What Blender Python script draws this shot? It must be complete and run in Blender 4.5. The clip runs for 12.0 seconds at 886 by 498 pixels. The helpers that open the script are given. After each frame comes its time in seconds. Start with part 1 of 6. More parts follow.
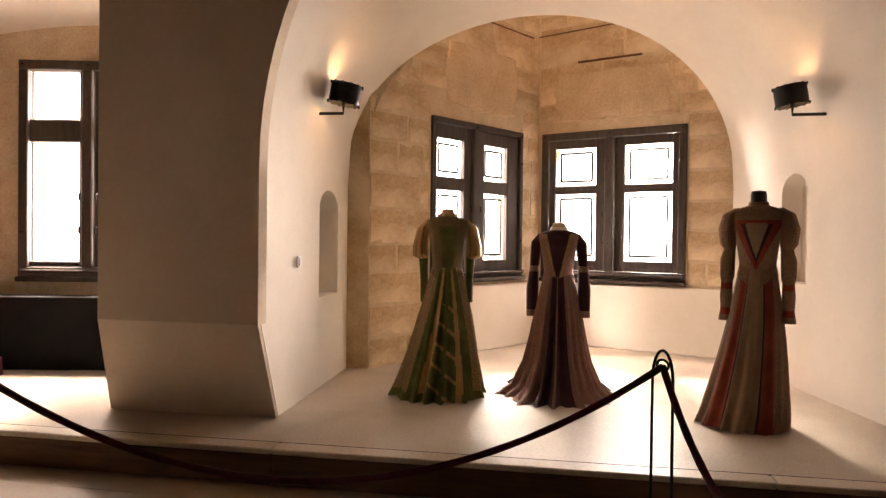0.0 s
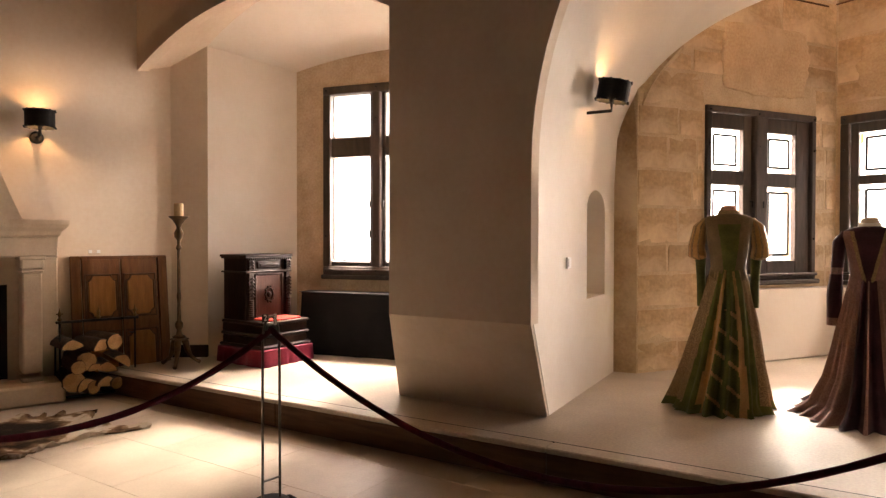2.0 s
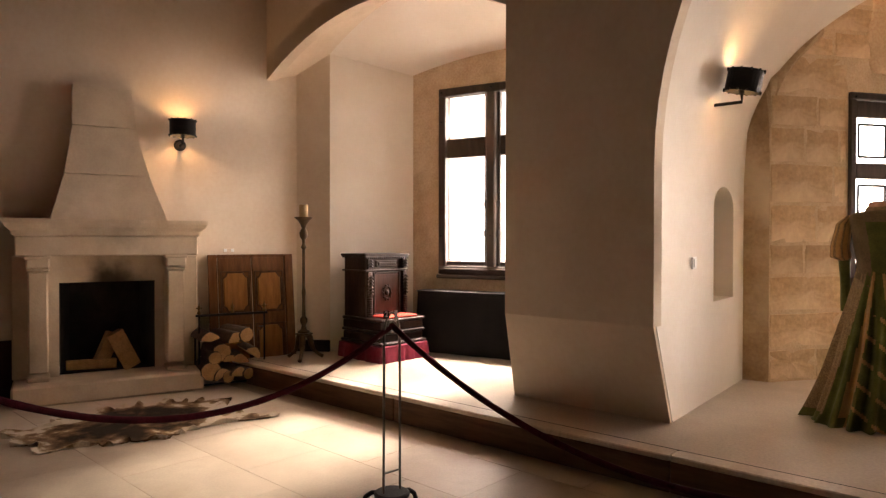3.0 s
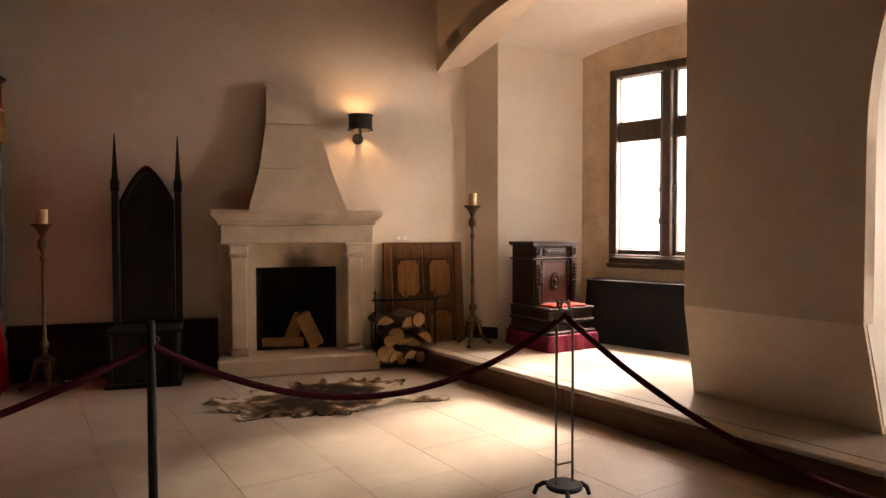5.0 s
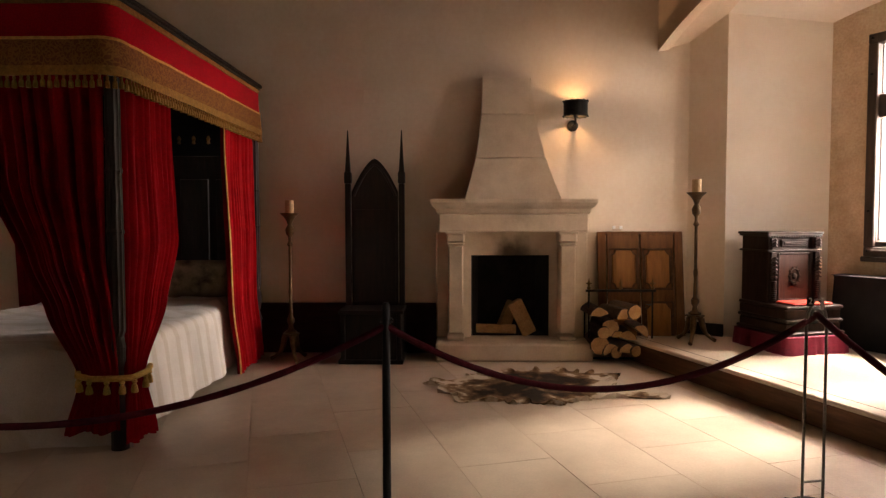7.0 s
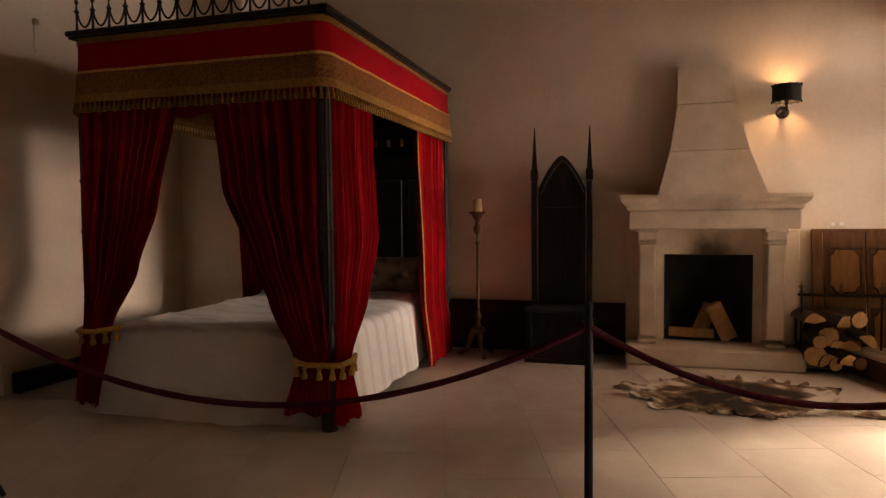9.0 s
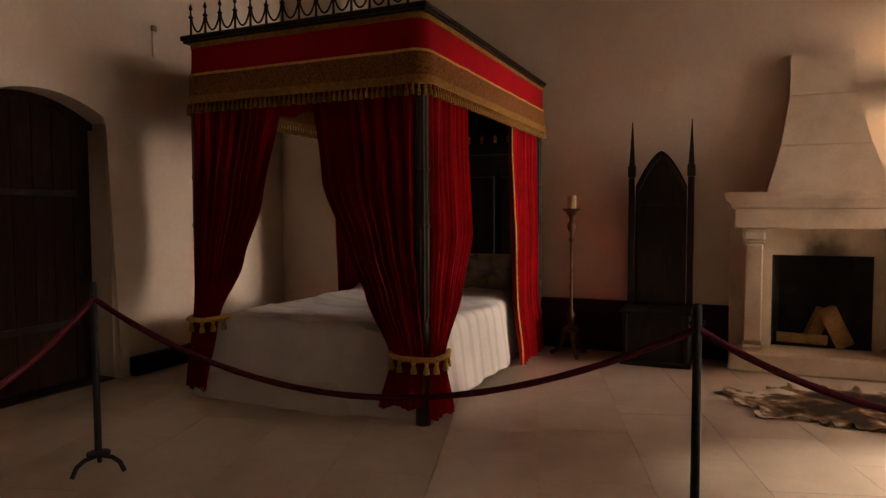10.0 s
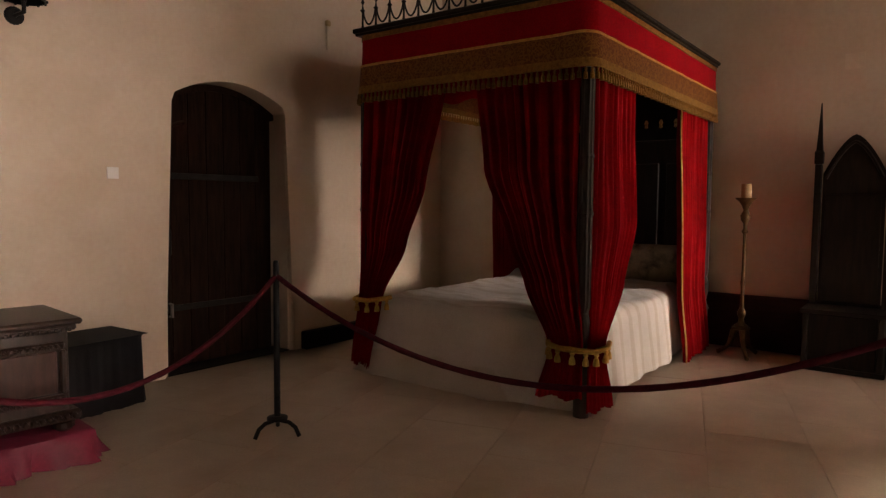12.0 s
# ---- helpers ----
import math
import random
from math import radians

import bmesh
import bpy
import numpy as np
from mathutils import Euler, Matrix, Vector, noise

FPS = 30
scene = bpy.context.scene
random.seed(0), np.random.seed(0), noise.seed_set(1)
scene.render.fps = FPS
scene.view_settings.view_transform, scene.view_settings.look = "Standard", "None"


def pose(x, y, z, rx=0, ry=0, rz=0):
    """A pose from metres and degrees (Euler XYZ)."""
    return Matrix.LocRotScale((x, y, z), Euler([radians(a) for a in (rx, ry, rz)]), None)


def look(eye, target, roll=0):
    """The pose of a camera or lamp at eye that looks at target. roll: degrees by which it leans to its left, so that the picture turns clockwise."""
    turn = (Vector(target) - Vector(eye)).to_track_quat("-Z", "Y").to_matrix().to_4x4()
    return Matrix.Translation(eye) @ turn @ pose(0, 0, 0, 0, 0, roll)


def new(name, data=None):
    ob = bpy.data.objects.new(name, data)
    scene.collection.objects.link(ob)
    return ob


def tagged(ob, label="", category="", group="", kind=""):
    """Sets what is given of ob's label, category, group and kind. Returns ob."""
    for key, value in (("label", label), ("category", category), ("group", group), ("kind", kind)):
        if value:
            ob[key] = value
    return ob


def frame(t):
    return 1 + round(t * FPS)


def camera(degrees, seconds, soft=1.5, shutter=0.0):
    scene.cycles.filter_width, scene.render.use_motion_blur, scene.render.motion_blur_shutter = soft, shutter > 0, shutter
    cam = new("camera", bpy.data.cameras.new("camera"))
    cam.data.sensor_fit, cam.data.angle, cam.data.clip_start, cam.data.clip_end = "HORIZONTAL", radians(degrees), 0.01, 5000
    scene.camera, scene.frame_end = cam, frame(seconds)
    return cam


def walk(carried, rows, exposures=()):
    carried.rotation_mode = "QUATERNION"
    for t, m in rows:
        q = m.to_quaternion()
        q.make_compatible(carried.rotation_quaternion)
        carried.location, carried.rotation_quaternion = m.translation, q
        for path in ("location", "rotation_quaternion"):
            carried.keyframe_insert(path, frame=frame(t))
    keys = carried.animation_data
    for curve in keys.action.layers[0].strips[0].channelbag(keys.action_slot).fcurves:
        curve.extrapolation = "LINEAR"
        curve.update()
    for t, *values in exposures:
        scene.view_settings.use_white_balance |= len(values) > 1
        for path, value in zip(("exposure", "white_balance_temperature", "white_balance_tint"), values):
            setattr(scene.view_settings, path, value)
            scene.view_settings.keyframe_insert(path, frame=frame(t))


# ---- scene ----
EXPOSURES = [(0.0, 1.52, 6500, 10), (7.0, 1.48, 6600, 11), (9.0, 1.42, 7050, 15), (10.5, 1.48, 7050, 15), (12.0, 1.56, 6950, 14)]
cam = camera(67.77, 12.0, soft=1.35)
# seconds, eye x, y, z, yaw, pitch, roll
PATH = [
    (0, 0.0000, -0.0000, 1.3559, 27.975, -0.634, -0.687),
    (0.5, -0.0213, -0.0053, 1.3560, 32.594, -0.552, -0.441),
    (1, -0.0423, -0.0135, 1.3561, 38.129, -0.570, -0.304),
    (1.5, -0.0668, -0.0327, 1.3601, 43.899, -0.547, -0.164),
    (2, -0.0914, -0.0452, 1.3648, 49.800, -0.819, -0.079),
    (2.5, -0.1087, -0.0581, 1.3595, 55.119, -0.843, -0.054),
    (3, -0.1155, -0.0709, 1.3527, 59.421, -0.754, -0.089),
    (5, -0.1635, -0.0986, 1.3505, 73.526, -1.775, 0.095),
    (5.5, -0.1732, -0.1153, 1.3496, 77.548, -1.923, -0.205),
    (6, -0.1878, -0.1331, 1.3475, 82.882, -2.272, -0.048),
    (6.5, -0.1987, -0.1502, 1.3460, 87.344, -2.458, -0.070),
    (7, -0.2145, -0.1679, 1.3456, 91.228, -2.686, 0.104),
    (9, -0.2209, -0.2789, 1.3486, 106.326, -2.803, 0.542),
    (9.5, -0.2257, -0.3067, 1.3464, 110.198, -2.864, 0.311),
    (10, -0.2223, -0.3357, 1.3419, 113.869, -2.980, 0.190),
    (10.5, -0.2105, -0.3606, 1.3385, 117.653, -3.395, -0.020),
    (11, -0.2044, -0.3817, 1.3372, 121.234, -3.720, 0.065),
    (11.5, -0.2073, -0.4014, 1.3351, 124.250, -3.874, -0.045),
    (12, -0.2025, -0.4146, 1.3347, 126.725, -4.068, -0.500),
]
walk(cam, [(t, pose(x, y, z, 90 + pitch, roll, yaw)) for t, x, y, z, yaw, pitch, roll in PATH], exposures=EXPOSURES)

# ---------------------------------------------------------------- light
WIN_C, WIN_A, WIN_B = 16.0, 30.0, 10.0
HIGH_C, HIGH_A, HIGH_B = 800.0, 115.0, 105.0
world = bpy.data.worlds.new("overcast_sky")
scene.world = world
world.use_nodes = True
wn = world.node_tree.nodes
sky = wn.new("ShaderNodeTexSky")
sky.sky_type, sky.sun_disc = "NISHITA", False
sky.sun_elevation, sky.sun_rotation = radians(33), radians(-28)
sky.air_density, sky.dust_density = 1.0, 6.0
wn["Background"].inputs["Strength"].default_value = 0.06
world.node_tree.links.new(sky.outputs[0], wn["Background"].inputs["Color"])
sun_data = bpy.data.lights.new("sun", "SUN")
sun_data.energy, sun_data.angle, sun_data.color = 5.0, radians(10), (1.0, 0.87, 0.75)
sun = new("sun", sun_data)
SUN_WAY = Vector((1.4, -2.65, -1.98))
sun.matrix_world = look(-8 * SUN_WAY, (0, 0, 0))


def window_light(name, centre, inward, w, h, watts, spread=180, colour=(1.0, 0.79, 0.68)):
    """An area lamp that stands in for sky light, at a window's opening or outside it."""
    d = bpy.data.lights.new(name, "AREA")
    d.shape, d.size, d.size_y, d.energy, d.color = "RECTANGLE", w, h, watts, colour
    d.spread = radians(spread)
    ob = new(name, d)
    c = Vector(centre)
    ob.matrix_world = look(c, c + Vector(inward))
    return ob


# ---------------------------------------------------------------- materials
def nodes_of(name):
    m = bpy.data.materials.new(name)
    m.use_nodes = True
    nt = m.node_tree
    return m, nt, nt.nodes["Principled BSDF"]


def surface(name, c1, c2, scale=3.0, fine=60.0, rough=0.8, bump=0.15, metal=0.0, stretch=(1, 1, 1), c3=None, spot=0.62, sheen=0.0, per_piece=0.0, bump_dist=0.01, spec=0.5, grain=0.35):
    """Two colours mixed by broad noise, fine grain on top, optional stain colour c3, relief from both."""
    m, nt, b = nodes_of(name)
    N, L = nt.nodes, nt.links
    co = N.new("ShaderNodeTexCoord")
    mp = N.new("ShaderNodeMapping")
    mp.inputs["Scale"].default_value = stretch
    L.new(co.outputs["Object"], mp.inputs["Vector"])
    n1 = N.new("ShaderNodeTexNoise")
    n1.inputs["Scale"].default_value, n1.inputs["Detail"].default_value, n1.inputs["Roughness"].default_value = scale, 6, 0.6
    n2 = N.new("ShaderNodeTexNoise")
    n2.inputs["Scale"].default_value, n2.inputs["Detail"].default_value = fine, 4
    for n in (n1, n2):
        L.new(mp.outputs[0], n.inputs["Vector"])
    ramp = N.new("ShaderNodeValToRGB")
    ramp.color_ramp.elements[0].position, ramp.color_ramp.elements[1].position = 0.32, 0.68
    ramp.color_ramp.elements[0].color, ramp.color_ramp.elements[1].color = (*c1, 1), (*c2, 1)
    L.new(n1.outputs["Fac"], ramp.inputs["Fac"])
    mix = N.new("ShaderNodeMix")
    mix.data_type, mix.blend_type = "RGBA", "OVERLAY"
    mix.inputs["Factor"].default_value = grain
    L.new(ramp.outputs["Color"], mix.inputs["A"])
    L.new(n2.outputs["Fac"], mix.inputs["B"])
    out = mix.outputs["Result"]
    if c3 is not None:
        n3 = N.new("ShaderNodeTexNoise")
        n3.inputs["Scale"].default_value, n3.inputs["Detail"].default_value = scale * 0.6, 8
        L.new(co.outputs["Object"], n3.inputs["Vector"])
        r3 = N.new("ShaderNodeValToRGB")
        r3.color_ramp.elements[0].position, r3.color_ramp.elements[1].position = spot - 0.08, spot + 0.12
        L.new(n3.outputs["Fac"], r3.inputs["Fac"])
        m3 = N.new("ShaderNodeMix")
        m3.data_type = "RGBA"
        L.new(r3.outputs["Color"], m3.inputs["Factor"])
        L.new(out, m3.inputs["A"])
        m3.inputs["B"].default_value = (*c3, 1)
        out = m3.outputs["Result"]
    if per_piece > 0:
        info = N.new("ShaderNodeObjectInfo")
        hsv = N.new("ShaderNodeHueSaturation")
        mr = N.new("ShaderNodeMapRange")
        mr.inputs["To Min"].default_value, mr.inputs["To Max"].default_value = 1 - per_piece, 1 + per_piece
        L.new(info.outputs["Random"], mr.inputs["Value"])
        L.new(mr.outputs[0], hsv.inputs["Value"])
        L.new(out, hsv.inputs["Color"])
        out = hsv.outputs["Color"]
    L.new(out, b.inputs["Base Color"])
    b.inputs["Roughness"].default_value, b.inputs["Metallic"].default_value = rough, metal
    b.inputs["Specular IOR Level"].default_value = spec
    if sheen:
        b.inputs["Sheen Weight"].default_value = sheen
    if bump:
        add = N.new("ShaderNodeMath")
        add.operation = "MULTIPLY_ADD"
        add.inputs[1].default_value = 0.35
        L.new(n2.outputs["Fac"], add.inputs[0])
        L.new(n1.outputs["Fac"], add.inputs[2])
        bp = N.new("ShaderNodeBump")
        bp.inputs["Strength"].default_value, bp.inputs["Distance"].default_value = bump, bump_dist
        L.new(add.outputs[0], bp.inputs["Height"])
        L.new(bp.outputs[0], b.inputs["Normal"])
    return m


M_PLASTER = surface("cream_lime_plaster", (0.66, 0.545, 0.42), (0.73, 0.62, 0.50), 1.6, 26, 0.92, 0.16, c3=(0.61, 0.49, 0.365), spot=0.66, spec=0.2, grain=0.12)
M_WHITE = surface("white_limewash", (0.81, 0.745, 0.66), (0.86, 0.80, 0.72), 2.0, 30, 0.9, 0.16, spec=0.2, grain=0.12)
M_STONE = surface("ochre_limestone", (0.42, 0.28, 0.155), (0.70, 0.535, 0.35), 2.4, 34, 0.95, 0.9, c3=(0.76, 0.63, 0.46), spot=0.56, per_piece=0.12, spec=0.2)
M_MORTAR = surface("old_mortar", (0.54, 0.41, 0.26), (0.70, 0.56, 0.39), 5, 60, 0.95, 0.6, spec=0.2)
M_RENDER = surface("patchy_old_render", (0.50, 0.37, 0.24), (0.66, 0.53, 0.38), 4.0, 45, 0.95, 0.5, c3=(0.40, 0.28, 0.17), spot=0.6, spec=0.2)
M_PATCH = surface("sandy_old_render", (0.54, 0.39, 0.24), (0.68, 0.52, 0.34), 2.6, 40, 0.95, 0.5, c3=(0.74, 0.60, 0.43), spot=0.6, spec=0.2)
M_FLOOR = surface("worn_stone_floor", (0.44, 0.35, 0.26), (0.54, 0.44, 0.335), 2.5, 70, 0.45, 0.12, c3=(0.38, 0.29, 0.205), spot=0.60, per_piece=0.03, grain=0.14)
M_JOINT = surface("dark_floor_joint", (0.38, 0.30, 0.225), (0.46, 0.375, 0.285), 8, 60, 0.8, 0.2)
M_PLATFORM = surface("smooth_pale_screed", (0.50, 0.42, 0.33), (0.60, 0.51, 0.41), 1.8, 60, 0.42, 0.08, c3=(0.44, 0.36, 0.27), spot=0.64)
M_STEPWOOD = surface("worn_brown_step_wood", (0.045, 0.020, 0.009), (0.10, 0.048, 0.021), 3, 60, 0.6, 0.3, stretch=(1, 9, 9), spec=0.2)
M_RUSTBAR = surface("rusty_iron_bar", (0.10, 0.045, 0.022), (0.19, 0.09, 0.045), 12, 90, 0.8, 0.3, spec=0.2)
M_RISER = surface("scuffed_brown_riser", (0.075, 0.036, 0.017), (0.15, 0.078, 0.038), 3, 60, 0.55, 0.3, stretch=(1, 9, 9), spec=0.25)
M_OLDGILT = surface("tarnished_gilt", (0.06, 0.036, 0.014), (0.14, 0.085, 0.033), 14, 90, 0.5, 0.3, metal=0.6)
M_DARKBRASS = surface("blackened_brass", (0.045, 0.028, 0.013), (0.12, 0.072, 0.03), 16, 90, 0.45, 0.3, metal=0.6)
M_DARKWOOD = surface("near_black_oak", (0.006, 0.004, 0.003), (0.020, 0.011, 0.007), 4, 70, 0.5, 0.3, stretch=(8, 8, 1), spec=0.25)
M_CARVED = surface("dark_carved_walnut", (0.012, 0.006, 0.004), (0.030, 0.014, 0.009), 5, 60, 0.42, 0.3, stretch=(6, 6, 1), spec=0.22)
M_POST = surface("polished_black_brown_wood", (0.010, 0.006, 0.004), (0.026, 0.015, 0.010), 5, 60, 0.48, 0.15, stretch=(6, 6, 1))
M_DADO = surface("dark_oxblood_board", (0.022, 0.006, 0.004), (0.042, 0.011, 0.008), 4, 60, 0.6, 0.2, stretch=(6, 1, 6), spec=0.2)
M_REDWOOD = surface("reddish_walnut_panel", (0.026, 0.009, 0.006), (0.054, 0.019, 0.011), 5, 60, 0.45, 0.2, stretch=(8, 8, 1), spec=0.22)
M_OAK = surface("honey_brown_oak", (0.085, 0.033, 0.010), (0.16, 0.068, 0.021), 4, 60, 0.5, 0.35, stretch=(7, 7, 1), spec=0.2)
M_OAKPANEL = surface("golden_oak_panel", (0.20, 0.088, 0.022), (0.31, 0.145, 0.042), 4, 60, 0.5, 0.3, stretch=(7, 7, 1), spec=0.2)
M_WINWOOD = surface("dark_brown_window_oak", (0.032, 0.021, 0.016), (0.068, 0.046, 0.035), 4, 60, 0.6, 0.35, stretch=(6, 6, 1))
M_LEAD = surface("lead_came", (0.05, 0.05, 0.05), (0.08, 0.08, 0.08), 10, 80, 0.6, 0.1, metal=0.6)
M_IRON = surface("black_wrought_iron", (0.008, 0.008, 0.009), (0.02, 0.018, 0.017), 12, 90, 0.5, 0.25, spec=0.15)
M_STEEL = surface("thin_grey_steel", (0.16, 0.15, 0.14), (0.24, 0.22, 0.2), 12, 90, 0.35, 0.1, metal=0.9)
M_BRASS = surface("aged_gilt_brass", (0.12, 0.072, 0.026), (0.24, 0.15, 0.055), 14, 90, 0.48, 0.3, metal=0.7)
M_WAX = surface("yellowed_candle_wax", (0.36, 0.24, 0.11), (0.47, 0.32, 0.16), 6, 50, 0.6, 0.1)
M_FIRESTONE = surface("pale_carved_limestone", (0.60, 0.49, 0.36), (0.72, 0.61, 0.47), 3.5, 55, 0.9, 0.3, c3=(0.50, 0.38, 0.26), spot=0.67, spec=0.2, grain=0.14)
M_SOOT = surface("sooty_firebrick", (0.012, 0.009, 0.007), (0.035, 0.026, 0.02), 6, 50, 0.95, 0.5)
M_BARK = surface("rough_brown_bark", (0.05, 0.03, 0.018), (0.12, 0.075, 0.045), 12, 60, 0.9, 0.8, stretch=(3, 3, 1))
M_CUT = surface("fresh_cut_wood", (0.36, 0.19, 0.07), (0.52, 0.31, 0.13), 9, 70, 0.8, 0.3)
M_RED = surface("crimson_velvet", (0.17, 0.0015, 0.004), (0.27, 0.003, 0.007), 3, 90, 0.8, 0.2, spec=0.04)
M_REDBOARD = surface("crimson_pelmet_cloth", (0.25, 0.003, 0.009), (0.31, 0.004, 0.012), 2, 90, 0.75, 0.12, spec=0.05)
M_WINE = surface("wine_red_satin", (0.10, 0.011, 0.027), (0.19, 0.020, 0.042), 3, 60, 0.46, 0.1, spec=0.18)
M_ROPE = surface("dark_wine_rope", (0.042, 0.003, 0.008), (0.08, 0.006, 0.013), 30, 200, 0.85, 0.6, spec=0.15)
M_GOLD = surface("gold_braid", (0.40, 0.20, 0.028), (0.64, 0.37, 0.075), 40, 160, 0.55, 0.7)
M_FRINGE = surface("dull_gold_fringe", (0.17, 0.078, 0.014), (0.30, 0.155, 0.032), 40, 160, 0.65, 0.7, spec=0.2)
M_LINEN = surface("white_striped_bedspread", (0.60, 0.565, 0.52), (0.70, 0.665, 0.62), 3, 120, 0.85, 0.3, sheen=0.2, spec=0.2)
M_BLACKCLOTH = surface("black_drape_cloth", (0.006, 0.006, 0.007), (0.014, 0.013, 0.013), 3, 120, 0.9, 0.3, spec=0.15)
M_LACE = surface("cream_lace", (0.62, 0.56, 0.48), (0.72, 0.66, 0.58), 30, 160, 0.8, 0.4)
M_PLASTIC = surface("white_switch_plastic", (0.84, 0.83, 0.80), (0.88, 0.87, 0.85), 3, 50, 0.4, 0.0)


def emitter(name, colour, strength):
    m, nt, b = nodes_of(name)
    b.inputs["Base Color"].default_value = (0, 0, 0, 1)
    b.inputs["Emission Color"].default_value = (*colour, 1)
    b.inputs["Emission Strength"].default_value = strength
    return m


M_SKYGLOW = emitter("overcast_white_distance", (1.0, 0.97, 0.93), 0.62)
M_BULB = emitter("warm_bulb", (1.0, 0.66, 0.30), 5.0)

m_, nt_, b_ = nodes_of("old_window_glass")
b_.inputs["Base Color"].default_value = (0.97, 0.98, 0.97, 1)
b_.inputs["Transmission Weight"].default_value, b_.inputs["Roughness"].default_value, b_.inputs["IOR"].default_value = 1.0, 0.02, 1.05
M_GLASS = m_
m_, nt_, b_ = nodes_of("yellow_window_glass")
b_.inputs["Base Color"].default_value = (0.95, 0.72, 0.08, 1)
b_.inputs["Transmission Weight"].default_value, b_.inputs["Roughness"].default_value, b_.inputs["IOR"].default_value = 1.0, 0.05, 1.05
M_YELLOWGLASS = m_


# ---------------------------------------------------------------- builders
def finish(name, bm, mat, smooth=False):
    me = bpy.data.meshes.new(name)
    bmesh.ops.recalc_face_normals(bm, faces=bm.faces)
    if smooth:
        for e in bm.edges:
            if len(e.link_faces) == 2 and e.calc_face_angle() > 0.9:
                e.smooth = False
    bm.to_mesh(me)
    bm.free()
    for p in me.polygons:
        p.use_smooth = smooth
    for m in (mat if isinstance(mat, (list, tuple)) else (mat,)):
        me.materials.append(m)
    return new(name, me)


def part(name, bm, mat, parent=None, label="", smooth=False):
    ob = finish(name, bm, mat, smooth)
    ob.parent = parent
    return tagged(ob, label)


def thing(name, m, label, category, group=""):
    ob = new(name)
    ob.empty_display_size = 0.1
    ob.matrix_world = m
    return tagged(ob, label, category, group)


def bevelled(bm, geom_edges, w, seg=1):
    bmesh.ops.bevel(bm, geom=geom_edges, offset=w, segments=seg, affect="EDGES", clamp_overlap=True)


def box(bm, c, s, bevel=0.0, m=None):
    """A box of size s round c, bevelled, moved by m."""
    r = bmesh.ops.create_cube(bm, size=1.0, matrix=(m or Matrix()) @ Matrix.Translation(c) @ Matrix.Diagonal((*s, 1)))
    if bevel:
        bevelled(bm, list({e for v in r["verts"] for e in v.link_edges}), bevel)
    return bm


def boxes(*rows):
    bm = bmesh.new()
    for c, s, *b in rows:
        box(bm, c, s, b[0] if b else 0.0)
    return bm


def slab(bm, pts, vec):
    """A flat polygon pushed along vec into a solid."""
    v = Vector(vec)
    a = [bm.verts.new(p) for p in pts]
    b = [bm.verts.new(Vector(p) + v) for p in pts]
    n = len(a)
    bm.faces.new(a)
    bm.faces.new(b[::-1])
    for i in range(n):
        bm.faces.new((a[i], b[i], b[(i + 1) % n], a[(i + 1) % n]))
    return bm


def prism(bm, plan, z0, z1):
    return slab(bm, [(x, y, z0) for x, y in plan], (0, 0, z1 - z0))


def lathe(bm, prof, seg=16, at=(0, 0, 0), m=None, cap=True):
    """Turned shape from (radius, height) rows."""
    m = m or Matrix.Translation(at)
    rings = []
    for r, z in prof:
        rings.append([bm.verts.new(m @ Vector((r * math.cos(2 * math.pi * i / seg), r * math.sin(2 * math.pi * i / seg), z))) for i in range(seg)])
    for a, b in zip(rings, rings[1:]):
        for i in range(seg):
            bm.faces.new((a[i], a[(i + 1) % seg], b[(i + 1) % seg], b[i]))
    if cap:
        bm.faces.new(rings[0][::-1])
        bm.faces.new(rings[-1])
    return bm


def tube(bm, pts, r, seg=8, radii=None):
    """A round bar along points."""
    pts = [Vector(p) for p in pts]
    n = len(pts)
    rings, up = [], None
    for i, p in enumerate(pts):
        d = (pts[min(i + 1, n - 1)] - pts[max(i - 1, 0)]).normalized()
        if up is None:
            up = d.orthogonal().normalized()
        up = (up - d * up.dot(d)).normalized()
        side = d.cross(up)
        q = radii[i] if radii else r
        rings.append([bm.verts.new(p + (up * math.cos(2 * math.pi * k / seg) + side * math.sin(2 * math.pi * k / seg)) * q) for k in range(seg)])
    for a, b in zip(rings, rings[1:]):
        for k in range(seg):
            bm.faces.new((a[k], a[(k + 1) % seg], b[(k + 1) % seg], b[k]))
    bm.faces.new(rings[0][::-1])
    bm.faces.new(rings[-1])
    return bm


def loft(bm, curves, closed=False):
    """A skin through curves of equal length."""
    rows = [[bm.verts.new(p) for p in c] for c in curves]
    n = len(rows[0])
    for a, b in zip(rows, rows[1:]):
        for i in range(n if closed else n - 1):
            j = (i + 1) % n
            bm.faces.new((a[i], a[j], b[j], b[i]))
    return rows


def thick(bm, curves, push):
    """A skin through curves, with a second one pushed outward by push(point), edges closed: a shell with thickness."""
    a = loft(bm, curves)
    b = loft(bm, [[Vector(p) + push(Vector(p)) for p in c] for c in curves])
    for ra, rb in ((a[0], b[0]), (a[-1], b[-1])):
        for i in range(len(ra) - 1):
            bm.faces.new((ra[i], ra[i + 1], rb[i + 1], rb[i]))
    for k in (0, -1):
        for i in range(len(a) - 1):
            bm.faces.new((a[i][k], a[i + 1][k], b[i + 1][k], b[i][k]))
    return bm


def lerp(a, b, u):
    return Vector(a) * (1 - u) + Vector(b) * u


def along(a, b):
    """The pose of a wall frame: x from plan point a to b, y to the left of it, z up."""
    return Matrix.Translation((a[0], a[1], 0)) @ Matrix.Rotation(math.atan2(b[1] - a[1], b[0] - a[0]), 4, "Z")


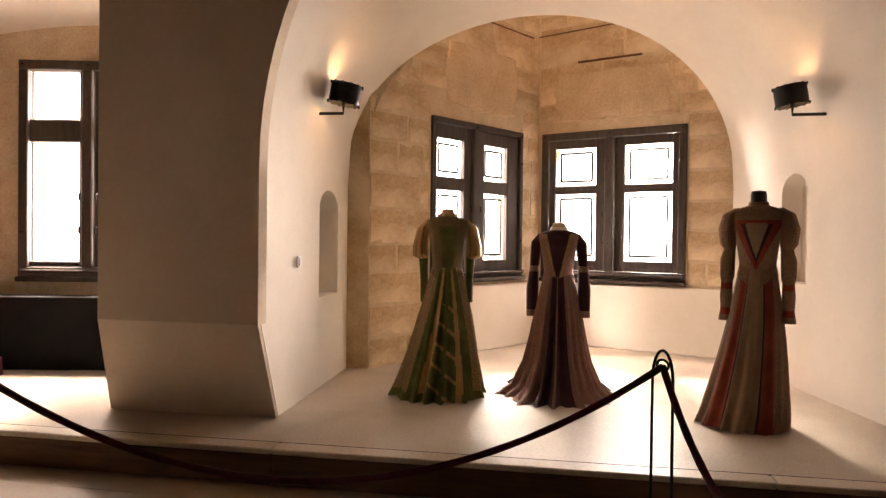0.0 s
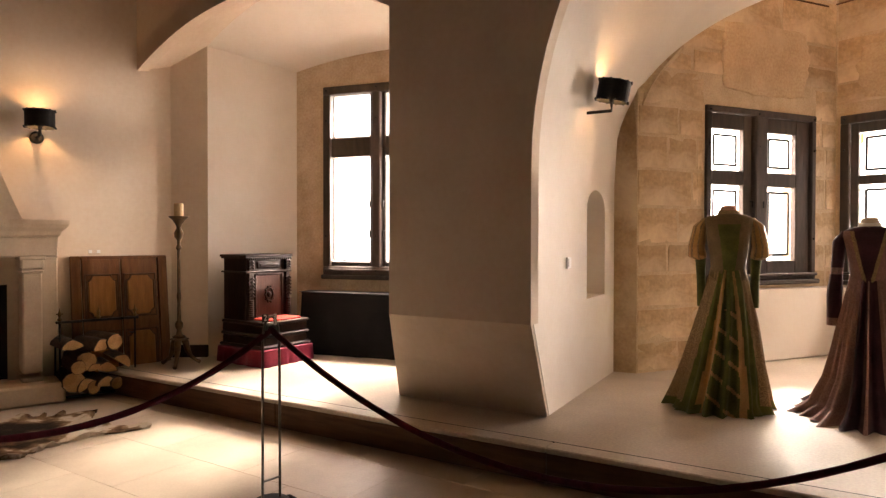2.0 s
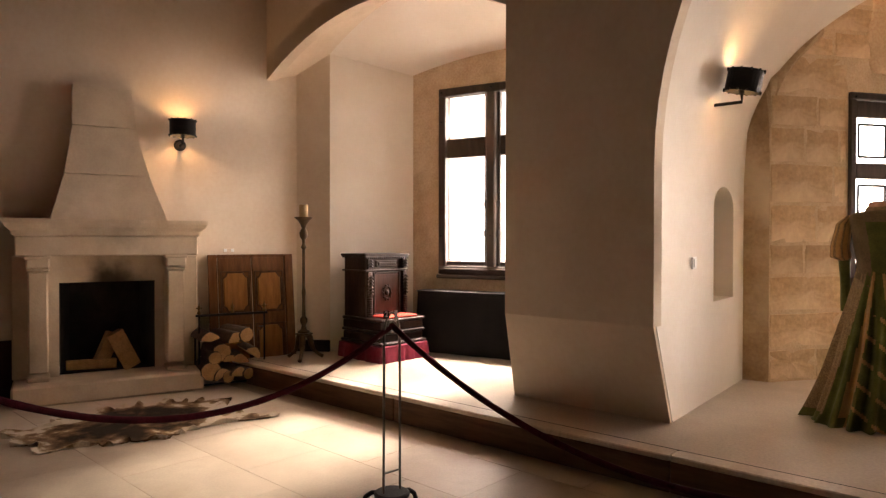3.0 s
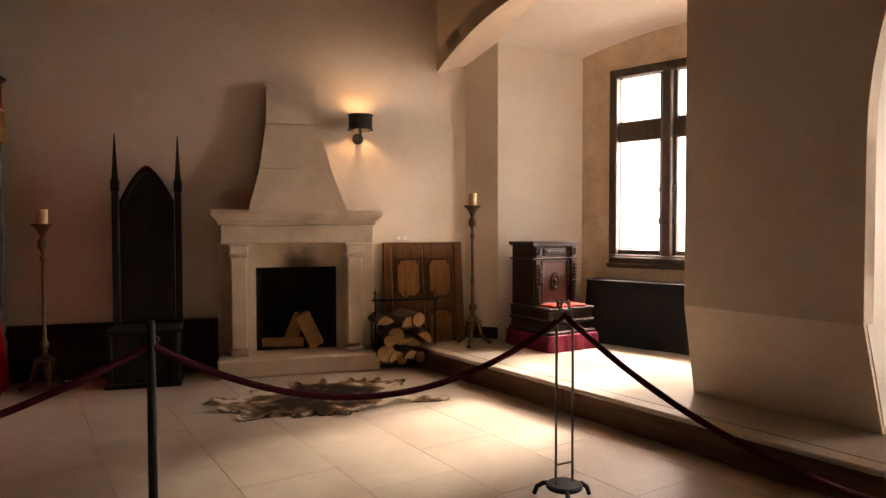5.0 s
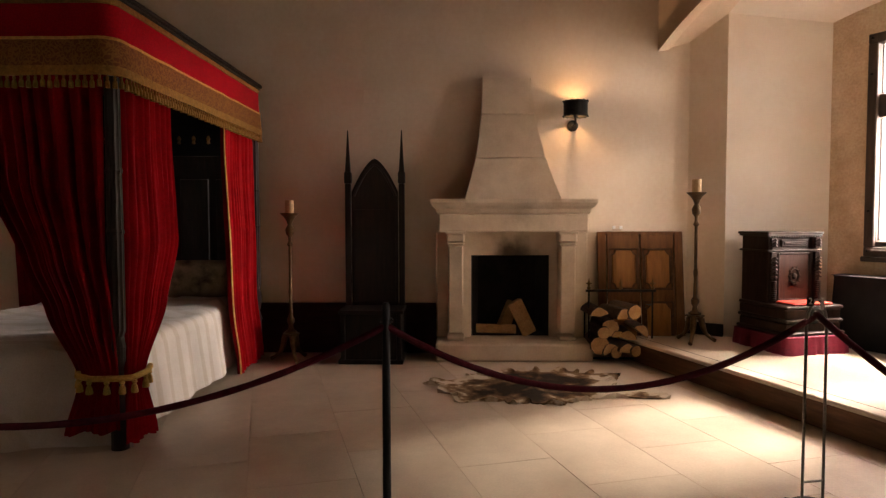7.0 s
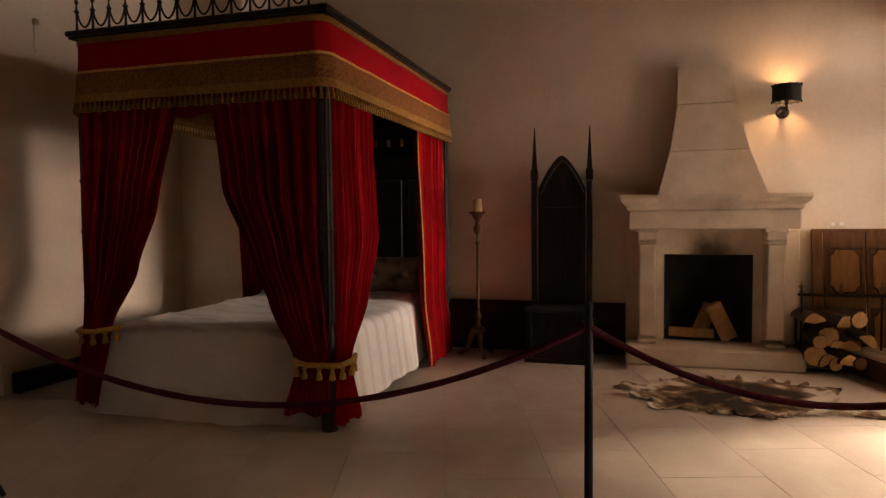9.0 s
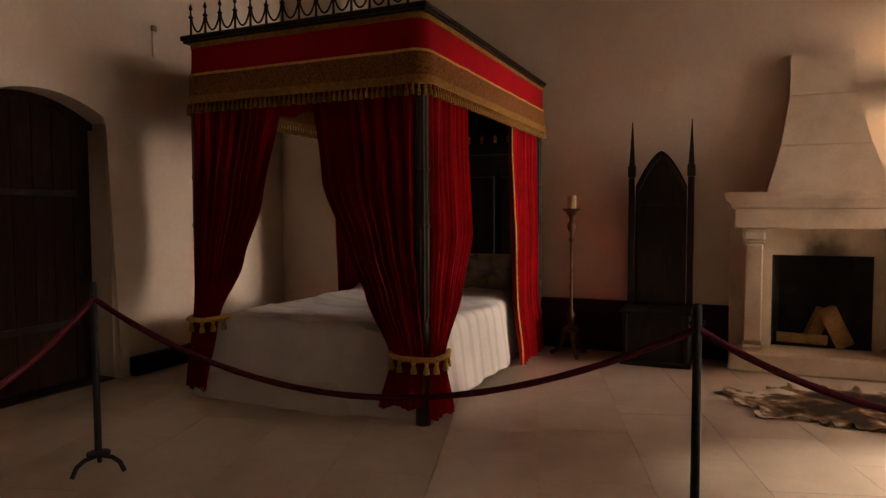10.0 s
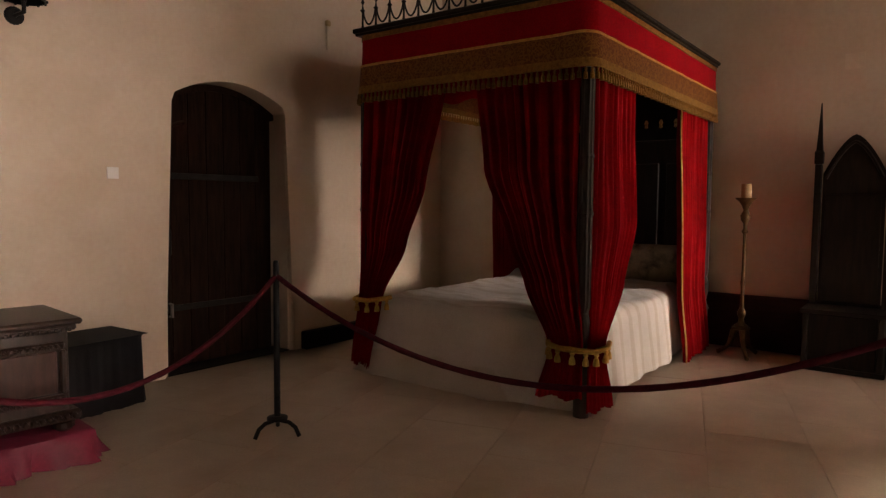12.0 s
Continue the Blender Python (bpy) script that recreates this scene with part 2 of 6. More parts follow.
def span(a, b):
    return math.hypot(b[0] - a[0], b[1] - a[1])


def structure(name, bm, mat, label, m=None, smooth=False):
    ob = finish(name, bm, mat, smooth)
    if m is not None:
        ob.matrix_world = m
    return tagged(ob, label, name.split("_")[0], kind="structure")


# ---------------------------------------------------------------- plan
WEST, SOUTH, EAST, TOP, DAIS = -6.8, -4.96, 7.0, 4.35, 0.20
FRONT_L, FRONT_R = (-6.8, 1.80), (7.0, 5.926)       # line of the arched front wall
PIER_L, PIER_R = (-3.81, 2.61), (-2.78, 2.92)      # front of the pier above its undercut
FOOT_L, FOOT_R = (-4.07, 2.89), (-2.95, 3.27)      # front of the pier at the dais
AB_R = (1.06, 4.10)                                # far jamb of the big alcove
BACK_L, BACK_R = (-3.56, 4.86), (-0.54, 7.20)      # ends of the big vault
A0, A1, B1 = (-3.38, 4.94), (-2.66, 7.38), (-0.40, 7.262)
C_CORNER, C_EDGE, C_BACK = (-6.8, 2.11), (-6.585, 2.395), (-6.44, 3.29)
C_END = (-4.37, 4.48)
EDGE_L, EDGE_R = (-6.8, 1.37), (7.0, 5.93)          # dais front edge

# floor and dais
structure("floor", boxes((((WEST + EAST) / 2, 0.4, -0.11), (EAST - WEST + 0.8, 11.6, 0.2))), M_JOINT, "worn beige stone slab floor of the room")
bm = bmesh.new()
prism(bm, [EDGE_L, EDGE_R, (7.0, 7.9), (-7.0, 7.9), (-7.0, 1.30)], 0.0, DAIS)
dais = structure("floor_dais", bm, M_PLATFORM, "smooth pale raised floor of the window alcoves")

# west wall with the firebox opening, south wall with the arched doorway, east wall
FIRE_Y0, FIRE_Y1, FIRE_Z0, FIRE_Z1 = -0.03, 0.735, 0.18, 0.98
structure("wall_west", boxes(((WEST - 0.2, (-5.3 + FIRE_Y0) / 2, TOP / 2), (0.4, FIRE_Y0 + 5.3, TOP)), ((WEST - 0.2, (FIRE_Y1 + 2.112) / 2, TOP / 2), (0.4, 2.112 - FIRE_Y1, TOP)),
    ((WEST - 0.2, (FIRE_Y0 + FIRE_Y1) / 2, (TOP + FIRE_Z1) / 2), (0.4, FIRE_Y1 - FIRE_Y0, TOP - FIRE_Z1)), ((WEST - 0.2, (FIRE_Y0 + FIRE_Y1) / 2, FIRE_Z0 / 2), (0.4, FIRE_Y1 - FIRE_Y0, FIRE_Z0))),
    M_PLASTER, "cream lime plaster wall behind the fireplace")
# unseen closing wall, added far to the east so that little light bounces back
structure("wall_east", boxes(((EAST + 0.2, 0.4, TOP / 2), (0.4, 11.4, TOP))), M_PLASTER, "unseen plaster wall closing the room, set far off to weaken bounce")
DOOR_L, DOOR_R = -2.90, -4.05
bm = bmesh.new()
arch = [(DOOR_L + (DOOR_R - DOOR_L) * i / 16, 2.09 + 0.18 * (1 - (2 * i / 16 - 1) ** 2)) for i in range(17)]
ring = [(EAST, 0), (EAST, TOP), (WEST, TOP), (WEST, 0), (DOOR_R, 0), *arch[::-1], (DOOR_L, 0)]
slab(bm, [(x, SOUTH, z) for x, z in ring], (0, -0.32, 0))
soft = [e for e in bm.edges if all(abs(v.co.y - SOUTH) < 1e-4 and DOOR_R - 0.01 < v.co.x < DOOR_L + 0.01 and v.co.z < 2.4 for v in e.verts)]
bevelled(bm, [e for e in soft if e.verts[0].co.z > 0.001 or e.verts[1].co.z > 0.001], 0.045, 3)
structure("wall_south", bm, M_PLASTER, "cream plaster wall with an arched doorway")

structure("wall_corner_pier", boxes(((-6.52, SOUTH + 0.40, TOP / 2), (0.56, 0.80, TOP - 0.004), 0.01)), M_PLASTER, "plaster corner pier behind the bed head")

# ceilings: out of view, coloured dark so that less light bounces down
bm = bmesh.new()
prism(bm, [(-7.2, -5.4), (7.4, -5.4), (7.4, 6.2), (-7.2, 1.95)], TOP, TOP + 0.2)
structure("ceiling", bm, M_STEPWOOD, "unseen ceiling, made dark to cut bounced light")
# unseen lid of the bay; its darker colour dims the stone high up
bm = bmesh.new()
prism(bm, [(-3.9, 2.9), (1.6, 4.5), (0.3, 7.7), (-3.0, 7.8), (-3.75, 4.9)], TOP + 0.003, TOP + 0.203)
structure("ceiling_bay", bm, M_RENDER, "unseen bay ceiling, darkened to dim the upper stone")

# pier and spandrel of the front wall
NA = 40
def arch_curve(a, b, z0, rise, foot=None, power=2.0, low=DAIS, skew=0.0):
    """Jamb up, arch over, jamb down, between plan points a and b."""
    pts = []
    fa, fb = (foot or (a, b))
    for p, f in ((a, fa),):
        pts += [Vector((*f, low)), Vector((*p, 0.85))]
        pts += [Vector((*p, 0.85 + (z0 - 0.85) * k / 4)) for k in range(1, 4)]
    for i in range(NA + 1):
        th = math.pi * i / NA
        u = 0.5 - 0.5 * math.cos(th)
        q = lerp((*a, 0), (*b, 0), u)
        pts.append(Vector((q.x, q.y, z0 + rise * math.sin(th) ** (2 / power) - skew * math.sin(2 * th))))
    for p, f in ((b, fb),):
        pts += [Vector((*p, 0.85 + (z0 - 0.85) * k / 4)) for k in range(3, 0, -1)]
        pts += [Vector((*p, 0.85)), Vector((*f, low))]
    return pts


FRONT_ARCH = arch_curve(PIER_R, AB_R, 1.8, 2.3, (FOOT_R, AB_R))
BACK_ARCH = arch_curve(BACK_L, BACK_R, 2.0, 1.52, power=2.12, skew=0.06)
mid = Vector((-1.4, 5.0, 1.6))


def outward(p):
    d = p - mid
    d.z = max(d.z, 0.0)
    axis = Vector((-0.36, 0.933, 0))
    d -= axis * d.dot(axis)
    return d.normalized() * 0.24


def vault_point(k, i):
    return lerp(FRONT_ARCH[i], BACK_ARCH[i], k)


def jamb_z(k, side, z):
    """Point of the side wall at depth share k and height z."""
    idx = range(0, 6) if side < 0 else range(len(FRONT_ARCH) - 1, len(FRONT_ARCH) - 7, -1)
    pts = [vault_point(k, i) for i in idx]
    for p, q in zip(pts, pts[1:]):
        if z <= q.z or q is pts[-1]:
            return lerp(p, q, (z - p.z) / (q.z - p.z))


NK0, NK1 = 0.605, 0.72
NICHES = ((-1, 0.585, 0.845, 0.91, 1.76), (1, NK0, NK1, 1.05, 1.95))
KS = sorted({0.024, 0.1, 0.2, 0.3, 0.4, 0.5, 0.585, 0.645, NK0, 0.77, 0.845, NK1, 0.93, 1.0})
ZS = [DAIS, 0.4, 0.6, 0.85, 0.91, 1.05, 1.3, 1.55, 1.76, 1.84]
bm = bmesh.new()
first, last = 5, len(FRONT_ARCH) - 6
curves = []
for k in KS:
    c = [jamb_z(k, -1, z) for z in ZS] + [vault_point(k, i) for i in range(first + 2, last - 1)] + [jamb_z(k, 1, z) for z in (1.95, 1.76, 1.55, 1.3, 1.05, 0.85, 0.6, 0.4, DAIS)]
    curves.append(c)
thick(bm, curves, outward)
bm.faces.ensure_lookup_table()
for side, k0, k1, z0, z1 in NICHES:
    corner = [jamb_z(k, side, z) for k in (k0, k1) for z in (z0, z1)]
    lo_, hi_ = [Vector(f(c[i] for c in corner) for i in range(3)) for f in (min, max)]
    gone = []
    for f in bm.faces:
        c = f.calc_center_median()
        if lo_.x - 0.01 < c.x < hi_.x + 0.01 and lo_.y < c.y < hi_.y and z0 < c.z < z1 and (c - jamb_z((k0 + k1) / 2, side, c.z)).length < 0.4 and abs((c - mid).length - (jamb_z((k0 + k1) / 2, side, c.z) - mid).length) < 0.2:
            gone.append(f)
    bmesh.ops.delete(bm, geom=gone, context="FACES")
    inn = (jamb_z(k1, side, 1.3) - jamb_z(k0, side, 1.3)).normalized()
    deep = Vector((inn.y, -inn.x, 0)) * (-0.17 if side < 0 else 0.17)
    spring = z1 - 0.16
    km = (k0 + k1) / 2
    out = [jamb_z(k0, side, z0), jamb_z(k0, side, spring)]
    top_ = []
    for n in range(1, 12):
        th = math.pi * n / 12
        top_.append(jamb_z(km - (k1 - k0) / 2 * math.cos(th), side, spring + 0.16 * math.sin(th)))
    out += top_ + [jamb_z(k1, side, spring), jamb_z(k1, side, z0)]
    a_ = [bm.verts.new(p) for p in out]
    b_ = [bm.verts.new(p + deep) for p in out]
    for i in range(len(a_)):
        j = (i + 1) % len(a_)
        bm.faces.new((a_[i], a_[j], b_[j], b_[i]))
    bm.faces.new(b_)
    bm.faces.new([a_[1]] + a_[2:8] + [bm.verts.new(jamb_z(km, side, z1)), bm.verts.new(jamb_z(k0, side, z1))])
    bm.faces.new(a_[7:13] + [a_[13], bm.verts.new(jamb_z(k1, side, z1)), bm.verts.new(jamb_z(km, side, z1))])
structure("wall_alcove", bm, M_WHITE, "whitewashed barrel-vaulted walls of the window alcove with two small niches", smooth=True)

# low flared foot and front skin of the pier, spandrels above the two arches
C_ARCH = []
for i in range(25):
    u = i / 24
    q = lerp((*FRONT_L, 0), (*PIER_L, 0), u)
    C_ARCH.append(Vector((q.x, q.y, 2.97 + 0.40 * 4 * u * (1 - u))))
bm = bmesh.new()
top = lambda p: Vector((p[0], p[1], TOP))
push_in = (-0.03, 0.10, 0)
slab(bm, C_ARCH + [top(PIER_L), top(FRONT_L)], push_in)
slab(bm, [Vector((*PIER_L, 0.85)), Vector((*PIER_R, 0.85)), top(PIER_R), top(PIER_L)], push_in)
slab(bm, FRONT_ARCH[2:-1] + [Vector((*AB_R, TOP)), top(PIER_R)], push_in)
slab(bm, [Vector((*AB_R, 0.0)), Vector((*FRONT_R, 0.0)), top(FRONT_R), top(AB_R)], push_in)
bmesh.ops.remove_doubles(bm, verts=bm.verts, dist=0.0005)
structure("wall_north", bm, M_PLASTER, "cream plaster wall with arched alcove openings and pier")
bm = bmesh.new()
lo = [Vector((*FOOT_L, DAIS)), Vector((*FOOT_R, DAIS)), Vector((-3.5, 4.3, DAIS)), Vector((-4.3, 4.3, DAIS))]
hi = [Vector((*PIER_L, 0.852)), Vector((*PIER_R, 0.852)), Vector((-3.5, 4.3, 0.852)), Vector((-4.3, 4.3, 0.852))]
loft(bm, [lo, [lerp(p, q, 0.5) for p, q in zip(lo, hi)], hi], closed=True)
structure("wall_pier", bm, M_PLASTER, "cream plastered foot of the pier, undercut towards the dais")

# alcove with the tall window
def c_curve(a, b, z0, rise, n=24):
    return [Vector((*lerp((*a, 0), (*b, 0), i / n).xy, z0 + rise * 4 * (i / n) * (1 - i / n))) for i in range(n + 1)]


INNER_R = (-3.95, 3.16)
c_in, c_bk = c_curve(C_EDGE, INNER_R, 3.27, 0.37), c_curve(C_BACK, C_END, 3.13, 0.14)
c_mid = c_curve(C_CORNER, (-3.88, 2.88), 3.06, 0.40)
bm = bmesh.new()
thick(bm, [c_in, [lerp(a, b, 0.5) for a, b in zip(c_in, c_bk)], c_bk], lambda p: Vector((0, 0, 0.25)))
structure("ceiling_alcove", bm, M_WHITE, "white plastered vault over the window alcove", smooth=True)
bm = bmesh.new()
thick(bm, [C_ARCH, c_mid, c_in], lambda p: Vector((0, 0, 0.2)))
structure("wall_arch_soffit", bm, M_PLASTER, "plastered underside of the outer arch", smooth=True)
bm = bmesh.new()
slab(bm, [(*C_CORNER, DAIS), (*C_EDGE, DAIS), (*C_EDGE, 3.275), (*C_CORNER, 3.065)], (-0.3, 0.22, 0))
structure("wall_inner_arch", bm, M_PLASTER, "narrow plaster face beside the window alcove")
bm = bmesh.new()
slab(bm, [(*C_EDGE, DAIS), (*C_BACK, DAIS), (*C_BACK, 3.14), (*C_EDGE, 3.28)], (-0.35, 0.05, 0))
structure("wall_alcove_side", bm, M_WHITE, "white plaster side wall of the window alcove")
bm = bmesh.new()
slab(bm, [(*FOOT_L, DAIS), (*C_END, DAIS), (*C_END, 3.9), (PIER_L[0], PIER_L[1] + 0.02, 3.9), (PIER_L[0], PIER_L[1] + 0.02, 0.85)], (0.12, 0.04, 0))
structure("wall_pier_side", bm, M_WHITE, "white plaster side of the pier")


def window_wall(name, a, b, z0, z1, hole, mat, label, depth=0.35):
    """A wall from plan point a to b with one rectangular opening: (x0, x1, z0, z1) in the wall's own frame."""
    w = span(a, b)
    x0, x1, h0, h1 = hole
    bm = boxes(((x0 / 2, depth / 2, (z0 + z1) / 2), (x0, depth, z1 - z0)), (((x1 + w) / 2, depth / 2, (z0 + z1) / 2), (w - x1, depth, z1 - z0)),
               (((x0 + x1) / 2, depth / 2, (z0 + h0) / 2), (x1 - x0, depth, h0 - z0)), (((x0 + x1) / 2, depth / 2, (h1 + z1) / 2), (x1 - x0, depth, z1 - h1)))
    return structure(name, bm, mat, label, along(a, b))


C_HOLE = (0.33, 1.57, 1.0, 2.94)
window_wall("wall_window_tall", C_BACK, C_END, DAIS, 3.9, C_HOLE, M_RENDER, "patchy ochre rendered wall round the tall window")
WA, WB = span(A0, A1), span(A1, B1)
A_HOLE, B_HOLE = (0.77, 2.22, 0.98, 2.60), (0.05, 1.67, 0.96, 2.62)
window_wall("wall_window_left", A0, A1, DAIS, TOP, A_HOLE, M_MORTAR, "bare ochre limestone wall of the window bay")
window_wall("wall_window_back", A1, B1, DAIS, TOP, B_HOLE, M_MORTAR, "bare ochre limestone back wall of the window bay")

# far white distance beyond the windows
bm = bmesh.new()
arc = [radians(a) for a in range(60, 176, 5)]
thick(bm, [[Vector((-3 + 45 * math.cos(a), 45 * math.sin(a), z)) for a in arc] for z in (-12.0, 14.5)], lambda p: Vector((p.x + 3, p.y, 0)).normalized() * 0.5)
structure("backdrop", bm, M_SKYGLOW, "white overcast distance outside the windows")


def opening_light(name, a, b, hole, watts, high, spread, dip, lift=1.0):
    m = along(a, b)
    c = m @ Vector(((hole[0] + hole[1]) / 2, 0.37, (hole[2] + hole[3]) / 2))
    window_light(name, c, m.to_3x3() @ Vector((0, -1, dip)), hole[1] - hole[0] + 0.1, hole[3] - hole[2] + 0.1, watts, spread)
    # the brighter sky higher up
    c = m @ Vector(((hole[0] + hole[1]) / 2, 1.25, hole[3] + lift))
    window_light(name + "_high", c, m.to_3x3() @ Vector((0, -1.0, -0.85)), 1.7, 1.3, high)


opening_light("window_light_tall", C_BACK, C_END, C_HOLE, WIN_C, HIGH_C, 180, -0.25, 1.4)
# added lamps for low sky, far outside tall window and bay, lighting the door wall
window_light("sky_low", (-5.65, 9.9, 2.75), (0.0, -1.0, 0.0), 1.4, 2.1, 500.0, colour=(1.0, 0.85, 0.76))
window_light("sky_low_bay", (-1.9, 13.5, 2.4), (0.0, -1.0, 0.0), 2.0, 2.4, 850.0, colour=(1.0, 0.85, 0.76))
opening_light("window_light_left", A0, A1, A_HOLE, WIN_A, HIGH_A, 180, -0.25)
opening_light("window_light_back", A1, B1, B_HOLE, WIN_B, HIGH_B, 46, -0.10)


# ---------------------------------------------------------------- windows
def window(number, a, b, hole, lights, rows, lead, label, fw=0.085):
    """Oak window in a wall frame: outer frame, middle post, one casement a light, panes with lead cames, sill."""
    x0, x1, z0, z1 = hole
    w = new("window_%d" % number)
    w.matrix_world = along(a, b)
    tagged(w, label, "window", kind="structure")
    y = 0.03
    part("window_frame", boxes((((x0 + x1) / 2, y, z1 - fw / 2), (x1 - x0, 0.12, fw), 0.008), (((x0 + x1) / 2, y, z0 + fw / 2), (x1 - x0, 0.12, fw), 0.008),
                               ((x0 + fw / 2, y, (z0 + z1) / 2), (fw, 0.116, z1 - z0 - 2 * fw), 0.008), ((x1 - fw / 2, y, (z0 + z1) / 2), (fw, 0.116, z1 - z0 - 2 * fw), 0.008)), M_WINWOOD, w)
    xm = (lights[0][1] + lights[1][0]) / 2
    part("mullion", boxes(((xm, y - 0.01, (z0 + z1) / 2), (0.1, 0.13, z1 - z0 - 2 * fw), 0.012)), M_WINWOOD, w)
    sd = 0.125 if lead else 0.11
    part("window_sill", boxes((((x0 + x1) / 2, 0.05 - sd / 2, z0 - 0.022), (x1 - x0 + 0.02, sd, 0.045), 0.01), (((x0 + x1) / 2, -0.05 if lead else -0.02, z0 + 0.05), (x1 - x0 - 0.05, 0.05, 0.03), 0.008)), M_WINWOOD, w)
    for li, (xa, xb) in enumerate(lights):
        sash = bmesh.new()
        left = x0 + fw + 0.002 if li == 0 else xm + 0.052
        right = xm - 0.052 if li == 0 else x1 - fw - 0.002
        lo_, hi_ = z0 + fw + 0.003, z1 - fw - 0.003
        box(sash, ((left + xa) / 2, y + 0.005, (lo_ + hi_) / 2), (xa - left, 0.06, hi_ - lo_), 0.006)
        box(sash, ((right + xb) / 2, y + 0.005, (lo_ + hi_) / 2), (right - xb, 0.06, hi_ - lo_), 0.006)
        zs = [lo_] + [q for r in rows for q in r] + [hi_]
        for za, zb in zip(zs[::2], zs[1::2]):
            box(sash, ((xa + xb) / 2, y + 0.005, (za + zb) / 2), (xb - xa, 0.055, zb - za), 0.006)
        cs = part("casement", sash, M_WINWOOD, w)
        for za, zb in rows:
            g = part("pane", boxes((((xa + xb) / 2, y + 0.02, (za + zb) / 2), (xb - xa, 0.004, zb - za))), M_GLASS, cs)
            g.visible_shadow = False
            lb = bmesh.new()
            ins, t = (0.055, 0.024) if lead else (0.012, 0.006)
            for c, s in ((((xa + xb) / 2, za + ins), (xb - xa - 2 * ins, t)), (((xa + xb) / 2, zb - ins), (xb - xa - 2 * ins, t)), ((xa + ins, (za + zb) / 2), (t, zb - za - 2 * ins)), ((xb - ins, (za + zb) / 2), (t, zb - za - 2 * ins))):
                box(lb, (c[0], y + 0.016, c[1]), (s[0], 0.008, s[1]))
            if lead:
                for cx in (xa, xb):
                    for cz in (za, zb):
                        box(lb, ((cx + (xa + xb) / 2 + (ins - (xb - xa) / 2) * (1 if cx == xa else -1)) / 2, y + 0.016, cz + (ins if cz == za else -ins)), (ins, 0.004, 0.005))
            part("lead_came", lb, M_LEAD, cs)
            if lead and li == (1 if number == 2 else 0):
                st = part("coloured_strip", boxes(((xa + 0.016, y + 0.014, zb - 0.06 if za > 1.9 else za + 0.10), (0.022, 0.004, 0.10 if za > 1.9 else 0.15))), M_YELLOWGLASS, cs, "small strip of yellow glass")
                st.visible_shadow = False
        kb = bmesh.new()
        xk = (right - 0.02) if li == 0 else (left + 0.02)
        for zk in (z0 + 0.45, z0 + 0.75):
            tube(kb, [(xk, y - 0.02, zk), (xk, y - 0.055, zk), (xk, y - 0.055, zk - 0.06)], 0.008, 6)
        part("latch", kb, M_IRON, cs, "small iron latch")
    hb = bmesh.new()
    for xk in (x0 + 0.04, xm, x1 - 0.04):
        for zk in (z0 + 0.05, z0 + 0.4, z1 - 0.35, z1 - 0.04):
            lathe(hb, [(0.011, 0), (0.009, 0.012), (0.003, 0.016)], 8, m=Matrix.Translation((xk, y - 0.062, zk)) @ Matrix.Rotation(radians(90), 4, "X"))
    part("peg", hb, M_IRON, w, "dark wooden pegs and nail heads")
    return w


window(1, C_BACK, C_END, C_HOLE, ((0.41, 0.855), (1.03, 1.475)), ((1.135, 2.215), (2.415, 2.85)), False, "tall dark oak mullioned window with leaded panes")
window(2, A0, A1, A_HOLE, ((0.868, 1.262), (1.584, 1.97)), ((1.165, 1.88), (2.015, 2.40)), True, "dark oak double casement with leaded rectangular panes", 0.06)
window(3, A1, B1, B_HOLE, ((0.21, 0.69), (1.01, 1.52)), ((1.165, 1.92), (2.01, 2.44)), True, "wide dark oak double casement with leaded rectangular panes")

# white parapets under the bay windows, stone jamb, timber strips
structure("wall_parapet_left", boxes(((1.65, -0.02, 0.55), (WA - 0.84, 0.06, 0.70), 0.012)), M_WHITE, "white plastered parapet under the bay window", along(A0, A1))
structure("wall_parapet_back", boxes(((WB / 2, -0.02, 0.55), (WB - 0.02, 0.06, 0.70), 0.012)), M_WHITE, "white plastered parapet under the bay window", along(A1, B1))
bm = bmesh.new()
ring1 = [p for p in BACK_ARCH[: 6 + int(NA * 0.27)]]
ring2 = []
for i, p in enumerate(ring1):
    k = max(0.0, 1 - max(0, i - 5) / (NA * 0.27))
    ring2.append(p + Vector((0.18, 0.085, 0)) * k)
thick(bm, [ring1, ring2], lambda p: Vector((-0.10, 0.16, 0)))
structure("wall_jamb", bm, M_STONE, "ochre stone jamb and rib at the end of the vault", smooth=True)
tb = boxes(((0.83, -0.012, 3.41), (0.72, 0.024, 0.020), 0.004))
tagged(part("iron_bar", tb, M_RUSTBAR), "rusty brown iron bar across the stone wall", "bar").matrix_world = along(A1, B1)
tb = boxes(((0.52, -0.012, 3.76), (1.02, 0.016, 0.014), 0.003))
tagged(part("iron_bar", tb, M_RUSTBAR), "thin brown bar high on the stone wall", "bar").matrix_world = along(A1, B1) @ Matrix.Rotation(radians(-1.5), 4, "Y")
tb = boxes(((1.95, -0.012, 3.72), (0.9, 0.016, 0.014), 0.003))
tagged(part("iron_bar", tb, M_RUSTBAR), "thin brown bar high on the stone wall", "bar").matrix_world = along(A0, A1)

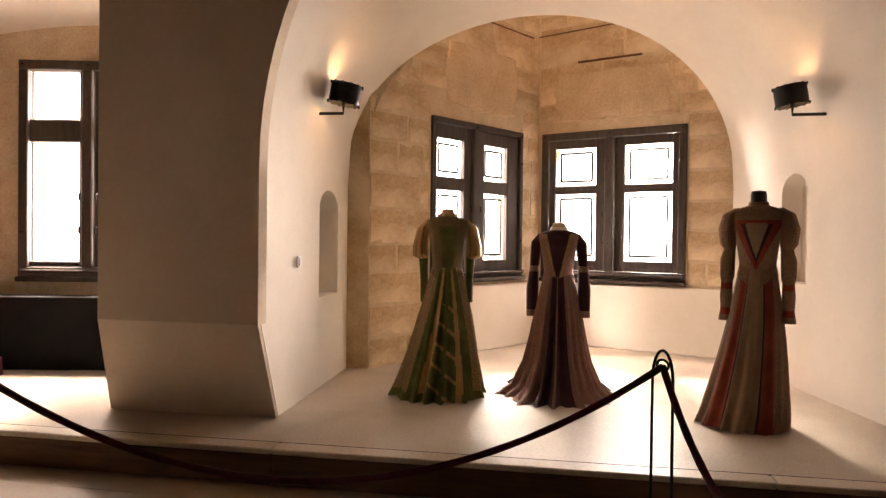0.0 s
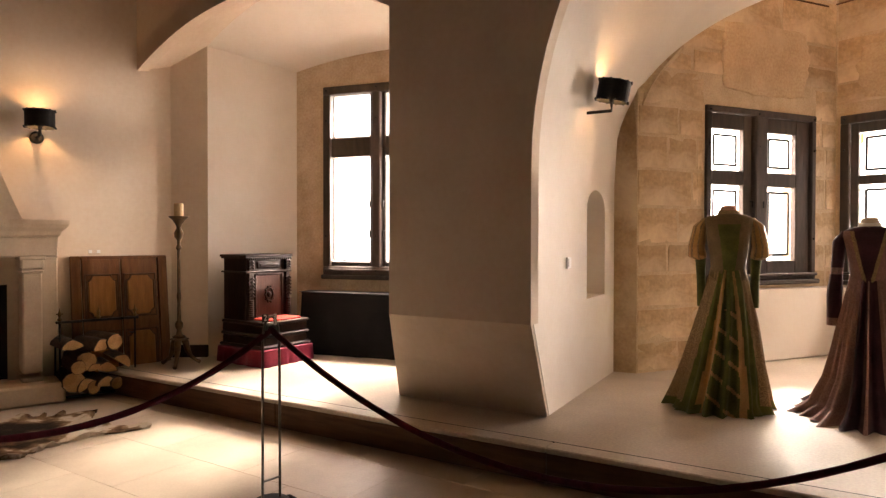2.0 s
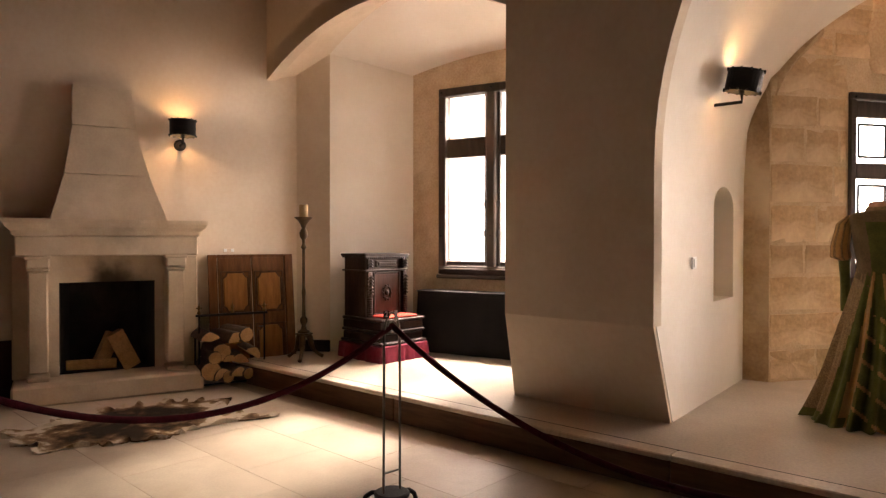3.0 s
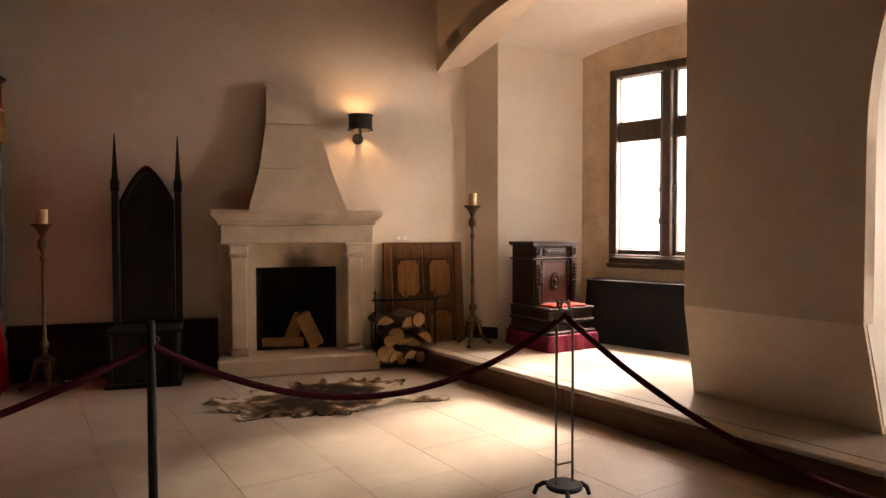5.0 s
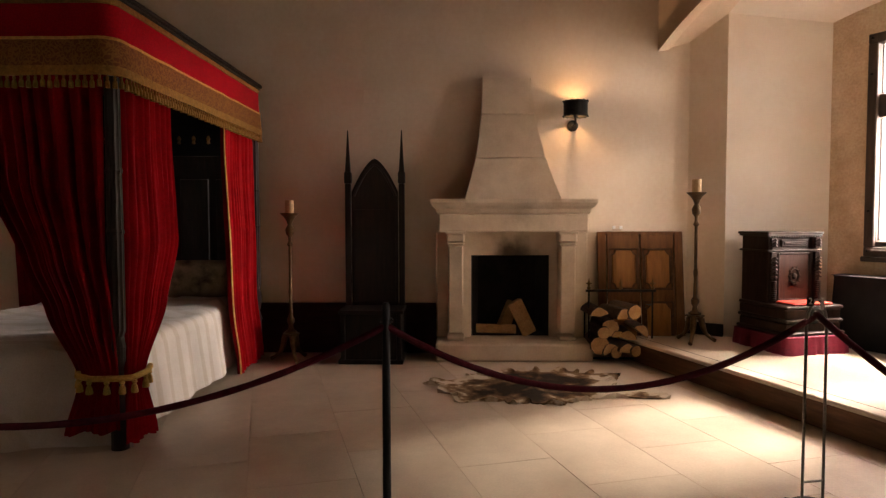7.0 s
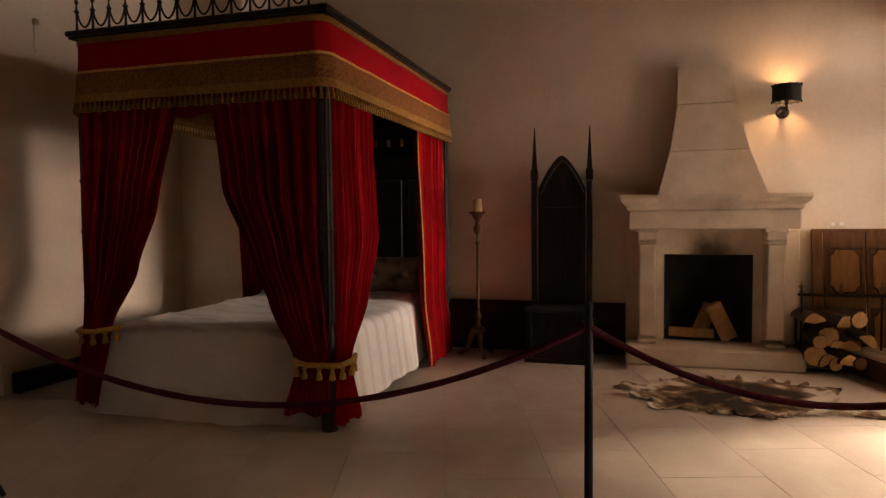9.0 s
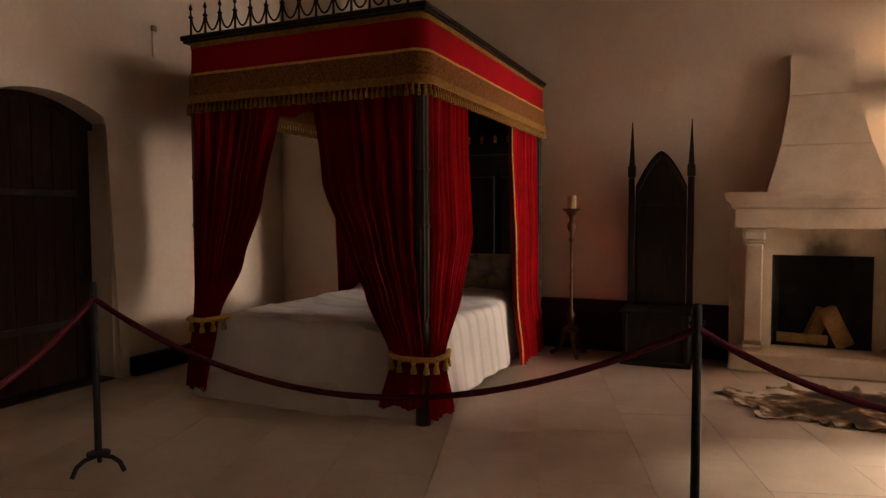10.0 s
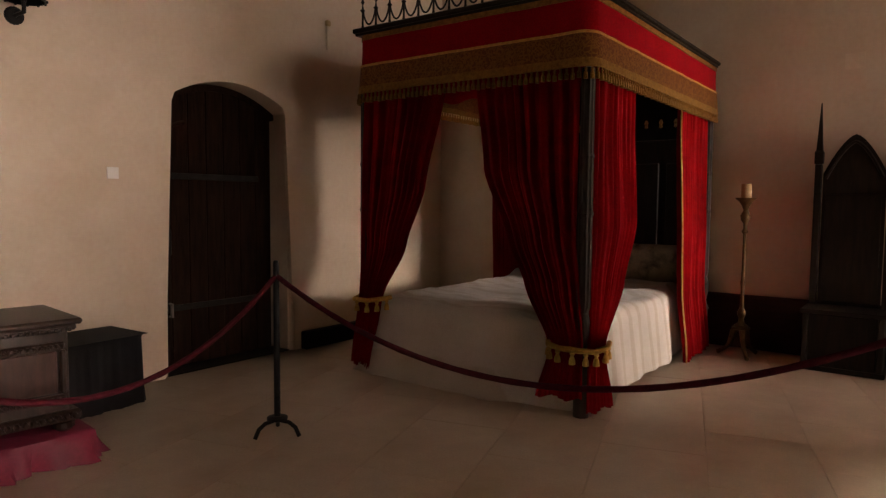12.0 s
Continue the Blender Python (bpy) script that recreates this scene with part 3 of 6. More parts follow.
# dais edge: riser and nosing boards
edge_m = along(EDGE_L, EDGE_R)
EL = span(EDGE_L, EDGE_R)
rise = new("step_edge")
rise.matrix_world = edge_m
tagged(rise, "brown worn wooden step edge of the dais", "step", kind="structure")
x = 0.0
for n, L_ in enumerate((2.4, 2.1, 2.6, 2.2, 2.4, 2.3, 2.6)):
    L_ = min(L_, EL - x)
    part("riser_board", boxes(((x + L_ / 2, -0.012, 0.088), (L_ - 0.004, 0.024, 0.170), 0.004)), M_RISER, rise)
    part("nosing_board", boxes(((x + L_ / 2, 0.035, 0.189), (L_ - 0.003, 0.13, 0.032), 0.007)), M_PLATFORM, rise, "scuffed pale nosing board")
    x += L_
part("joint_strip", boxes(((EL / 2, 0.104, 0.1985), (EL, 0.008, 0.010))), M_DARKWOOD, rise, "dark joint behind the nosing")


# ---------------------------------------------------------------- wall lamps
def wall_lamp(m, watts, label, reach=0.20, droop=0.0):
    """Iron drum lamp: x out of the wall, z up, origin at the wall plate."""
    t = thing("wall_lamp", m, label, "wall lamp", "black drum wall lamps")
    part("back_plate", lathe(bmesh.new(), [(0.055, 0), (0.055, 0.012), (0.04, 0.02)], 16, m=Matrix.Rotation(radians(90), 4, "Y")), M_IRON, t)
    part("arm", tube(bmesh.new(), [(0.01, 0, 0), (reach, 0, 0), (reach, 0, 0.06)], 0.012, 8), M_IRON, t)
    sh = bmesh.new()
    r, h, z0 = 0.115, 0.15, 0.065
    seg = 28
    prof = [(r, z0), (r, z0 + h), (r - 0.006, z0 + h), (r - 0.006, z0), (r, z0)]
    lathe(sh, prof, seg, at=(reach, 0, 0), cap=False)
    nod = Matrix.Translation((reach, 0, z0)) @ Matrix.Rotation(radians(droop), 4, "Y") @ Matrix.Translation((-reach, 0, -z0))
    bmesh.ops.transform(sh, matrix=nod, verts=sh.verts)
    shade = part("shade", sh, M_IRON, t, "black riveted drum shade", smooth=False)
    for zz in (z0 + 0.004, z0 + h - 0.004):
        for i in range(12):
            a = 2 * math.pi * i / 12
            rv = boxes(((reach + (r + 0.004) * math.cos(a), (r + 0.004) * math.sin(a), zz), (0.014, 0.014, 0.016), 0.003))
            bmesh.ops.transform(rv, matrix=nod, verts=rv.verts)
            part("rivet", rv, M_IRON, shade)
    part("bulb", lathe(bmesh.new(), [(0.004, z0 + 0.03), (0.022, z0 + 0.05), (0.026, z0 + 0.075), (0.012, z0 + 0.11), (0.003, z0 + 0.118)], 12, at=(reach, 0, 0)), M_BULB if watts else M_WAX, t, smooth=True)
    part("socket", lathe(bmesh.new(), [(0.016, z0 - 0.008), (0.016, z0 + 0.04)], 10, at=(reach, 0, 0)), M_IRON, t)
    if watts:
        d = bpy.data.lights.new("lamp_light", "POINT")
        d.energy, d.color, d.shadow_soft_size = watts, (1.0, 0.52, 0.21), 0.03
        lo_ = new("lamp_light", d)
        lo_.matrix_world = m @ Matrix.Translation((reach - 0.015, 0, z0 + 0.08))
    return t


WALL_L_DIR = math.atan2(BACK_L[1] - FOOT_R[1], BACK_L[0] - FOOT_R[0])
wall_lamp(pose(-3.176, 3.90, 2.30, 0, 0, math.degrees(WALL_L_DIR) - 90), 4.5, "black iron drum wall lamp, lit, on the white alcove wall", 0.225, 11)
wall_lamp(pose(0.236, 5.68, 2.34, 0, 0, math.degrees(WALL_L_DIR) + 86), 3.0, "black iron drum wall lamp, lit, on the white alcove wall", 0.27, 9)
wall_lamp(pose(WEST, 0.97, 2.25, 0, 0, 0), 6.2, "black iron drum wall lamp, lit, beside the chimney hood", 0.17)
wall_lamp(pose(-1.92, SOUTH, 2.44, 0, 0, 90), 0.0, "black iron drum wall lamp, unlit, on the door wall", 0.15)


def switch_plate(m, label):
    t = thing("light_switch", m, label, "switch")
    part("plate", boxes(((0.006, 0, 0), (0.012, 0.08, 0.08), 0.003)), M_PLASTIC, t)
    part("rocker", boxes(((0.014, 0.0, 0), (0.008, 0.05, 0.055), 0.002)), M_PLASTIC, t)


switch_plate(pose(-3.022, 3.565, 1.205, 0, 0, math.degrees(WALL_L_DIR) - 90), "small white light switch on the alcove wall")
switch_plate(pose(-2.495, SOUTH, 1.515, 0, 0, 90), "small white light switch beside the door")
t = thing("wall_socket", pose(WEST, 1.42, 1.25, 0, 0, 0), "white double wall socket above the leaning doors", "socket")
part("plate", boxes(((0.005, 0, 0), (0.01, 0.10, 0.04), 0.003)), M_PLASTER, t)
for sgn in (-1, 1):
    part("outlet", boxes(((0.011, sgn * 0.035, 0), (0.006, 0.030, 0.030), 0.002)), M_PLASTIC, t)
t = thing("cover_plate", pose(WEST, -1.02, 2.55, 0, 0, 0), "square painted cover plate on the plaster wall", "plate")
part("plate", boxes(((0.004, 0, 0), (0.008, 0.145, 0.13), 0.003)), M_PLASTER, t)
t = thing("wall_hook", pose(-4.49, SOUTH, 2.72, 0, 0, 90), "pale wall fitting high on the plaster", "hook")
part("stem", boxes(((0.012, 0, 0.10), (0.024, 0.03, 0.22), 0.006)), M_PLASTER, t)
part("head", boxes(((0.02, 0, 0.23), (0.04, 0.05, 0.05), 0.01)), M_WAX, t)


def sooty_stone(name, centre, spread_, near, far, most):
    """Limestone with a soft soot smudge round a point."""
    m = M_FIRESTONE.copy()
    m.name = name
    nt = m.node_tree
    N, L = nt.nodes, nt.links
    bs = N["Principled BSDF"]
    src = bs.inputs["Base Color"].links[0].from_socket
    co = N.new("ShaderNodeTexCoord")
    sp = N.new("ShaderNodeVectorMath")
    sp.operation = "SUBTRACT"
    sp.inputs[1].default_value = centre
    L.new(co.outputs["Object"], sp.inputs[0])
    sc = N.new("ShaderNodeVectorMath")
    sc.operation = "MULTIPLY"
    sc.inputs[1].default_value = spread_
    L.new(sp.outputs[0], sc.inputs[0])
    ln = N.new("ShaderNodeVectorMath")
    ln.operation = "LENGTH"
    L.new(sc.outputs[0], ln.inputs[0])
    nz = N.new("ShaderNodeTexNoise")
    nz.inputs["Scale"].default_value, nz.inputs["Detail"].default_value = 7, 4
    L.new(co.outputs["Object"], nz.inputs["Vector"])
    ad = N.new("ShaderNodeMath")
    ad.operation = "MULTIPLY_ADD"
    ad.inputs[1].default_value, ad.inputs[2].default_value = 0.9, -0.45
    L.new(nz.outputs["Fac"], ad.inputs[0])
    a2 = N.new("ShaderNodeMath")
    L.new(ln.outputs["Value"], a2.inputs[0])
    L.new(ad.outputs[0], a2.inputs[1])
    mr = N.new("ShaderNodeMapRange")
    mr.interpolation_type = "SMOOTHSTEP"
    mr.inputs["From Min"].default_value, mr.inputs["From Max"].default_value = near, far
    mr.inputs["To Min"].default_value, mr.inputs["To Max"].default_value = most, 0.0
    L.new(a2.outputs[0], mr.inputs["Value"])
    mx = N.new("ShaderNodeMix")
    mx.data_type = "RGBA"
    L.new(mr.outputs[0], mx.inputs["Factor"])
    L.new(src, mx.inputs["A"])
    mx.inputs["B"].default_value = (0.035, 0.025, 0.018, 1)
    L.new(mx.outputs["Result"], bs.inputs["Base Color"])
    return m


M_SOOTY_MANTEL = sooty_stone("smoke_smudged_limestone", (0.3, 0.04, 1.42), (0.0, 3.6, 5.5), -0.1, 1.25, 0.30)

# ---------------------------------------------------------------- fireplace
fp = thing("fireplace", pose(WEST, 0.365, 0), "pale carved limestone fireplace with a tapering hood", "fireplace")
part("hearth", boxes(((0.235, 0, 0.085), (0.47, 1.47, 0.17), 0.018)), M_FIRESTONE, fp)
for sgn in (-1, 1):
    cy = 0.535 * sgn - 0.012
    b = boxes(((0.15, cy, 0.66), (0.30, 0.145, 0.84), 0.012))
    box(b, (0.152, cy, 0.19), (0.315, 0.165, 0.04), 0.010)
    part("pilaster", b, M_FIRESTONE, fp)
    b = boxes(((0.158, cy, 1.095), (0.315, 0.165, 0.02), 0.008), ((0.16, cy, 1.16), (0.325, 0.175, 0.10), 0.016), ((0.165, cy, 1.205), (0.34, 0.195, 0.03), 0.008))
    part("capital", b, M_FIRESTONE, fp)
    part("side_jamb", boxes(((0.06, sgn * 0.67, 0.69), (0.12, 0.14, 1.04), 0.01)), M_FIRESTONE, fp)
b = boxes(((0.16, 0, 1.30), (0.32, 1.42, 0.17), 0.012))
part("lintel", b, M_SOOTY_MANTEL, fp)
b = bmesh.new()
prof = [(0.30, 1.383), (0.32, 1.40), (0.325, 1.43), (0.36, 1.46), (0.375, 1.49), (0.378, 1.525), (0.0, 1.525), (0.0, 1.383)]
front_prof = prof[:6]
rows_ = []
for px, pz in front_prof:
    o = px - 0.30
    rows_.append([Vector((0.0, -0.71 - o, pz)), Vector((px, -0.71 - o, pz)), Vector((px, 0.71 + o, pz)), Vector((0.0, 0.71 + o, pz))])
rr = loft(b, rows_)
b.faces.new(rr[-1])
b.faces.new(rr[0][::-1])
part("mantel_shelf", b, M_SOOTY_MANTEL, fp)
# hood: curved taper
for lo_, hi_ in ((0.0, 0.335), (0.339, 0.70), (0.704, 1.0)):
    b = bmesh.new()
    hood = []
    for k in range(6):
        u = lo_ + (hi_ - lo_) * k / 5
        z = 1.527 + (2.70 - 1.527) * u
        half = 0.235 + 0.225 * (1 - u) ** 1.9
        dep = 0.12 + 0.16 * (1 - u) ** 1.9
        cyo = -0.055 * u
        hood.append([Vector((0.0, cyo - half, z)), Vector((dep, cyo - half, z)), Vector((dep, cyo + half, z)), Vector((0.0, cyo + half, z))])
    rr = loft(b, hood)
    b.faces.new(rr[-1])
    b.faces.new(rr[0][::-1])
    bevelled(b, [e for e in b.edges if abs((e.verts[0].co - e.verts[1].co).z) > 0.02 and min(v.co.x for v in e.verts) > 0.01], 0.010)
    part("hood_stone", b, M_FIRESTONE, fp)
SURROUND = []
P0, P1 = -0.49, 0.49
y0, y1 = FIRE_Y0 - 0.365, FIRE_Y1 - 0.365
for c, s in (((0.05, (P0 + y0) / 2, 0.69), (0.10, y0 - P0, 1.04)), ((0.05, (P1 + y1) / 2, 0.69), (0.10, P1 - y1, 1.04)), ((0.05, (y0 + y1) / 2, (0.98 + 1.21) / 2), (0.10, y1 - y0, 0.23))):
    SURROUND.append((c, s))


M_SOOTSTONE = sooty_stone("soot_stained_limestone", (0.1, 0.02, 0.97), (0.0, 3.4, 4.0), 0.1, 1.15, 0.9)
for c, s in SURROUND:
    part("surround_stone", boxes((c, s)), M_SOOTSTONE, fp, "surround stone stained with soot")
part("firebox_wall", slab(bmesh.new(), [(0.02, y0, 0.171), (0.02, y1, 0.171), (-0.36, y1 - 0.08, 0.171), (-0.36, y0 + 0.08, 0.171)], (0, 0, 0.012)), M_SOOT, fp, "black sooty firebox wall")
part("firebox_wall", slab(bmesh.new(), [(0.09, y0 + 0.002, 0.18), (-0.36, y0 + 0.08, 0.18), (-0.36, y0 + 0.08, 1.0), (0.09, y0 + 0.002, 0.978)], (0, 0.004, 0)), M_SOOT, fp, "black sooty firebox wall")
part("firebox_wall", slab(bmesh.new(), [(0.09, y1 - 0.002, 0.18), (-0.36, y1 - 0.08, 0.18), (-0.36, y1 - 0.08, 1.0), (0.09, y1 - 0.002, 0.978)], (0, -0.004, 0)), M_SOOT, fp, "black sooty firebox wall")
part("firebox_wall", slab(bmesh.new(), [(-0.36, y0 + 0.08, 0.18), (-0.36, y1 - 0.08, 0.18), (-0.36, y1 - 0.08, 1.0), (-0.36, y0 + 0.08, 1.0)], (0.004, 0, 0)), M_SOOT, fp, "black sooty firebox wall")
part("firebox_wall", slab(bmesh.new(), [(0.09, y0, 0.978), (0.09, y1, 0.978), (-0.36, y1 - 0.08, 1.0), (-0.36, y0 + 0.08, 1.0)], (0, 0, -0.004)), M_SOOT, fp, "black sooty firebox wall")


def split_log(m, length, r, a0, a1, label="split firewood log"):
    """A wedge or round of wood along local z, bark outside, cut wood inside."""
    t = thing("log", m, label, "log", "firewood logs")
    n = 10
    rim = [(r * math.cos(a0 + (a1 - a0) * i / n), r * math.sin(a0 + (a1 - a0) * i / n)) for i in range(n + 1)]
    rim = [(x_ * (1 + 0.06 * math.sin(7 * i)), y_ * (1 + 0.06 * math.cos(5 * i))) for i, (x_, y_) in enumerate(rim)]
    full = abs(a1 - a0) > 6.2
    cut = bmesh.new()
    core = rim[:-1] if full else rim + [(0.0, 0.0)]
    slab(cut, [(x_ * 0.95, y_ * 0.95, 0) for x_, y_ in core], (0, 0, length))
    part("wood", cut, M_CUT, t)
    bk = bmesh.new()
    thick(bk, [[Vector((x_, y_, 0.003)) for x_, y_ in rim], [Vector((x_ * 1.03, y_ * 1.02, length / 2)) for x_, y_ in rim], [Vector((x_, y_, length - 0.003)) for x_, y_ in rim]], lambda p: Vector((p.x, p.y, 0)) * -0.06)
    part("bark", bk, M_BARK, t, smooth=True)
    return t


def billet(m, w_, d_, length, label):
    """A split piece: sawn ends, pale split faces, bark on its back."""
    t = thing("log", m, label, "log", "firewood logs")
    b = bmesh.new()
    slab(b, [(0, -w_ / 2, 0), (0.01, w_ / 2, 0), (-d_ * 0.8, w_ * 0.4, 0), (-d_ * 0.8, -w_ * 0.35, 0)], (0, 0.01, length))
    bevelled(b, list(b.edges), 0.006)
    part("wood", b, M_CUT, t)
    b = bmesh.new()
    slab(b, [(-d_ * 0.805, w_ * 0.42, 0.003), (-d_ * 0.805, -w_ * 0.37, 0.003), (-d_, 0, 0.003)], (0, 0.01, length - 0.006))
    part("bark", b, M_BARK, t)


billet(pose(WEST + 0.05, 0.555, 0.19, 27, 0, 8), 0.15, 0.11, 0.36, "split log leaning in the firebox")
billet(pose(WEST - 0.01, 0.29, 0.21, -24, 0, 25), 0.12, 0.12, 0.32, "split log leaning in the firebox")
billet(pose(WEST + 0.03, 0.42, 0.235, 90, 0, 0), 0.09, 0.10, 0.40, "split log lying in the firebox")

# dark plinth boards along the west wall
t = tagged(part("baseboard_west", boxes(((WEST + 0.03, -2.6, 0.25), (0.06, 4.7, 0.50), 0.01)), M_DADO), "dark red-brown wooden dado board", "baseboard", kind="structure")
# dark strip in place of the shade low beside the alcove
t = tagged(part("shade_strip_alcove", boxes(((0.36 / 2, -0.02, 0.26), (0.36, 0.04, 0.12), 0.006)), M_DARKWOOD), "dark strip standing in for shade beside the alcove", "baseboard", kind="structure")
t.matrix_world = along(C_CORNER, C_EDGE)
t = tagged(part("baseboard_south", boxes(((-5.20, SOUTH + 0.04, 0.08), (2.08, 0.08, 0.16), 0.01)), M_DARKWOOD), "dark skirting along the door wall", "baseboard", kind="structure")


# ---------------------------------------------------------------- throne
th = thing("throne_chair", pose(WEST + 0.27, -0.965, 0), "tall black-stained oak throne with pointed back", "chair")
b = bmesh.new()
pts = []
W2 = 0.225
for i in range(17):
    u = -1 + 2 * i / 16
    pts.append((-0.10, W2 * u, 1.60 + 0.32 * (1 - abs(u) ** 1.55)))
slab(b, [(-0.10, -W2, 0.5)] + pts + [(-0.10, W2, 0.5)], (0.035, 0, 0))
part("backrest", b, M_DARKWOOD, th)
b = bmesh.new()
tube(b, [(-0.06, W2 * 0.9 * (-1 + 2 * i / 16), 1.56 + 0.30 * (1 - abs(-1 + 2 * i / 16) ** 1.55)) for i in range(17)], 0.014, 6)
part("arch_moulding", b, M_DARKWOOD, th)
for sgn in (-1, 1):
    b = boxes(((-0.08, sgn * 0.26, 0.84), (0.055, 0.055, 1.68), 0.006))
    part("post", b, M_DARKWOOD, th)
    b = bmesh.new()
    m0 = Matrix.Translation((-0.08, sgn * 0.26, 0)) @ Matrix.Rotation(radians(45), 4, "Z")
    lathe(b, [(0.040, 1.682), (0.047, 1.69), (0.047, 1.78), (0.040, 1.79), (0.034, 1.80), (0.026, 1.90), (0.006, 2.19), (0.002, 2.195)], 4, m=m0)
    part("pinnacle", b, M_DARKWOOD, th)
    part("armrest_side", boxes(((0.12, sgn * 0.26, 0.24), (0.36, 0.04, 0.44), 0.006)), M_DARKWOOD, th)
part("back_panel", boxes(((-0.058, 0, 0.98), (0.014, 0.40, 0.90), 0.005)), M_DARKWOOD, th)
part("seat", boxes(((0.10, 0, 0.48), (0.44, 0.60, 0.035), 0.008)), M_DARKWOOD, th)
part("seat_chest", boxes(((0.09, 0, 0.24), (0.40, 0.47, 0.44), 0.006)), M_DARKWOOD, th)
part("plinth", boxes(((0.10, 0, 0.02), (0.44, 0.60, 0.04), 0.006)), M_DARKWOOD, th)


# ---------------------------------------------------------------- candlesticks
def candlestick(m, mat, label, top=1.41):
    t = thing("candlestick", m, label, "candlestick", "tall candlesticks")
    part("shaft", lathe(bmesh.new(), [(0.05, 0.26), (0.06, 0.28), (0.028, 0.30), (0.02, 0.34), (0.034, 0.37), (0.036, 0.40), (0.018, 0.43), (0.014, 0.60), (0.02, 0.66), (0.014, 0.70), (0.014, 1.08), (0.028, 1.10), (0.015, 1.13), (0.015, 1.17), (0.036, 1.20), (0.042, 1.24), (0.018, 1.29)], 12), mat, t, smooth=True)
    part("drip_pan", lathe(bmesh.new(), [(0.018, 1.285), (0.03, 1.32), (0.055, 1.36), (0.085, 1.385), (0.088, 1.395), (0.03, 1.388), (0.02, 1.388)], 16), mat, t, smooth=True)
    part("candle", lathe(bmesh.new(), [(0.042, 1.388), (0.042, top + 0.10), (0.037, top + 0.105), (0.006, top + 0.083)], 14), M_WAX, t, "thick yellowed candle stub")
    part("collar", lathe(bmesh.new(), [(0.02, 0.235), (0.085, 0.25), (0.085, 0.262), (0.03, 0.275)], 6), mat, t)
    for i in range(3):
        a = radians(120 * i + 20)
        c, s = math.cos(a), math.sin(a)
        b = bmesh.new()
        prof = [(0.02, 0.27), (0.06, 0.22), (0.075, 0.15), (0.10, 0.09), (0.15, 0.045), (0.19, 0.022)]
        tube(b, [(r_ * c, r_ * s, z_) for r_, z_ in prof], 0.02, 8, [0.026, 0.03, 0.026, 0.018, 0.016, 0.02])
        part("foot", b, mat, t, smooth=True)
    return t


candlestick(pose(-6.36, -1.735, 0, 0, 0, 10), M_OLDGILT, "tall tarnished gilt candlestick with thick candle stub")
candlestick(pose(-6.25, 2.0, DAIS, 0, 0, 70) @ Matrix.Diagonal((1, 1, 0.985, 1)), M_DARKBRASS, "tall dark brass candlestick with thick candle stub")

# ---------------------------------------------------------------- leaning oak doors
dl = thing("cupboard_doors", pose(WEST + 0.20, 1.63, 0.0, 0, -8, 0) @ Matrix.Rotation(radians(0), 4, "X"), "pair of honey oak panelled cupboard doors leaning on the wall", "door")
for sgn in (-1, 1):
    cy = sgn * 0.165
    lf = part("door_leaf", boxes(((0, cy, 0.62), (0.025, 0.32, 1.14), 0.004)), M_OAK, dl)
    for zc, hh in ((0.85, 0.38), (0.33, 0.38)):
        b = bmesh.new()
        out = []
        hw, hv, cr = 0.112, hh * 0.48, 0.052
        for ca, cb, a0 in ((1, 1, 270), (-1, 1, 360), (-1, -1, 90), (1, -1, 180)):
            for i in range(6):
                a = radians(a0 - 90 * i / 5) if ca * cb > 0 else radians(a0 - 90 * i / 5)
                out.append((0.0126, cy + ca * hw + cr * 0.8 * math.cos(a), zc + cb * hv + cr * math.sin(a)))
        slab(b, out, (0.016, 0, 0))
        bevelled(b, [e for e in b.edges if all(v.co.x > 0.02 for v in e.verts)], 0.006)
        part("panel", b, M_OAKPANEL, lf, "raised golden oak panel")
        b = bmesh.new()
        tube(b, [(0.013, p[1] + (p[1] - cy) * 0.10, p[2] + (p[2] - zc) * 0.06) for p in out + out[:1]], 0.009, 6)
        box(b, (0.013, cy - 0.138, zc), (0.012, 0.014, hh * 1.04), 0.004)
        box(b, (0.013, cy + 0.138, zc), (0.012, 0.014, hh * 1.04), 0.004)
        box(b, (0.013, cy, zc + hh * 0.52), (0.012, 0.29, 0.014), 0.004)
        box(b, (0.013, cy, zc - hh * 0.52), (0.012, 0.29, 0.014), 0.004)
        part("moulding", b, M_STEPWOOD, lf)
part("frame", boxes(((-0.004, -0.375, 0.62), (0.035, 0.085, 1.20), 0.006), ((-0.004, 0.375, 0.62), (0.035, 0.085, 1.20), 0.006), ((-0.004, 0, 1.205), (0.035, 0.665, 0.03), 0.004), ((-0.004, 0, 0.035), (0.035, 0.665, 0.03), 0.004)), M_OAK, dl)

# ---------------------------------------------------------------- log rack
rk = thing("log_rack", pose(-6.47, 1.38, 0), "black iron log rack with brass finials", "rack")
for yy in (-0.30, 0.30):
    part("upright", tube(bmesh.new(), [(0.10, yy, 0.0), (0.10, yy, 0.06), (0.0, yy, 0.10), (0.0, yy, 0.66)], 0.009, 6), M_IRON, rk)
    part("upright", tube(bmesh.new(), [(-0.20, yy, 0.0), (-0.20, yy, 0.50), (0.0, yy, 0.52)], 0.009, 6), M_IRON, rk)
part("top_bar", boxes(((0, 0, 0.655), (0.028, 0.66, 0.022), 0.004)), M_IRON, rk)
for yy in (-0.30, 0.0, 0.30):
    b = lathe(bmesh.new(), [(0.012, 0.667), (0.02, 0.68), (0.008, 0.70), (0.016, 0.725), (0.006, 0.75), (0.002, 0.775)], 8, at=(0, yy, 0))
    if yy != 0:
        box(b, (0, yy, 0.725), (0.008, 0.055, 0.012), 0.003)
    part("finial", b, M_BRASS, rk, "brass finial")
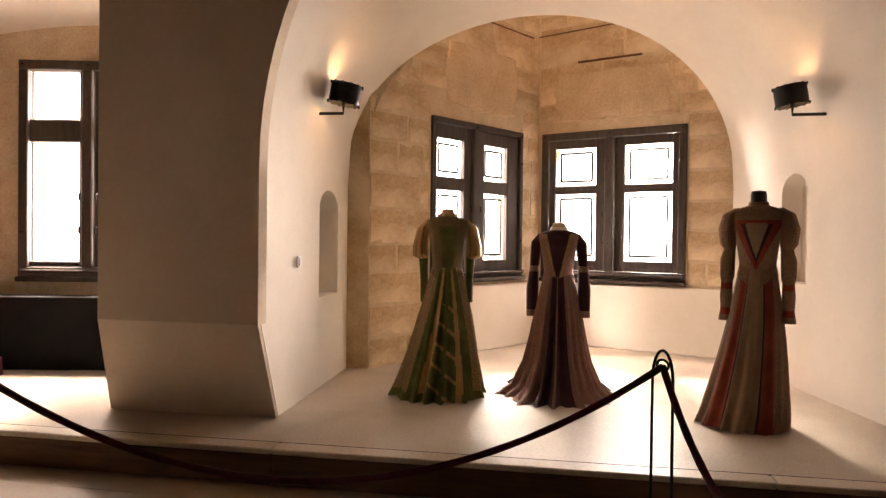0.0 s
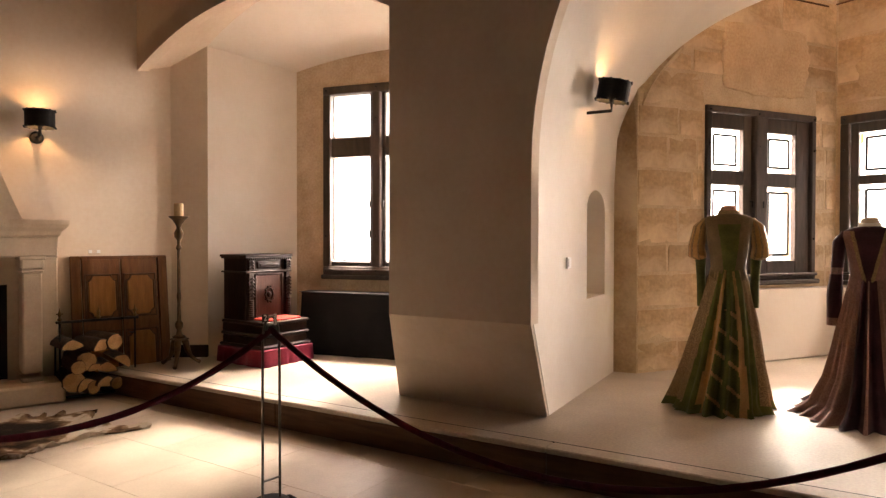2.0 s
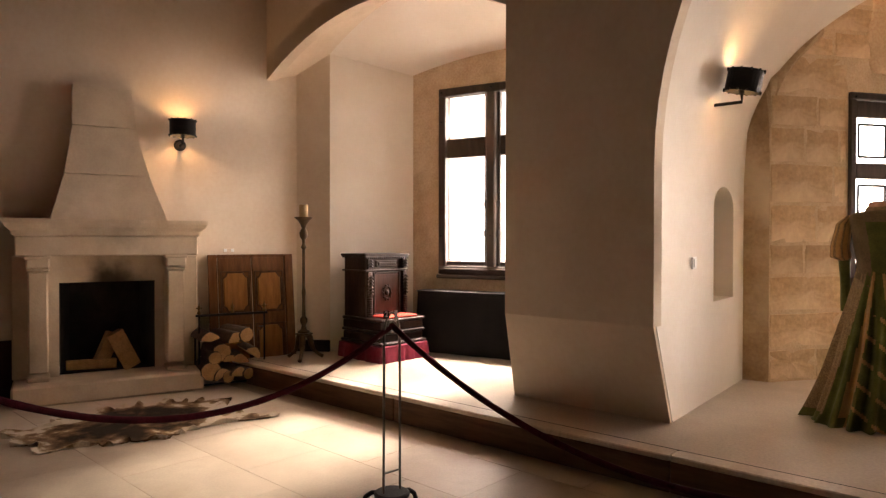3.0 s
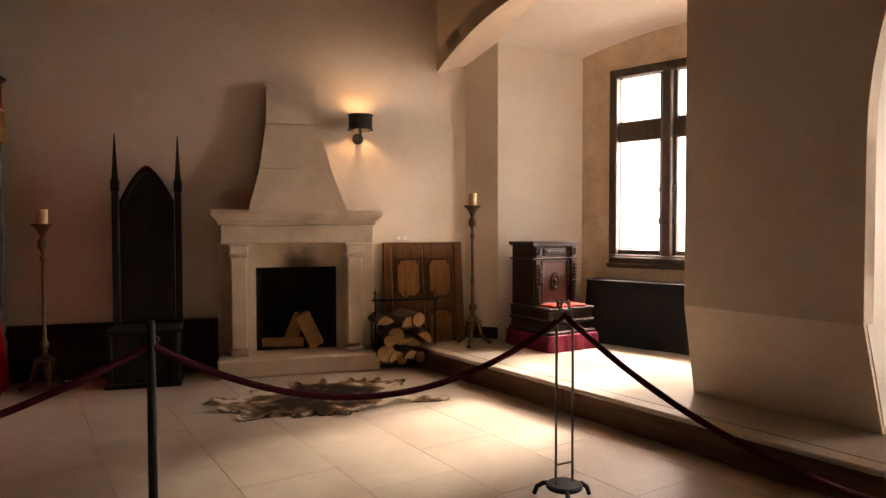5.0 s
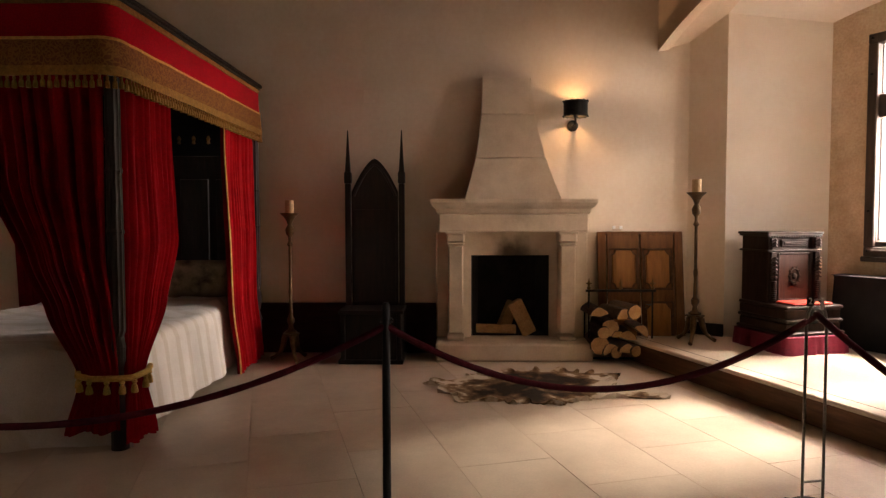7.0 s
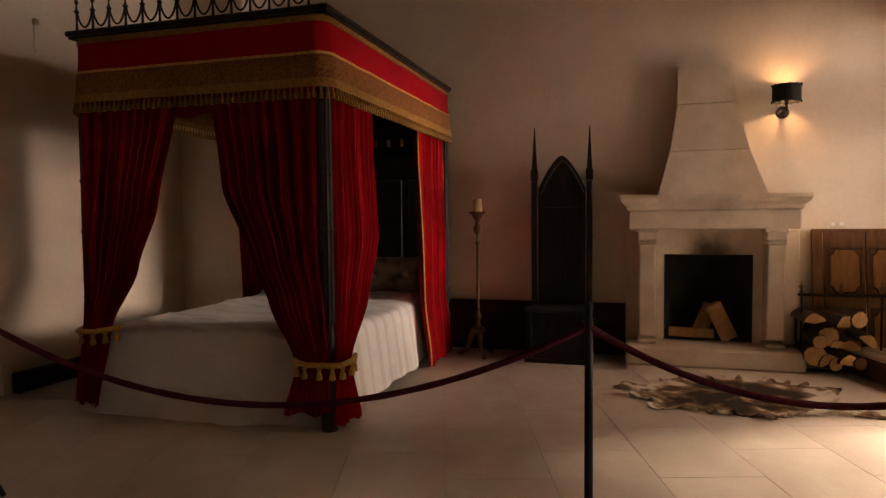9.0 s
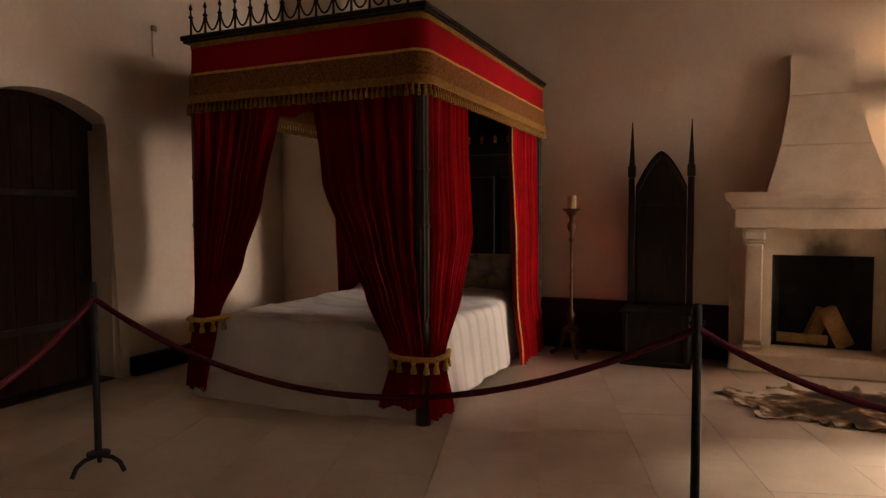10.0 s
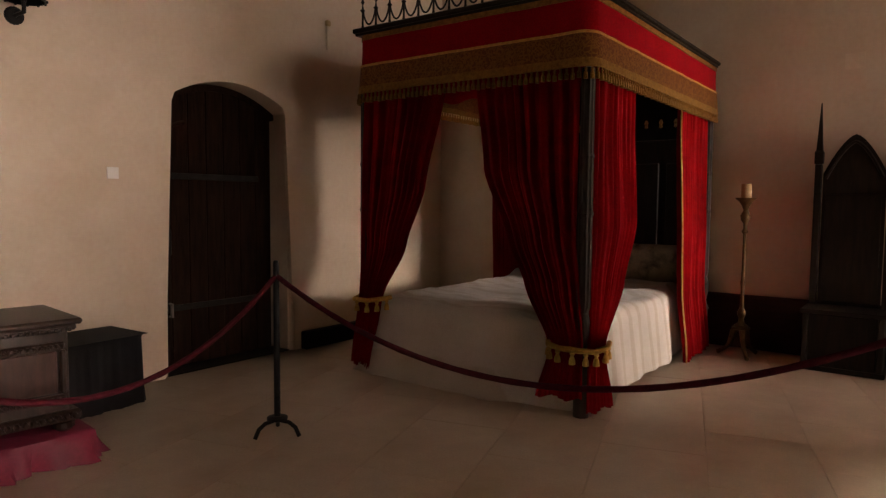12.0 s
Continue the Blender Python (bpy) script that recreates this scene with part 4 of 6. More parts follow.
part("base_bar", tube(bmesh.new(), [(0.09, -0.30, 0.03), (0.09, 0.30, 0.03)], 0.009, 6), M_IRON, rk)
part("base_bar", tube(bmesh.new(), [(-0.20, -0.30, 0.03), (-0.20, 0.30, 0.03)], 0.009, 6), M_IRON, rk)
rnd = random.Random(4)
LOGS = ((1.20, 0.36, 0.085, 0.2, 2.9), (1.33, 0.27, 0.085, 0, 6.283), (1.50, 0.35, 0.095, 0.5, 2.8), (1.42, 0.20, 0.06, 0.3, 2.6), (1.53, 0.18, 0.085, 0.4, 3.2), (1.60, 0.40, 0.07, 0, 6.283),
        (1.67, 0.24, 0.075, 0.8, 3.9), (1.33, 0.09, 0.08, 0.1, 3.3), (1.52, 0.085, 0.085, 0.2, 3.2), (1.20, 0.14, 0.09, 0, 6.283), (1.40, 0.085, 0.06, 0, 6.283), (1.24, 0.24, 0.06, 0, 6.283), (1.62, 0.10, 0.055, 0, 6.283))
for yy, zz, r_, a0, a1 in LOGS:
    yy, zz = 1.15 + (yy - 1.20) * 0.78, zz * 1.2
    split_log(pose(-6.30 + rnd.uniform(-0.02, 0.05), yy, zz, 90, rnd.uniform(0, 40), -90 + rnd.uniform(-8, 22)), 0.40, r_, a0, a1, "split firewood log stacked in the iron rack")


# ---------------------------------------------------------------- hide rug
def hide_material():
    m, nt, b = nodes_of("brown_and_white_hide")
    N, L = nt.nodes, nt.links
    co = N.new("ShaderNodeTexCoord")
    n1 = N.new("ShaderNodeTexNoise")
    n1.inputs["Scale"].default_value, n1.inputs["Detail"].default_value, n1.inputs["Roughness"].default_value = 2.6, 8, 0.65
    L.new(co.outputs["Object"], n1.inputs["Vector"])
    rp = N.new("ShaderNodeValToRGB")
    e = rp.color_ramp.elements
    e[0].position, e[0].color = 0.38, (0.022, 0.014, 0.009, 1)
    e[1].position, e[1].color = 0.67, (0.58, 0.49, 0.37, 1)
    for p_, c_ in ((0.47, (0.075, 0.042, 0.021, 1)), (0.54, (0.15, 0.09, 0.047, 1)), (0.60, (0.24, 0.16, 0.09, 1))):
        q = e.new(p_)
        q.color = c_
    sc = N.new("ShaderNodeVectorMath")
    sc.operation = "MULTIPLY"
    sc.inputs[1].default_value = (0.9, 1.1, 0.0)
    L.new(co.outputs["Object"], sc.inputs[0])
    ln = N.new("ShaderNodeVectorMath")
    ln.operation = "LENGTH"
    L.new(sc.outputs[0], ln.inputs[0])
    mr = N.new("ShaderNodeMapRange")
    mr.interpolation_type = "SMOOTHSTEP"
    mr.inputs["From Min"].default_value, mr.inputs["From Max"].default_value = 0.26, 0.60
    mr.inputs["To Min"].default_value, mr.inputs["To Max"].default_value = -0.13, 0.13
    L.new(ln.outputs["Value"], mr.inputs["Value"])
    n3 = N.new("ShaderNodeTexNoise")
    n3.inputs["Scale"].default_value, n3.inputs["Detail"].default_value = 6, 8
    L.new(co.outputs["Object"], n3.inputs["Vector"])
    mk = N.new("ShaderNodeMath")
    mk.operation = "MULTIPLY_ADD"
    mk.inputs[1].default_value, mk.inputs[2].default_value = 0.8, -0.40
    L.new(n3.outputs["Fac"], mk.inputs[0])
    s1 = N.new("ShaderNodeMath")
    L.new(n1.outputs["Fac"], s1.inputs[0])
    L.new(mr.outputs[0], s1.inputs[1])
    s2 = N.new("ShaderNodeMath")
    L.new(s1.outputs[0], s2.inputs[0])
    L.new(mk.outputs[0], s2.inputs[1])
    L.new(s2.outputs[0], rp.inputs["Fac"])
    L.new(rp.outputs["Color"], b.inputs["Base Color"])
    n2 = N.new("ShaderNodeTexNoise")
    n2.inputs["Scale"].default_value = 160
    bp = N.new("ShaderNodeBump")
    bp.inputs["Strength"].default_value, bp.inputs["Distance"].default_value = 0.7, 0.01
    L.new(n2.outputs["Fac"], bp.inputs["Height"])
    L.new(bp.outputs[0], b.inputs["Normal"])
    b.inputs["Roughness"].default_value, b.inputs["Specular IOR Level"].default_value = 0.9, 0.08
    return m


M_HIDE = hide_material()
bm = bmesh.new()
# outline in polar steps: four legs, neck and tail with ragged edges
outline = []
NR = 260
for i in range(NR):
    a = 2 * math.pi * i / NR
    c_, s_ = math.cos(a), math.sin(a)
    r_ = 0.57 + 0.07 * noise.noise((c_ * 2, s_ * 2, 1.0)) + 0.09 * noise.noise((c_ * 6, s_ * 6, 3.0)) + 0.035 * noise.noise((c_ * 17, s_ * 17, 5.0)) + 0.03 * noise.noise((c_ * 45, s_ * 45, 5.0))
    for la, lr, lw in ((0.35, 0.18, 0.20), (-0.60, 0.34, 0.16), (2.85, 0.16, 0.20), (3.30, 0.18, 0.18), (3.75, 0.16, 0.19)):
        d = (a - la + math.pi) % (2 * math.pi) - math.pi
        r_ += lr * math.exp(-(d / lw) ** 2) * (1 + 0.35 * noise.noise((a * 9, 0.0, 2.0)))
    outline.append((r_ * 1.12 * c_, r_ * 0.93 * s_))
rings = []
for k in range(1, 9):
    f = k / 8
    ring_ = []
    for i, (px, py) in enumerate(outline):
        lift = 0.014 + 0.012 * noise.noise((px * f * 3, py * f * 3, 4.0)) + (0.030 * max(0, math.sin(i * 0.62 + 1.7 * math.sin(i * 0.21))) if k == 8 else 0.0)
        ring_.append(Vector((px * f, py * f, max(0.005, lift))))
    rings.append(ring_)
rr = loft(bm, rings, closed=True)
cv = bm.verts.new((0, 0, 0.02))
for i in range(NR):
    bm.faces.new((cv, rr[0][i], rr[0][(i + 1) % NR]))
low = [bm.verts.new((v.co.x * 0.99, v.co.y * 0.99, 0.001)) for v in rr[-1]]
for i in range(NR):
    bm.faces.new((rr[-1][i], rr[-1][(i + 1) % NR], low[(i + 1) % NR], low[i]))
rug = part("hide_rug", bm, M_HIDE, smooth=True)
tagged(rug, "ragged brown and white animal hide rug before the hearth", "rug")
rug.matrix_world = pose(-5.45, 0.45, 0.0, 0, 0, 98)


# ---------------------------------------------------------------- four-poster bed
bed = thing("four_poster_bed", pose(-5.30, -3.06, 0), "four-poster bed with crimson velvet curtains and gold-fringed canopy", "bed")
FX, HX, SY = 1.32, -1.32, 0.92          # foot, head, half width
post_prof = [(0.05, 0.0), (0.05, 0.34), (0.06, 0.36), (0.045, 0.40), (0.034, 0.44), (0.05, 0.52), (0.052, 0.60), (0.034, 0.66), (0.042, 0.70), (0.042, 1.25), (0.048, 1.27), (0.042, 1.29), (0.040, 1.60), (0.046, 1.62), (0.040, 1.64), (0.040, 2.15), (0.02, 2.16), (0.02, 2.55)]
for px, py in ((FX, SY), (FX, -SY), (HX, SY), (HX, -SY)):
    b = bmesh.new()
    seg = 20
    rings = [[Vector((px + r_ * (1 + (0.07 * math.cos(10 * 2 * math.pi * i / seg) if 0.7 <= z_ <= 2.5 else 0)) * math.cos(2 * math.pi * i / seg), py + r_ * (1 + (0.07 * math.cos(10 * 2 * math.pi * i / seg) if 0.7 <= z_ <= 2.5 else 0)) * math.sin(2 * math.pi * i / seg), z_)) for i in range(seg)] for r_, z_ in post_prof]
    loft(b, rings, closed=True)
    part("post", b, M_POST, bed, "fluted dark wooden bed post")
part("side_rail", boxes(((0, SY - 0.09, 0.28), (2.5, 0.04, 0.18), 0.006)), M_DARKWOOD, bed)
part("side_rail", boxes(((0, -SY + 0.09, 0.28), (2.5, 0.04, 0.18), 0.006)), M_DARKWOOD, bed)
part("foot_rail", boxes(((FX - 0.12, 0, 0.26), (0.04, 1.66, 0.20), 0.006)), M_DARKWOOD, bed)
hb_ = part("headboard", boxes(((HX + 0.02, 0, 1.10), (0.04, 1.76, 1.70), 0.006)), M_DARKWOOD, bed, "near-black panelled headboard")
for k in range(5):
    part("panel", boxes(((HX + 0.05, -0.7 + 0.35 * k, 1.05), (0.02, 0.28, 1.35), 0.008)), M_DARKWOOD, hb_)
part("head_cloth", boxes(((HX + 0.0, 0, 2.25), (0.02, 1.78, 0.62))), M_BLACKCLOTH, bed, "dark cloth above the headboard")
for k in range(12):
    part("knob", lathe(bmesh.new(), [(0.008, 2.02), (0.02, 2.03), (0.012, 2.05), (0.022, 2.07), (0.008, 2.10)], 8, at=(HX + 0.06, -0.78 + 0.1418 * k, 0.04)), M_OAKPANEL, hb_, "small dull brown turned knob")

# canopy: tester, cornice, red band, brocade band, fringe
CX0, CX1, CY0, CY1 = -1.35, 1.37, -0.955, 0.955
part("tester", boxes(((0.01, 0, 2.56), (CX1 - CX0 - 0.04, CY1 - CY0 - 0.04, 0.03))), M_RED, bed, "crimson cloth under the canopy")
for (x0, y0_, x1, y1_) in ((CX1, CY0, CX1, CY1), (CX0, CY1, CX1, CY1), (CX0, CY0, CX1, CY0)):
    b = bmesh.new()
    box(b, ((x0 + x1) / 2, (y0_ + y1_) / 2, 2.625), (abs(x1 - x0) + 0.07, abs(y1_ - y0_) + 0.07, 0.035), 0.008)
    box(b, ((x0 + x1) / 2, (y0_ + y1_) / 2, 2.600), (abs(x1 - x0) + 0.04, abs(y1_ - y0_) + 0.04, 0.022), 0.006)
    part("cornice", b, M_DARKWOOD, bed, "dark wooden cornice of the canopy")


def canopy_path(off, n_corner=10, rad=0.09):
    """Plan line round the canopy: head to foot on one side, across the foot, back on the other."""
    pts = [(CX0, CY1 + off)] + [(CX0 + (CX1 - CX0 - rad) * i / 40, CY1 + off) for i in range(1, 41)]
    for i in range(1, n_corner):
        a = math.pi / 2 * (1 - i / n_corner)
        pts.append((CX1 - rad + (rad + off) * math.cos(a), CY1 - rad + (rad + off) * math.sin(a)))
    pts += [(CX1 + off, CY1 - rad - (CY1 - CY0 - 2 * rad) * i / 30) for i in range(31)]
    for i in range(1, n_corner):
        a = -math.pi / 2 * (i / n_corner)
        pts.append((CX1 - rad + (rad + off) * math.cos(a), CY0 + rad + (rad + off) * math.sin(a)))
    pts += [(CX1 - rad - (CX1 - CX0 - rad) * i / 40, CY0 - off) for i in range(41)]
    return pts


def brocade(name, base, thread, scale=26.0):
    """Woven pattern of curling gold threads on a darker ground."""
    m, nt, b = nodes_of(name)
    N, L = nt.nodes, nt.links
    co = N.new("ShaderNodeTexCoord")
    nz = N.new("ShaderNodeTexNoise")
    nz.inputs["Scale"].default_value = scale * 0.35
    vo = N.new("ShaderNodeTexVoronoi")
    vo.feature, vo.inputs["Scale"].default_value = "DISTANCE_TO_EDGE", scale
    mx0 = N.new("ShaderNodeMix")
    mx0.data_type = "VECTOR"
    mx0.inputs["Factor"].default_value = 0.18
    L.new(co.outputs["Object"], nz.inputs["Vector"])
    L.new(co.outputs["Object"], mx0.inputs["A"])
    L.new(nz.outputs["Color"], mx0.inputs["B"])
    L.new(mx0.outputs["Result"], vo.inputs["Vector"])
    rp = N.new("ShaderNodeValToRGB")
    rp.color_ramp.elements[0].position, rp.color_ramp.elements[1].position = 0.05, 0.16
    rp.color_ramp.elements[0].color, rp.color_ramp.elements[1].color = (*thread, 1), (*base, 1)
    L.new(vo.outputs["Distance"], rp.inputs["Fac"])
    L.new(rp.outputs["Color"], b.inputs["Base Color"])
    n2 = N.new("ShaderNodeTexNoise")
    n2.inputs["Scale"].default_value = 220
    bp = N.new("ShaderNodeBump")
    bp.inputs["Strength"].default_value, bp.inputs["Distance"].default_value = 0.4, 0.004
    L.new(n2.outputs["Fac"], bp.inputs["Height"])
    L.new(bp.outputs[0], b.inputs["Normal"])
    b.inputs["Roughness"].default_value, b.inputs["Specular IOR Level"].default_value = 0.75, 0.15
    return m


M_BROCADE = brocade("gold_and_rose_brocade", (0.14, 0.045, 0.016), (0.22, 0.10, 0.024), 34)


def band(z_rows, mat, name, label):
    b = bmesh.new()
    rows_ = []
    for z_, off in z_rows:
        rows_.append([Vector((px, py, z_ + 0.004 * noise.noise((px * 5, py * 5, z_ * 3)))) for px, py in canopy_path(off)])
    thick(b, rows_, lambda p: Vector((-p.x * 0.006, -p.y * 0.008, 0)))
    return part(name, b, mat, bed, label, smooth=True)


band(((2.590, 0.012), (2.553, 0.013)), M_FRINGE, "top_braid", "gold braid under the cornice")
band(((2.566, 0.006), (2.45, 0.008), (2.352, 0.014)), M_REDBOARD, "valance", "plain crimson valance")
band(((2.358, 0.020), (2.27, 0.028), (2.195, 0.034)), M_BROCADE, "brocade_band", "woven gold brocade band")
band(((2.366, 0.024), (2.350, 0.025)), M_GOLD, "braid", "gold braid")
band(((2.205, 0.036), (2.150, 0.040)), M_FRINGE, "fringe_heading", "gold fringe heading")
b = bmesh.new()
path = canopy_path(0.038)
acc, last = 0.0, path[0]
tassels = []
for p in path[1:]:
    d = math.dist(p, last)
    while acc + d >= 0.040:
        u = (0.040 - acc) / d
        last = (last[0] + (p[0] - last[0]) * u, last[1] + (p[1] - last[1]) * u)
        tassels.append(last)
        d = math.dist(p, last)
        acc = 0.0
    acc += d
    last = p
for i, (px, py) in enumerate(tassels):
    lathe(b, [(0.004, 2.150), (0.009, 2.138), (0.006, 2.128), (0.013, 2.112), (0.014, 2.080)], 6, at=(px, py, 0.004 * math.sin(i * 2.3)))
ts = part("tassel_fringe", b, M_FRINGE, bed, "row of small gold tassels", smooth=True)
ts["kind"] = "stuff"
# iron cresting over the foot
for k in range(14):
    yy = CY0 + 0.045 + 0.1355 * k
    part("cresting_finial", lathe(bmesh.new(), [(0.012, 2.642), (0.008, 2.67), (0.007, 2.76), (0.02, 2.775), (0.007, 2.79), (0.005, 2.82), (0.014, 2.835), (0.003, 2.87)], 8, at=(CX1, yy, 0)), M_IRON, bed)
    if k < 13:
        w_ = 0.1355
        part("cresting_arch", tube(bmesh.new(), [(CX1, yy + w_ * i / 10, 2.80 - 0.135 * math.sin(math.pi * i / 10) ** 0.6 if 0 < i < 10 else 2.80) for i in range(11)], 0.007, 6), M_IRON, bed)


def hanging(rows, folds, amp, label, mat=M_RED, out=(1, 0, 0), nu=130, nv=40, name="curtain", trim=None):
    """Cloth between rows of (z, end a, end b, fold share): ends are plan points; folds stand out along out."""
    b = bmesh.new()
    zs = [r[0] for r in rows]
    grid = []
    o = Vector(out)
    for v in range(nv + 1):
        z_ = zs[0] + (zs[-1] - zs[0]) * v / nv
        for (za, a0_, b0_, s0), (zb, a1_, b1_, s1) in zip(rows, rows[1:]):
            if za >= z_ >= zb or (zb, a1_, b1_, s1) == rows[-1]:
                u = min(1.0, max(0.0, (za - z_) / (za - zb)))
                u = u * u * (3 - 2 * u) * 0.5 + u * 0.5
                pa, pb, sh = lerp((*a0_, 0), (*a1_, 0), u), lerp((*b0_, 0), (*b1_, 0), u), s0 + (s1 - s0) * u
                break
        row = []
        for i in range(nu + 1):
            w_ = i / nu
            p = lerp(pa, pb, w_)
            ph = 2 * math.pi * folds * (w_ + 0.035 * math.sin(6.3 * w_ + 2) + 0.01 * math.sin(z_ * 2.2))
            d = amp * sh * (1.6 * math.sqrt(math.sin(ph / 2 + 0.25 * math.sin(w_ * 9)) ** 2 + 0.04) - 0.9 + 0.16 * math.sin(2.3 * ph + z_ * 1.5) * min(1.0, sh)) + 0.012 * noise.noise((w_ * 4, z_ * 2, 7.0))
            row.append(p + o * d + Vector((0, 0, z_ + (0.014 * math.sin(w_ * 11 + 1) * (v / nv) ** 6))))
        grid.append(row)
    thick(b, grid, lambda p: o * -0.006)
    c = part(name, b, mat, bed, label, smooth=True)
    if trim is not None:
        k = 0 if trim == "a" else -1
        part("edge_braid", tube(bmesh.new(), [r[k] + o * 0.006 for r in grid], 0.007, 5), M_GOLD, c, "thin gold edging")
    return c


def rel(x_, y_):
    return (x_ + 5.30, y_ + 3.06)


fx = -3.955
hanging(((2.17, rel(fx, -2.185), rel(fx, -2.94), 0.8), (1.56, rel(fx, -2.185), rel(fx, -2.86), 1.0), (1.10, rel(fx, -2.18), rel(fx, -2.66), 1.0), (0.80, rel(fx, -2.15), rel(fx, -2.53), 0.8), (0.46, rel(fx + 0.05, -2.10), rel(fx + 0.055, -2.33), 0.42), (0.40, rel(fx + 0.05, -2.10), rel(fx + 0.06, -2.33), 0.42), (0.12, rel(fx + 0.05, -2.10), rel(fx + 0.09, -2.40), 0.28)), 8, 0.045, "crimson velvet curtain tied back to the foot post")
hanging(((2.17, rel(fx, -3.97), rel(fx, -3.19), 0.8), (1.45, rel(fx, -3.98), rel(fx, -3.38), 1.0), (1.0, rel(fx, -3.98), rel(fx, -3.56), 1.0), (0.62, rel(fx + 0.04, -3.98), rel(fx + 0.05, -3.74), 0.6), (0.56, rel(fx + 0.04, -3.99), rel(fx + 0.05, -3.76), 0.6), (0.05, rel(fx + 0.02, -4.10), rel(fx + 0.05, -3.88), 0.3)), 8, 0.045, "crimson velvet curtain tied back to the foot post")
sy = -2.13
hanging(((2.17, rel(-4.025, sy), rel(-4.70, sy), 0.8), (1.2, rel(-4.02, sy), rel(-4.74, sy), 1.0), (0.78, rel(-4.01, sy), rel(-4.54, sy), 0.9), (0.46, rel(-3.95, sy + 0.05), rel(-4.10, sy + 0.08), 0.42), (0.40, rel(-3.95, sy + 0.05), rel(-4.10, sy + 0.08), 0.42), (0.03, rel(-3.93, sy + 0.05), rel(-4.24, sy + 0.09), 0.28)), 8, 0.055, "crimson velvet curtain tied back to the foot post", out=(0, 1, 0))
hanging(((2.17, rel(-6.48, sy), rel(-5.72, sy), 0.9), (0.60, rel(-6.48, sy + 0.02), rel(-5.75, sy + 0.03), 1.0), (0.02, rel(-6.48, sy + 0.08), rel(-5.77, sy + 0.09), 1.0)), 8, 0.035, "crimson velvet curtain hanging beside the pillow", out=(0, 1, 0), trim="b")
hanging(((2.17, rel(-6.62, -3.99), rel(-5.80, -3.99), 0.9), (0.02, rel(-6.62, -3.99), rel(-5.90, -3.99), 1.0)), 7, 0.03, "crimson velvet curtain hanging beside the pillow", out=(0, -1, 0))
hanging(((2.17, rel(fx - 0.03, -3.32), rel(fx - 0.03, -2.80), 0.5), (2.03, rel(fx - 0.03, -3.32), rel(fx - 0.03, -2.80), 0.5)), 3, 0.01, "crimson cloth under the valance", name="inner_valance")


def tieback(pts, n):
    """Gold cord band with hanging tassels."""
    tb_ = part("tieback", tube(bmesh.new(), [Vector(p) for p in pts], 0.018, 8), M_GOLD, bed, "gold tasselled tieback", smooth=True)
    for k in range(n):
        u = (k + 0.5) / n * (len(pts) - 1)
        i = min(int(u), len(pts) - 2)
        p = lerp(pts[i], pts[i + 1], u - i)
        part("tassel", lathe(bmesh.new(), [(0.006, 0.0), (0.012, -0.012), (0.016, -0.028), (0.009, -0.036), (0.017, -0.055), (0.021, -0.085), (0.019, -0.09)], 10, at=p), M_GOLD, tb_, smooth=True)


tieback([Vector((*rel(-3.95, -2.36), 0.47)), Vector((*rel(-3.87, -2.32), 0.455)), Vector((*rel(-3.86, -2.24), 0.44)), Vector((*rel(-3.87, -2.10), 0.44)), Vector((*rel(-3.90, -2.02), 0.44)), Vector((*rel(-4.02, -1.99), 0.45)), Vector((*rel(-4.12, -2.02), 0.46))], 8)
tieback([Vector((*rel(-3.97, -4.02), 0.60)), Vector((*rel(-3.87, -4.00), 0.58)), Vector((*rel(-3.86, -3.86), 0.58)), Vector((*rel(-3.87, -3.74), 0.60)), Vector((*rel(-3.96, -3.70), 0.61))], 5)


# mattress and bedspread
def spread_material():
    m = M_LINEN.copy()
    m.name = "cream_bedspread_with_woven_stripes"
    nt = m.node_tree
    N, L = nt.nodes, nt.links
    bs = N["Principled BSDF"]
    src = bs.inputs["Base Color"].links[0].from_socket
    co = N.new("ShaderNodeTexCoord")
    wv = N.new("ShaderNodeTexWave")
    wv.wave_type, wv.bands_direction = "BANDS", "X"
    wv.inputs["Scale"].default_value, wv.inputs["Distortion"].default_value = 1.7, 0.3
    L.new(co.outputs["Object"], wv.inputs["Vector"])
    rp = N.new("ShaderNodeValToRGB")
    rp.color_ramp.elements[0].position, rp.color_ramp.elements[1].position = 0.70, 0.80
    rp.color_ramp.elements[0].color, rp.color_ramp.elements[1].color = (1, 1, 1, 1), (0.86, 0.83, 0.78, 1)
    L.new(wv.outputs["Fac"], rp.inputs["Fac"])
    mx = N.new("ShaderNodeMix")
    mx.data_type, mx.blend_type = "RGBA", "MULTIPLY"
    mx.inputs["Factor"].default_value = 1.0
    L.new(src, mx.inputs["A"])
    L.new(rp.outputs["Color"], mx.inputs["B"])
    L.new(mx.outputs["Result"], bs.inputs["Base Color"])
    return m


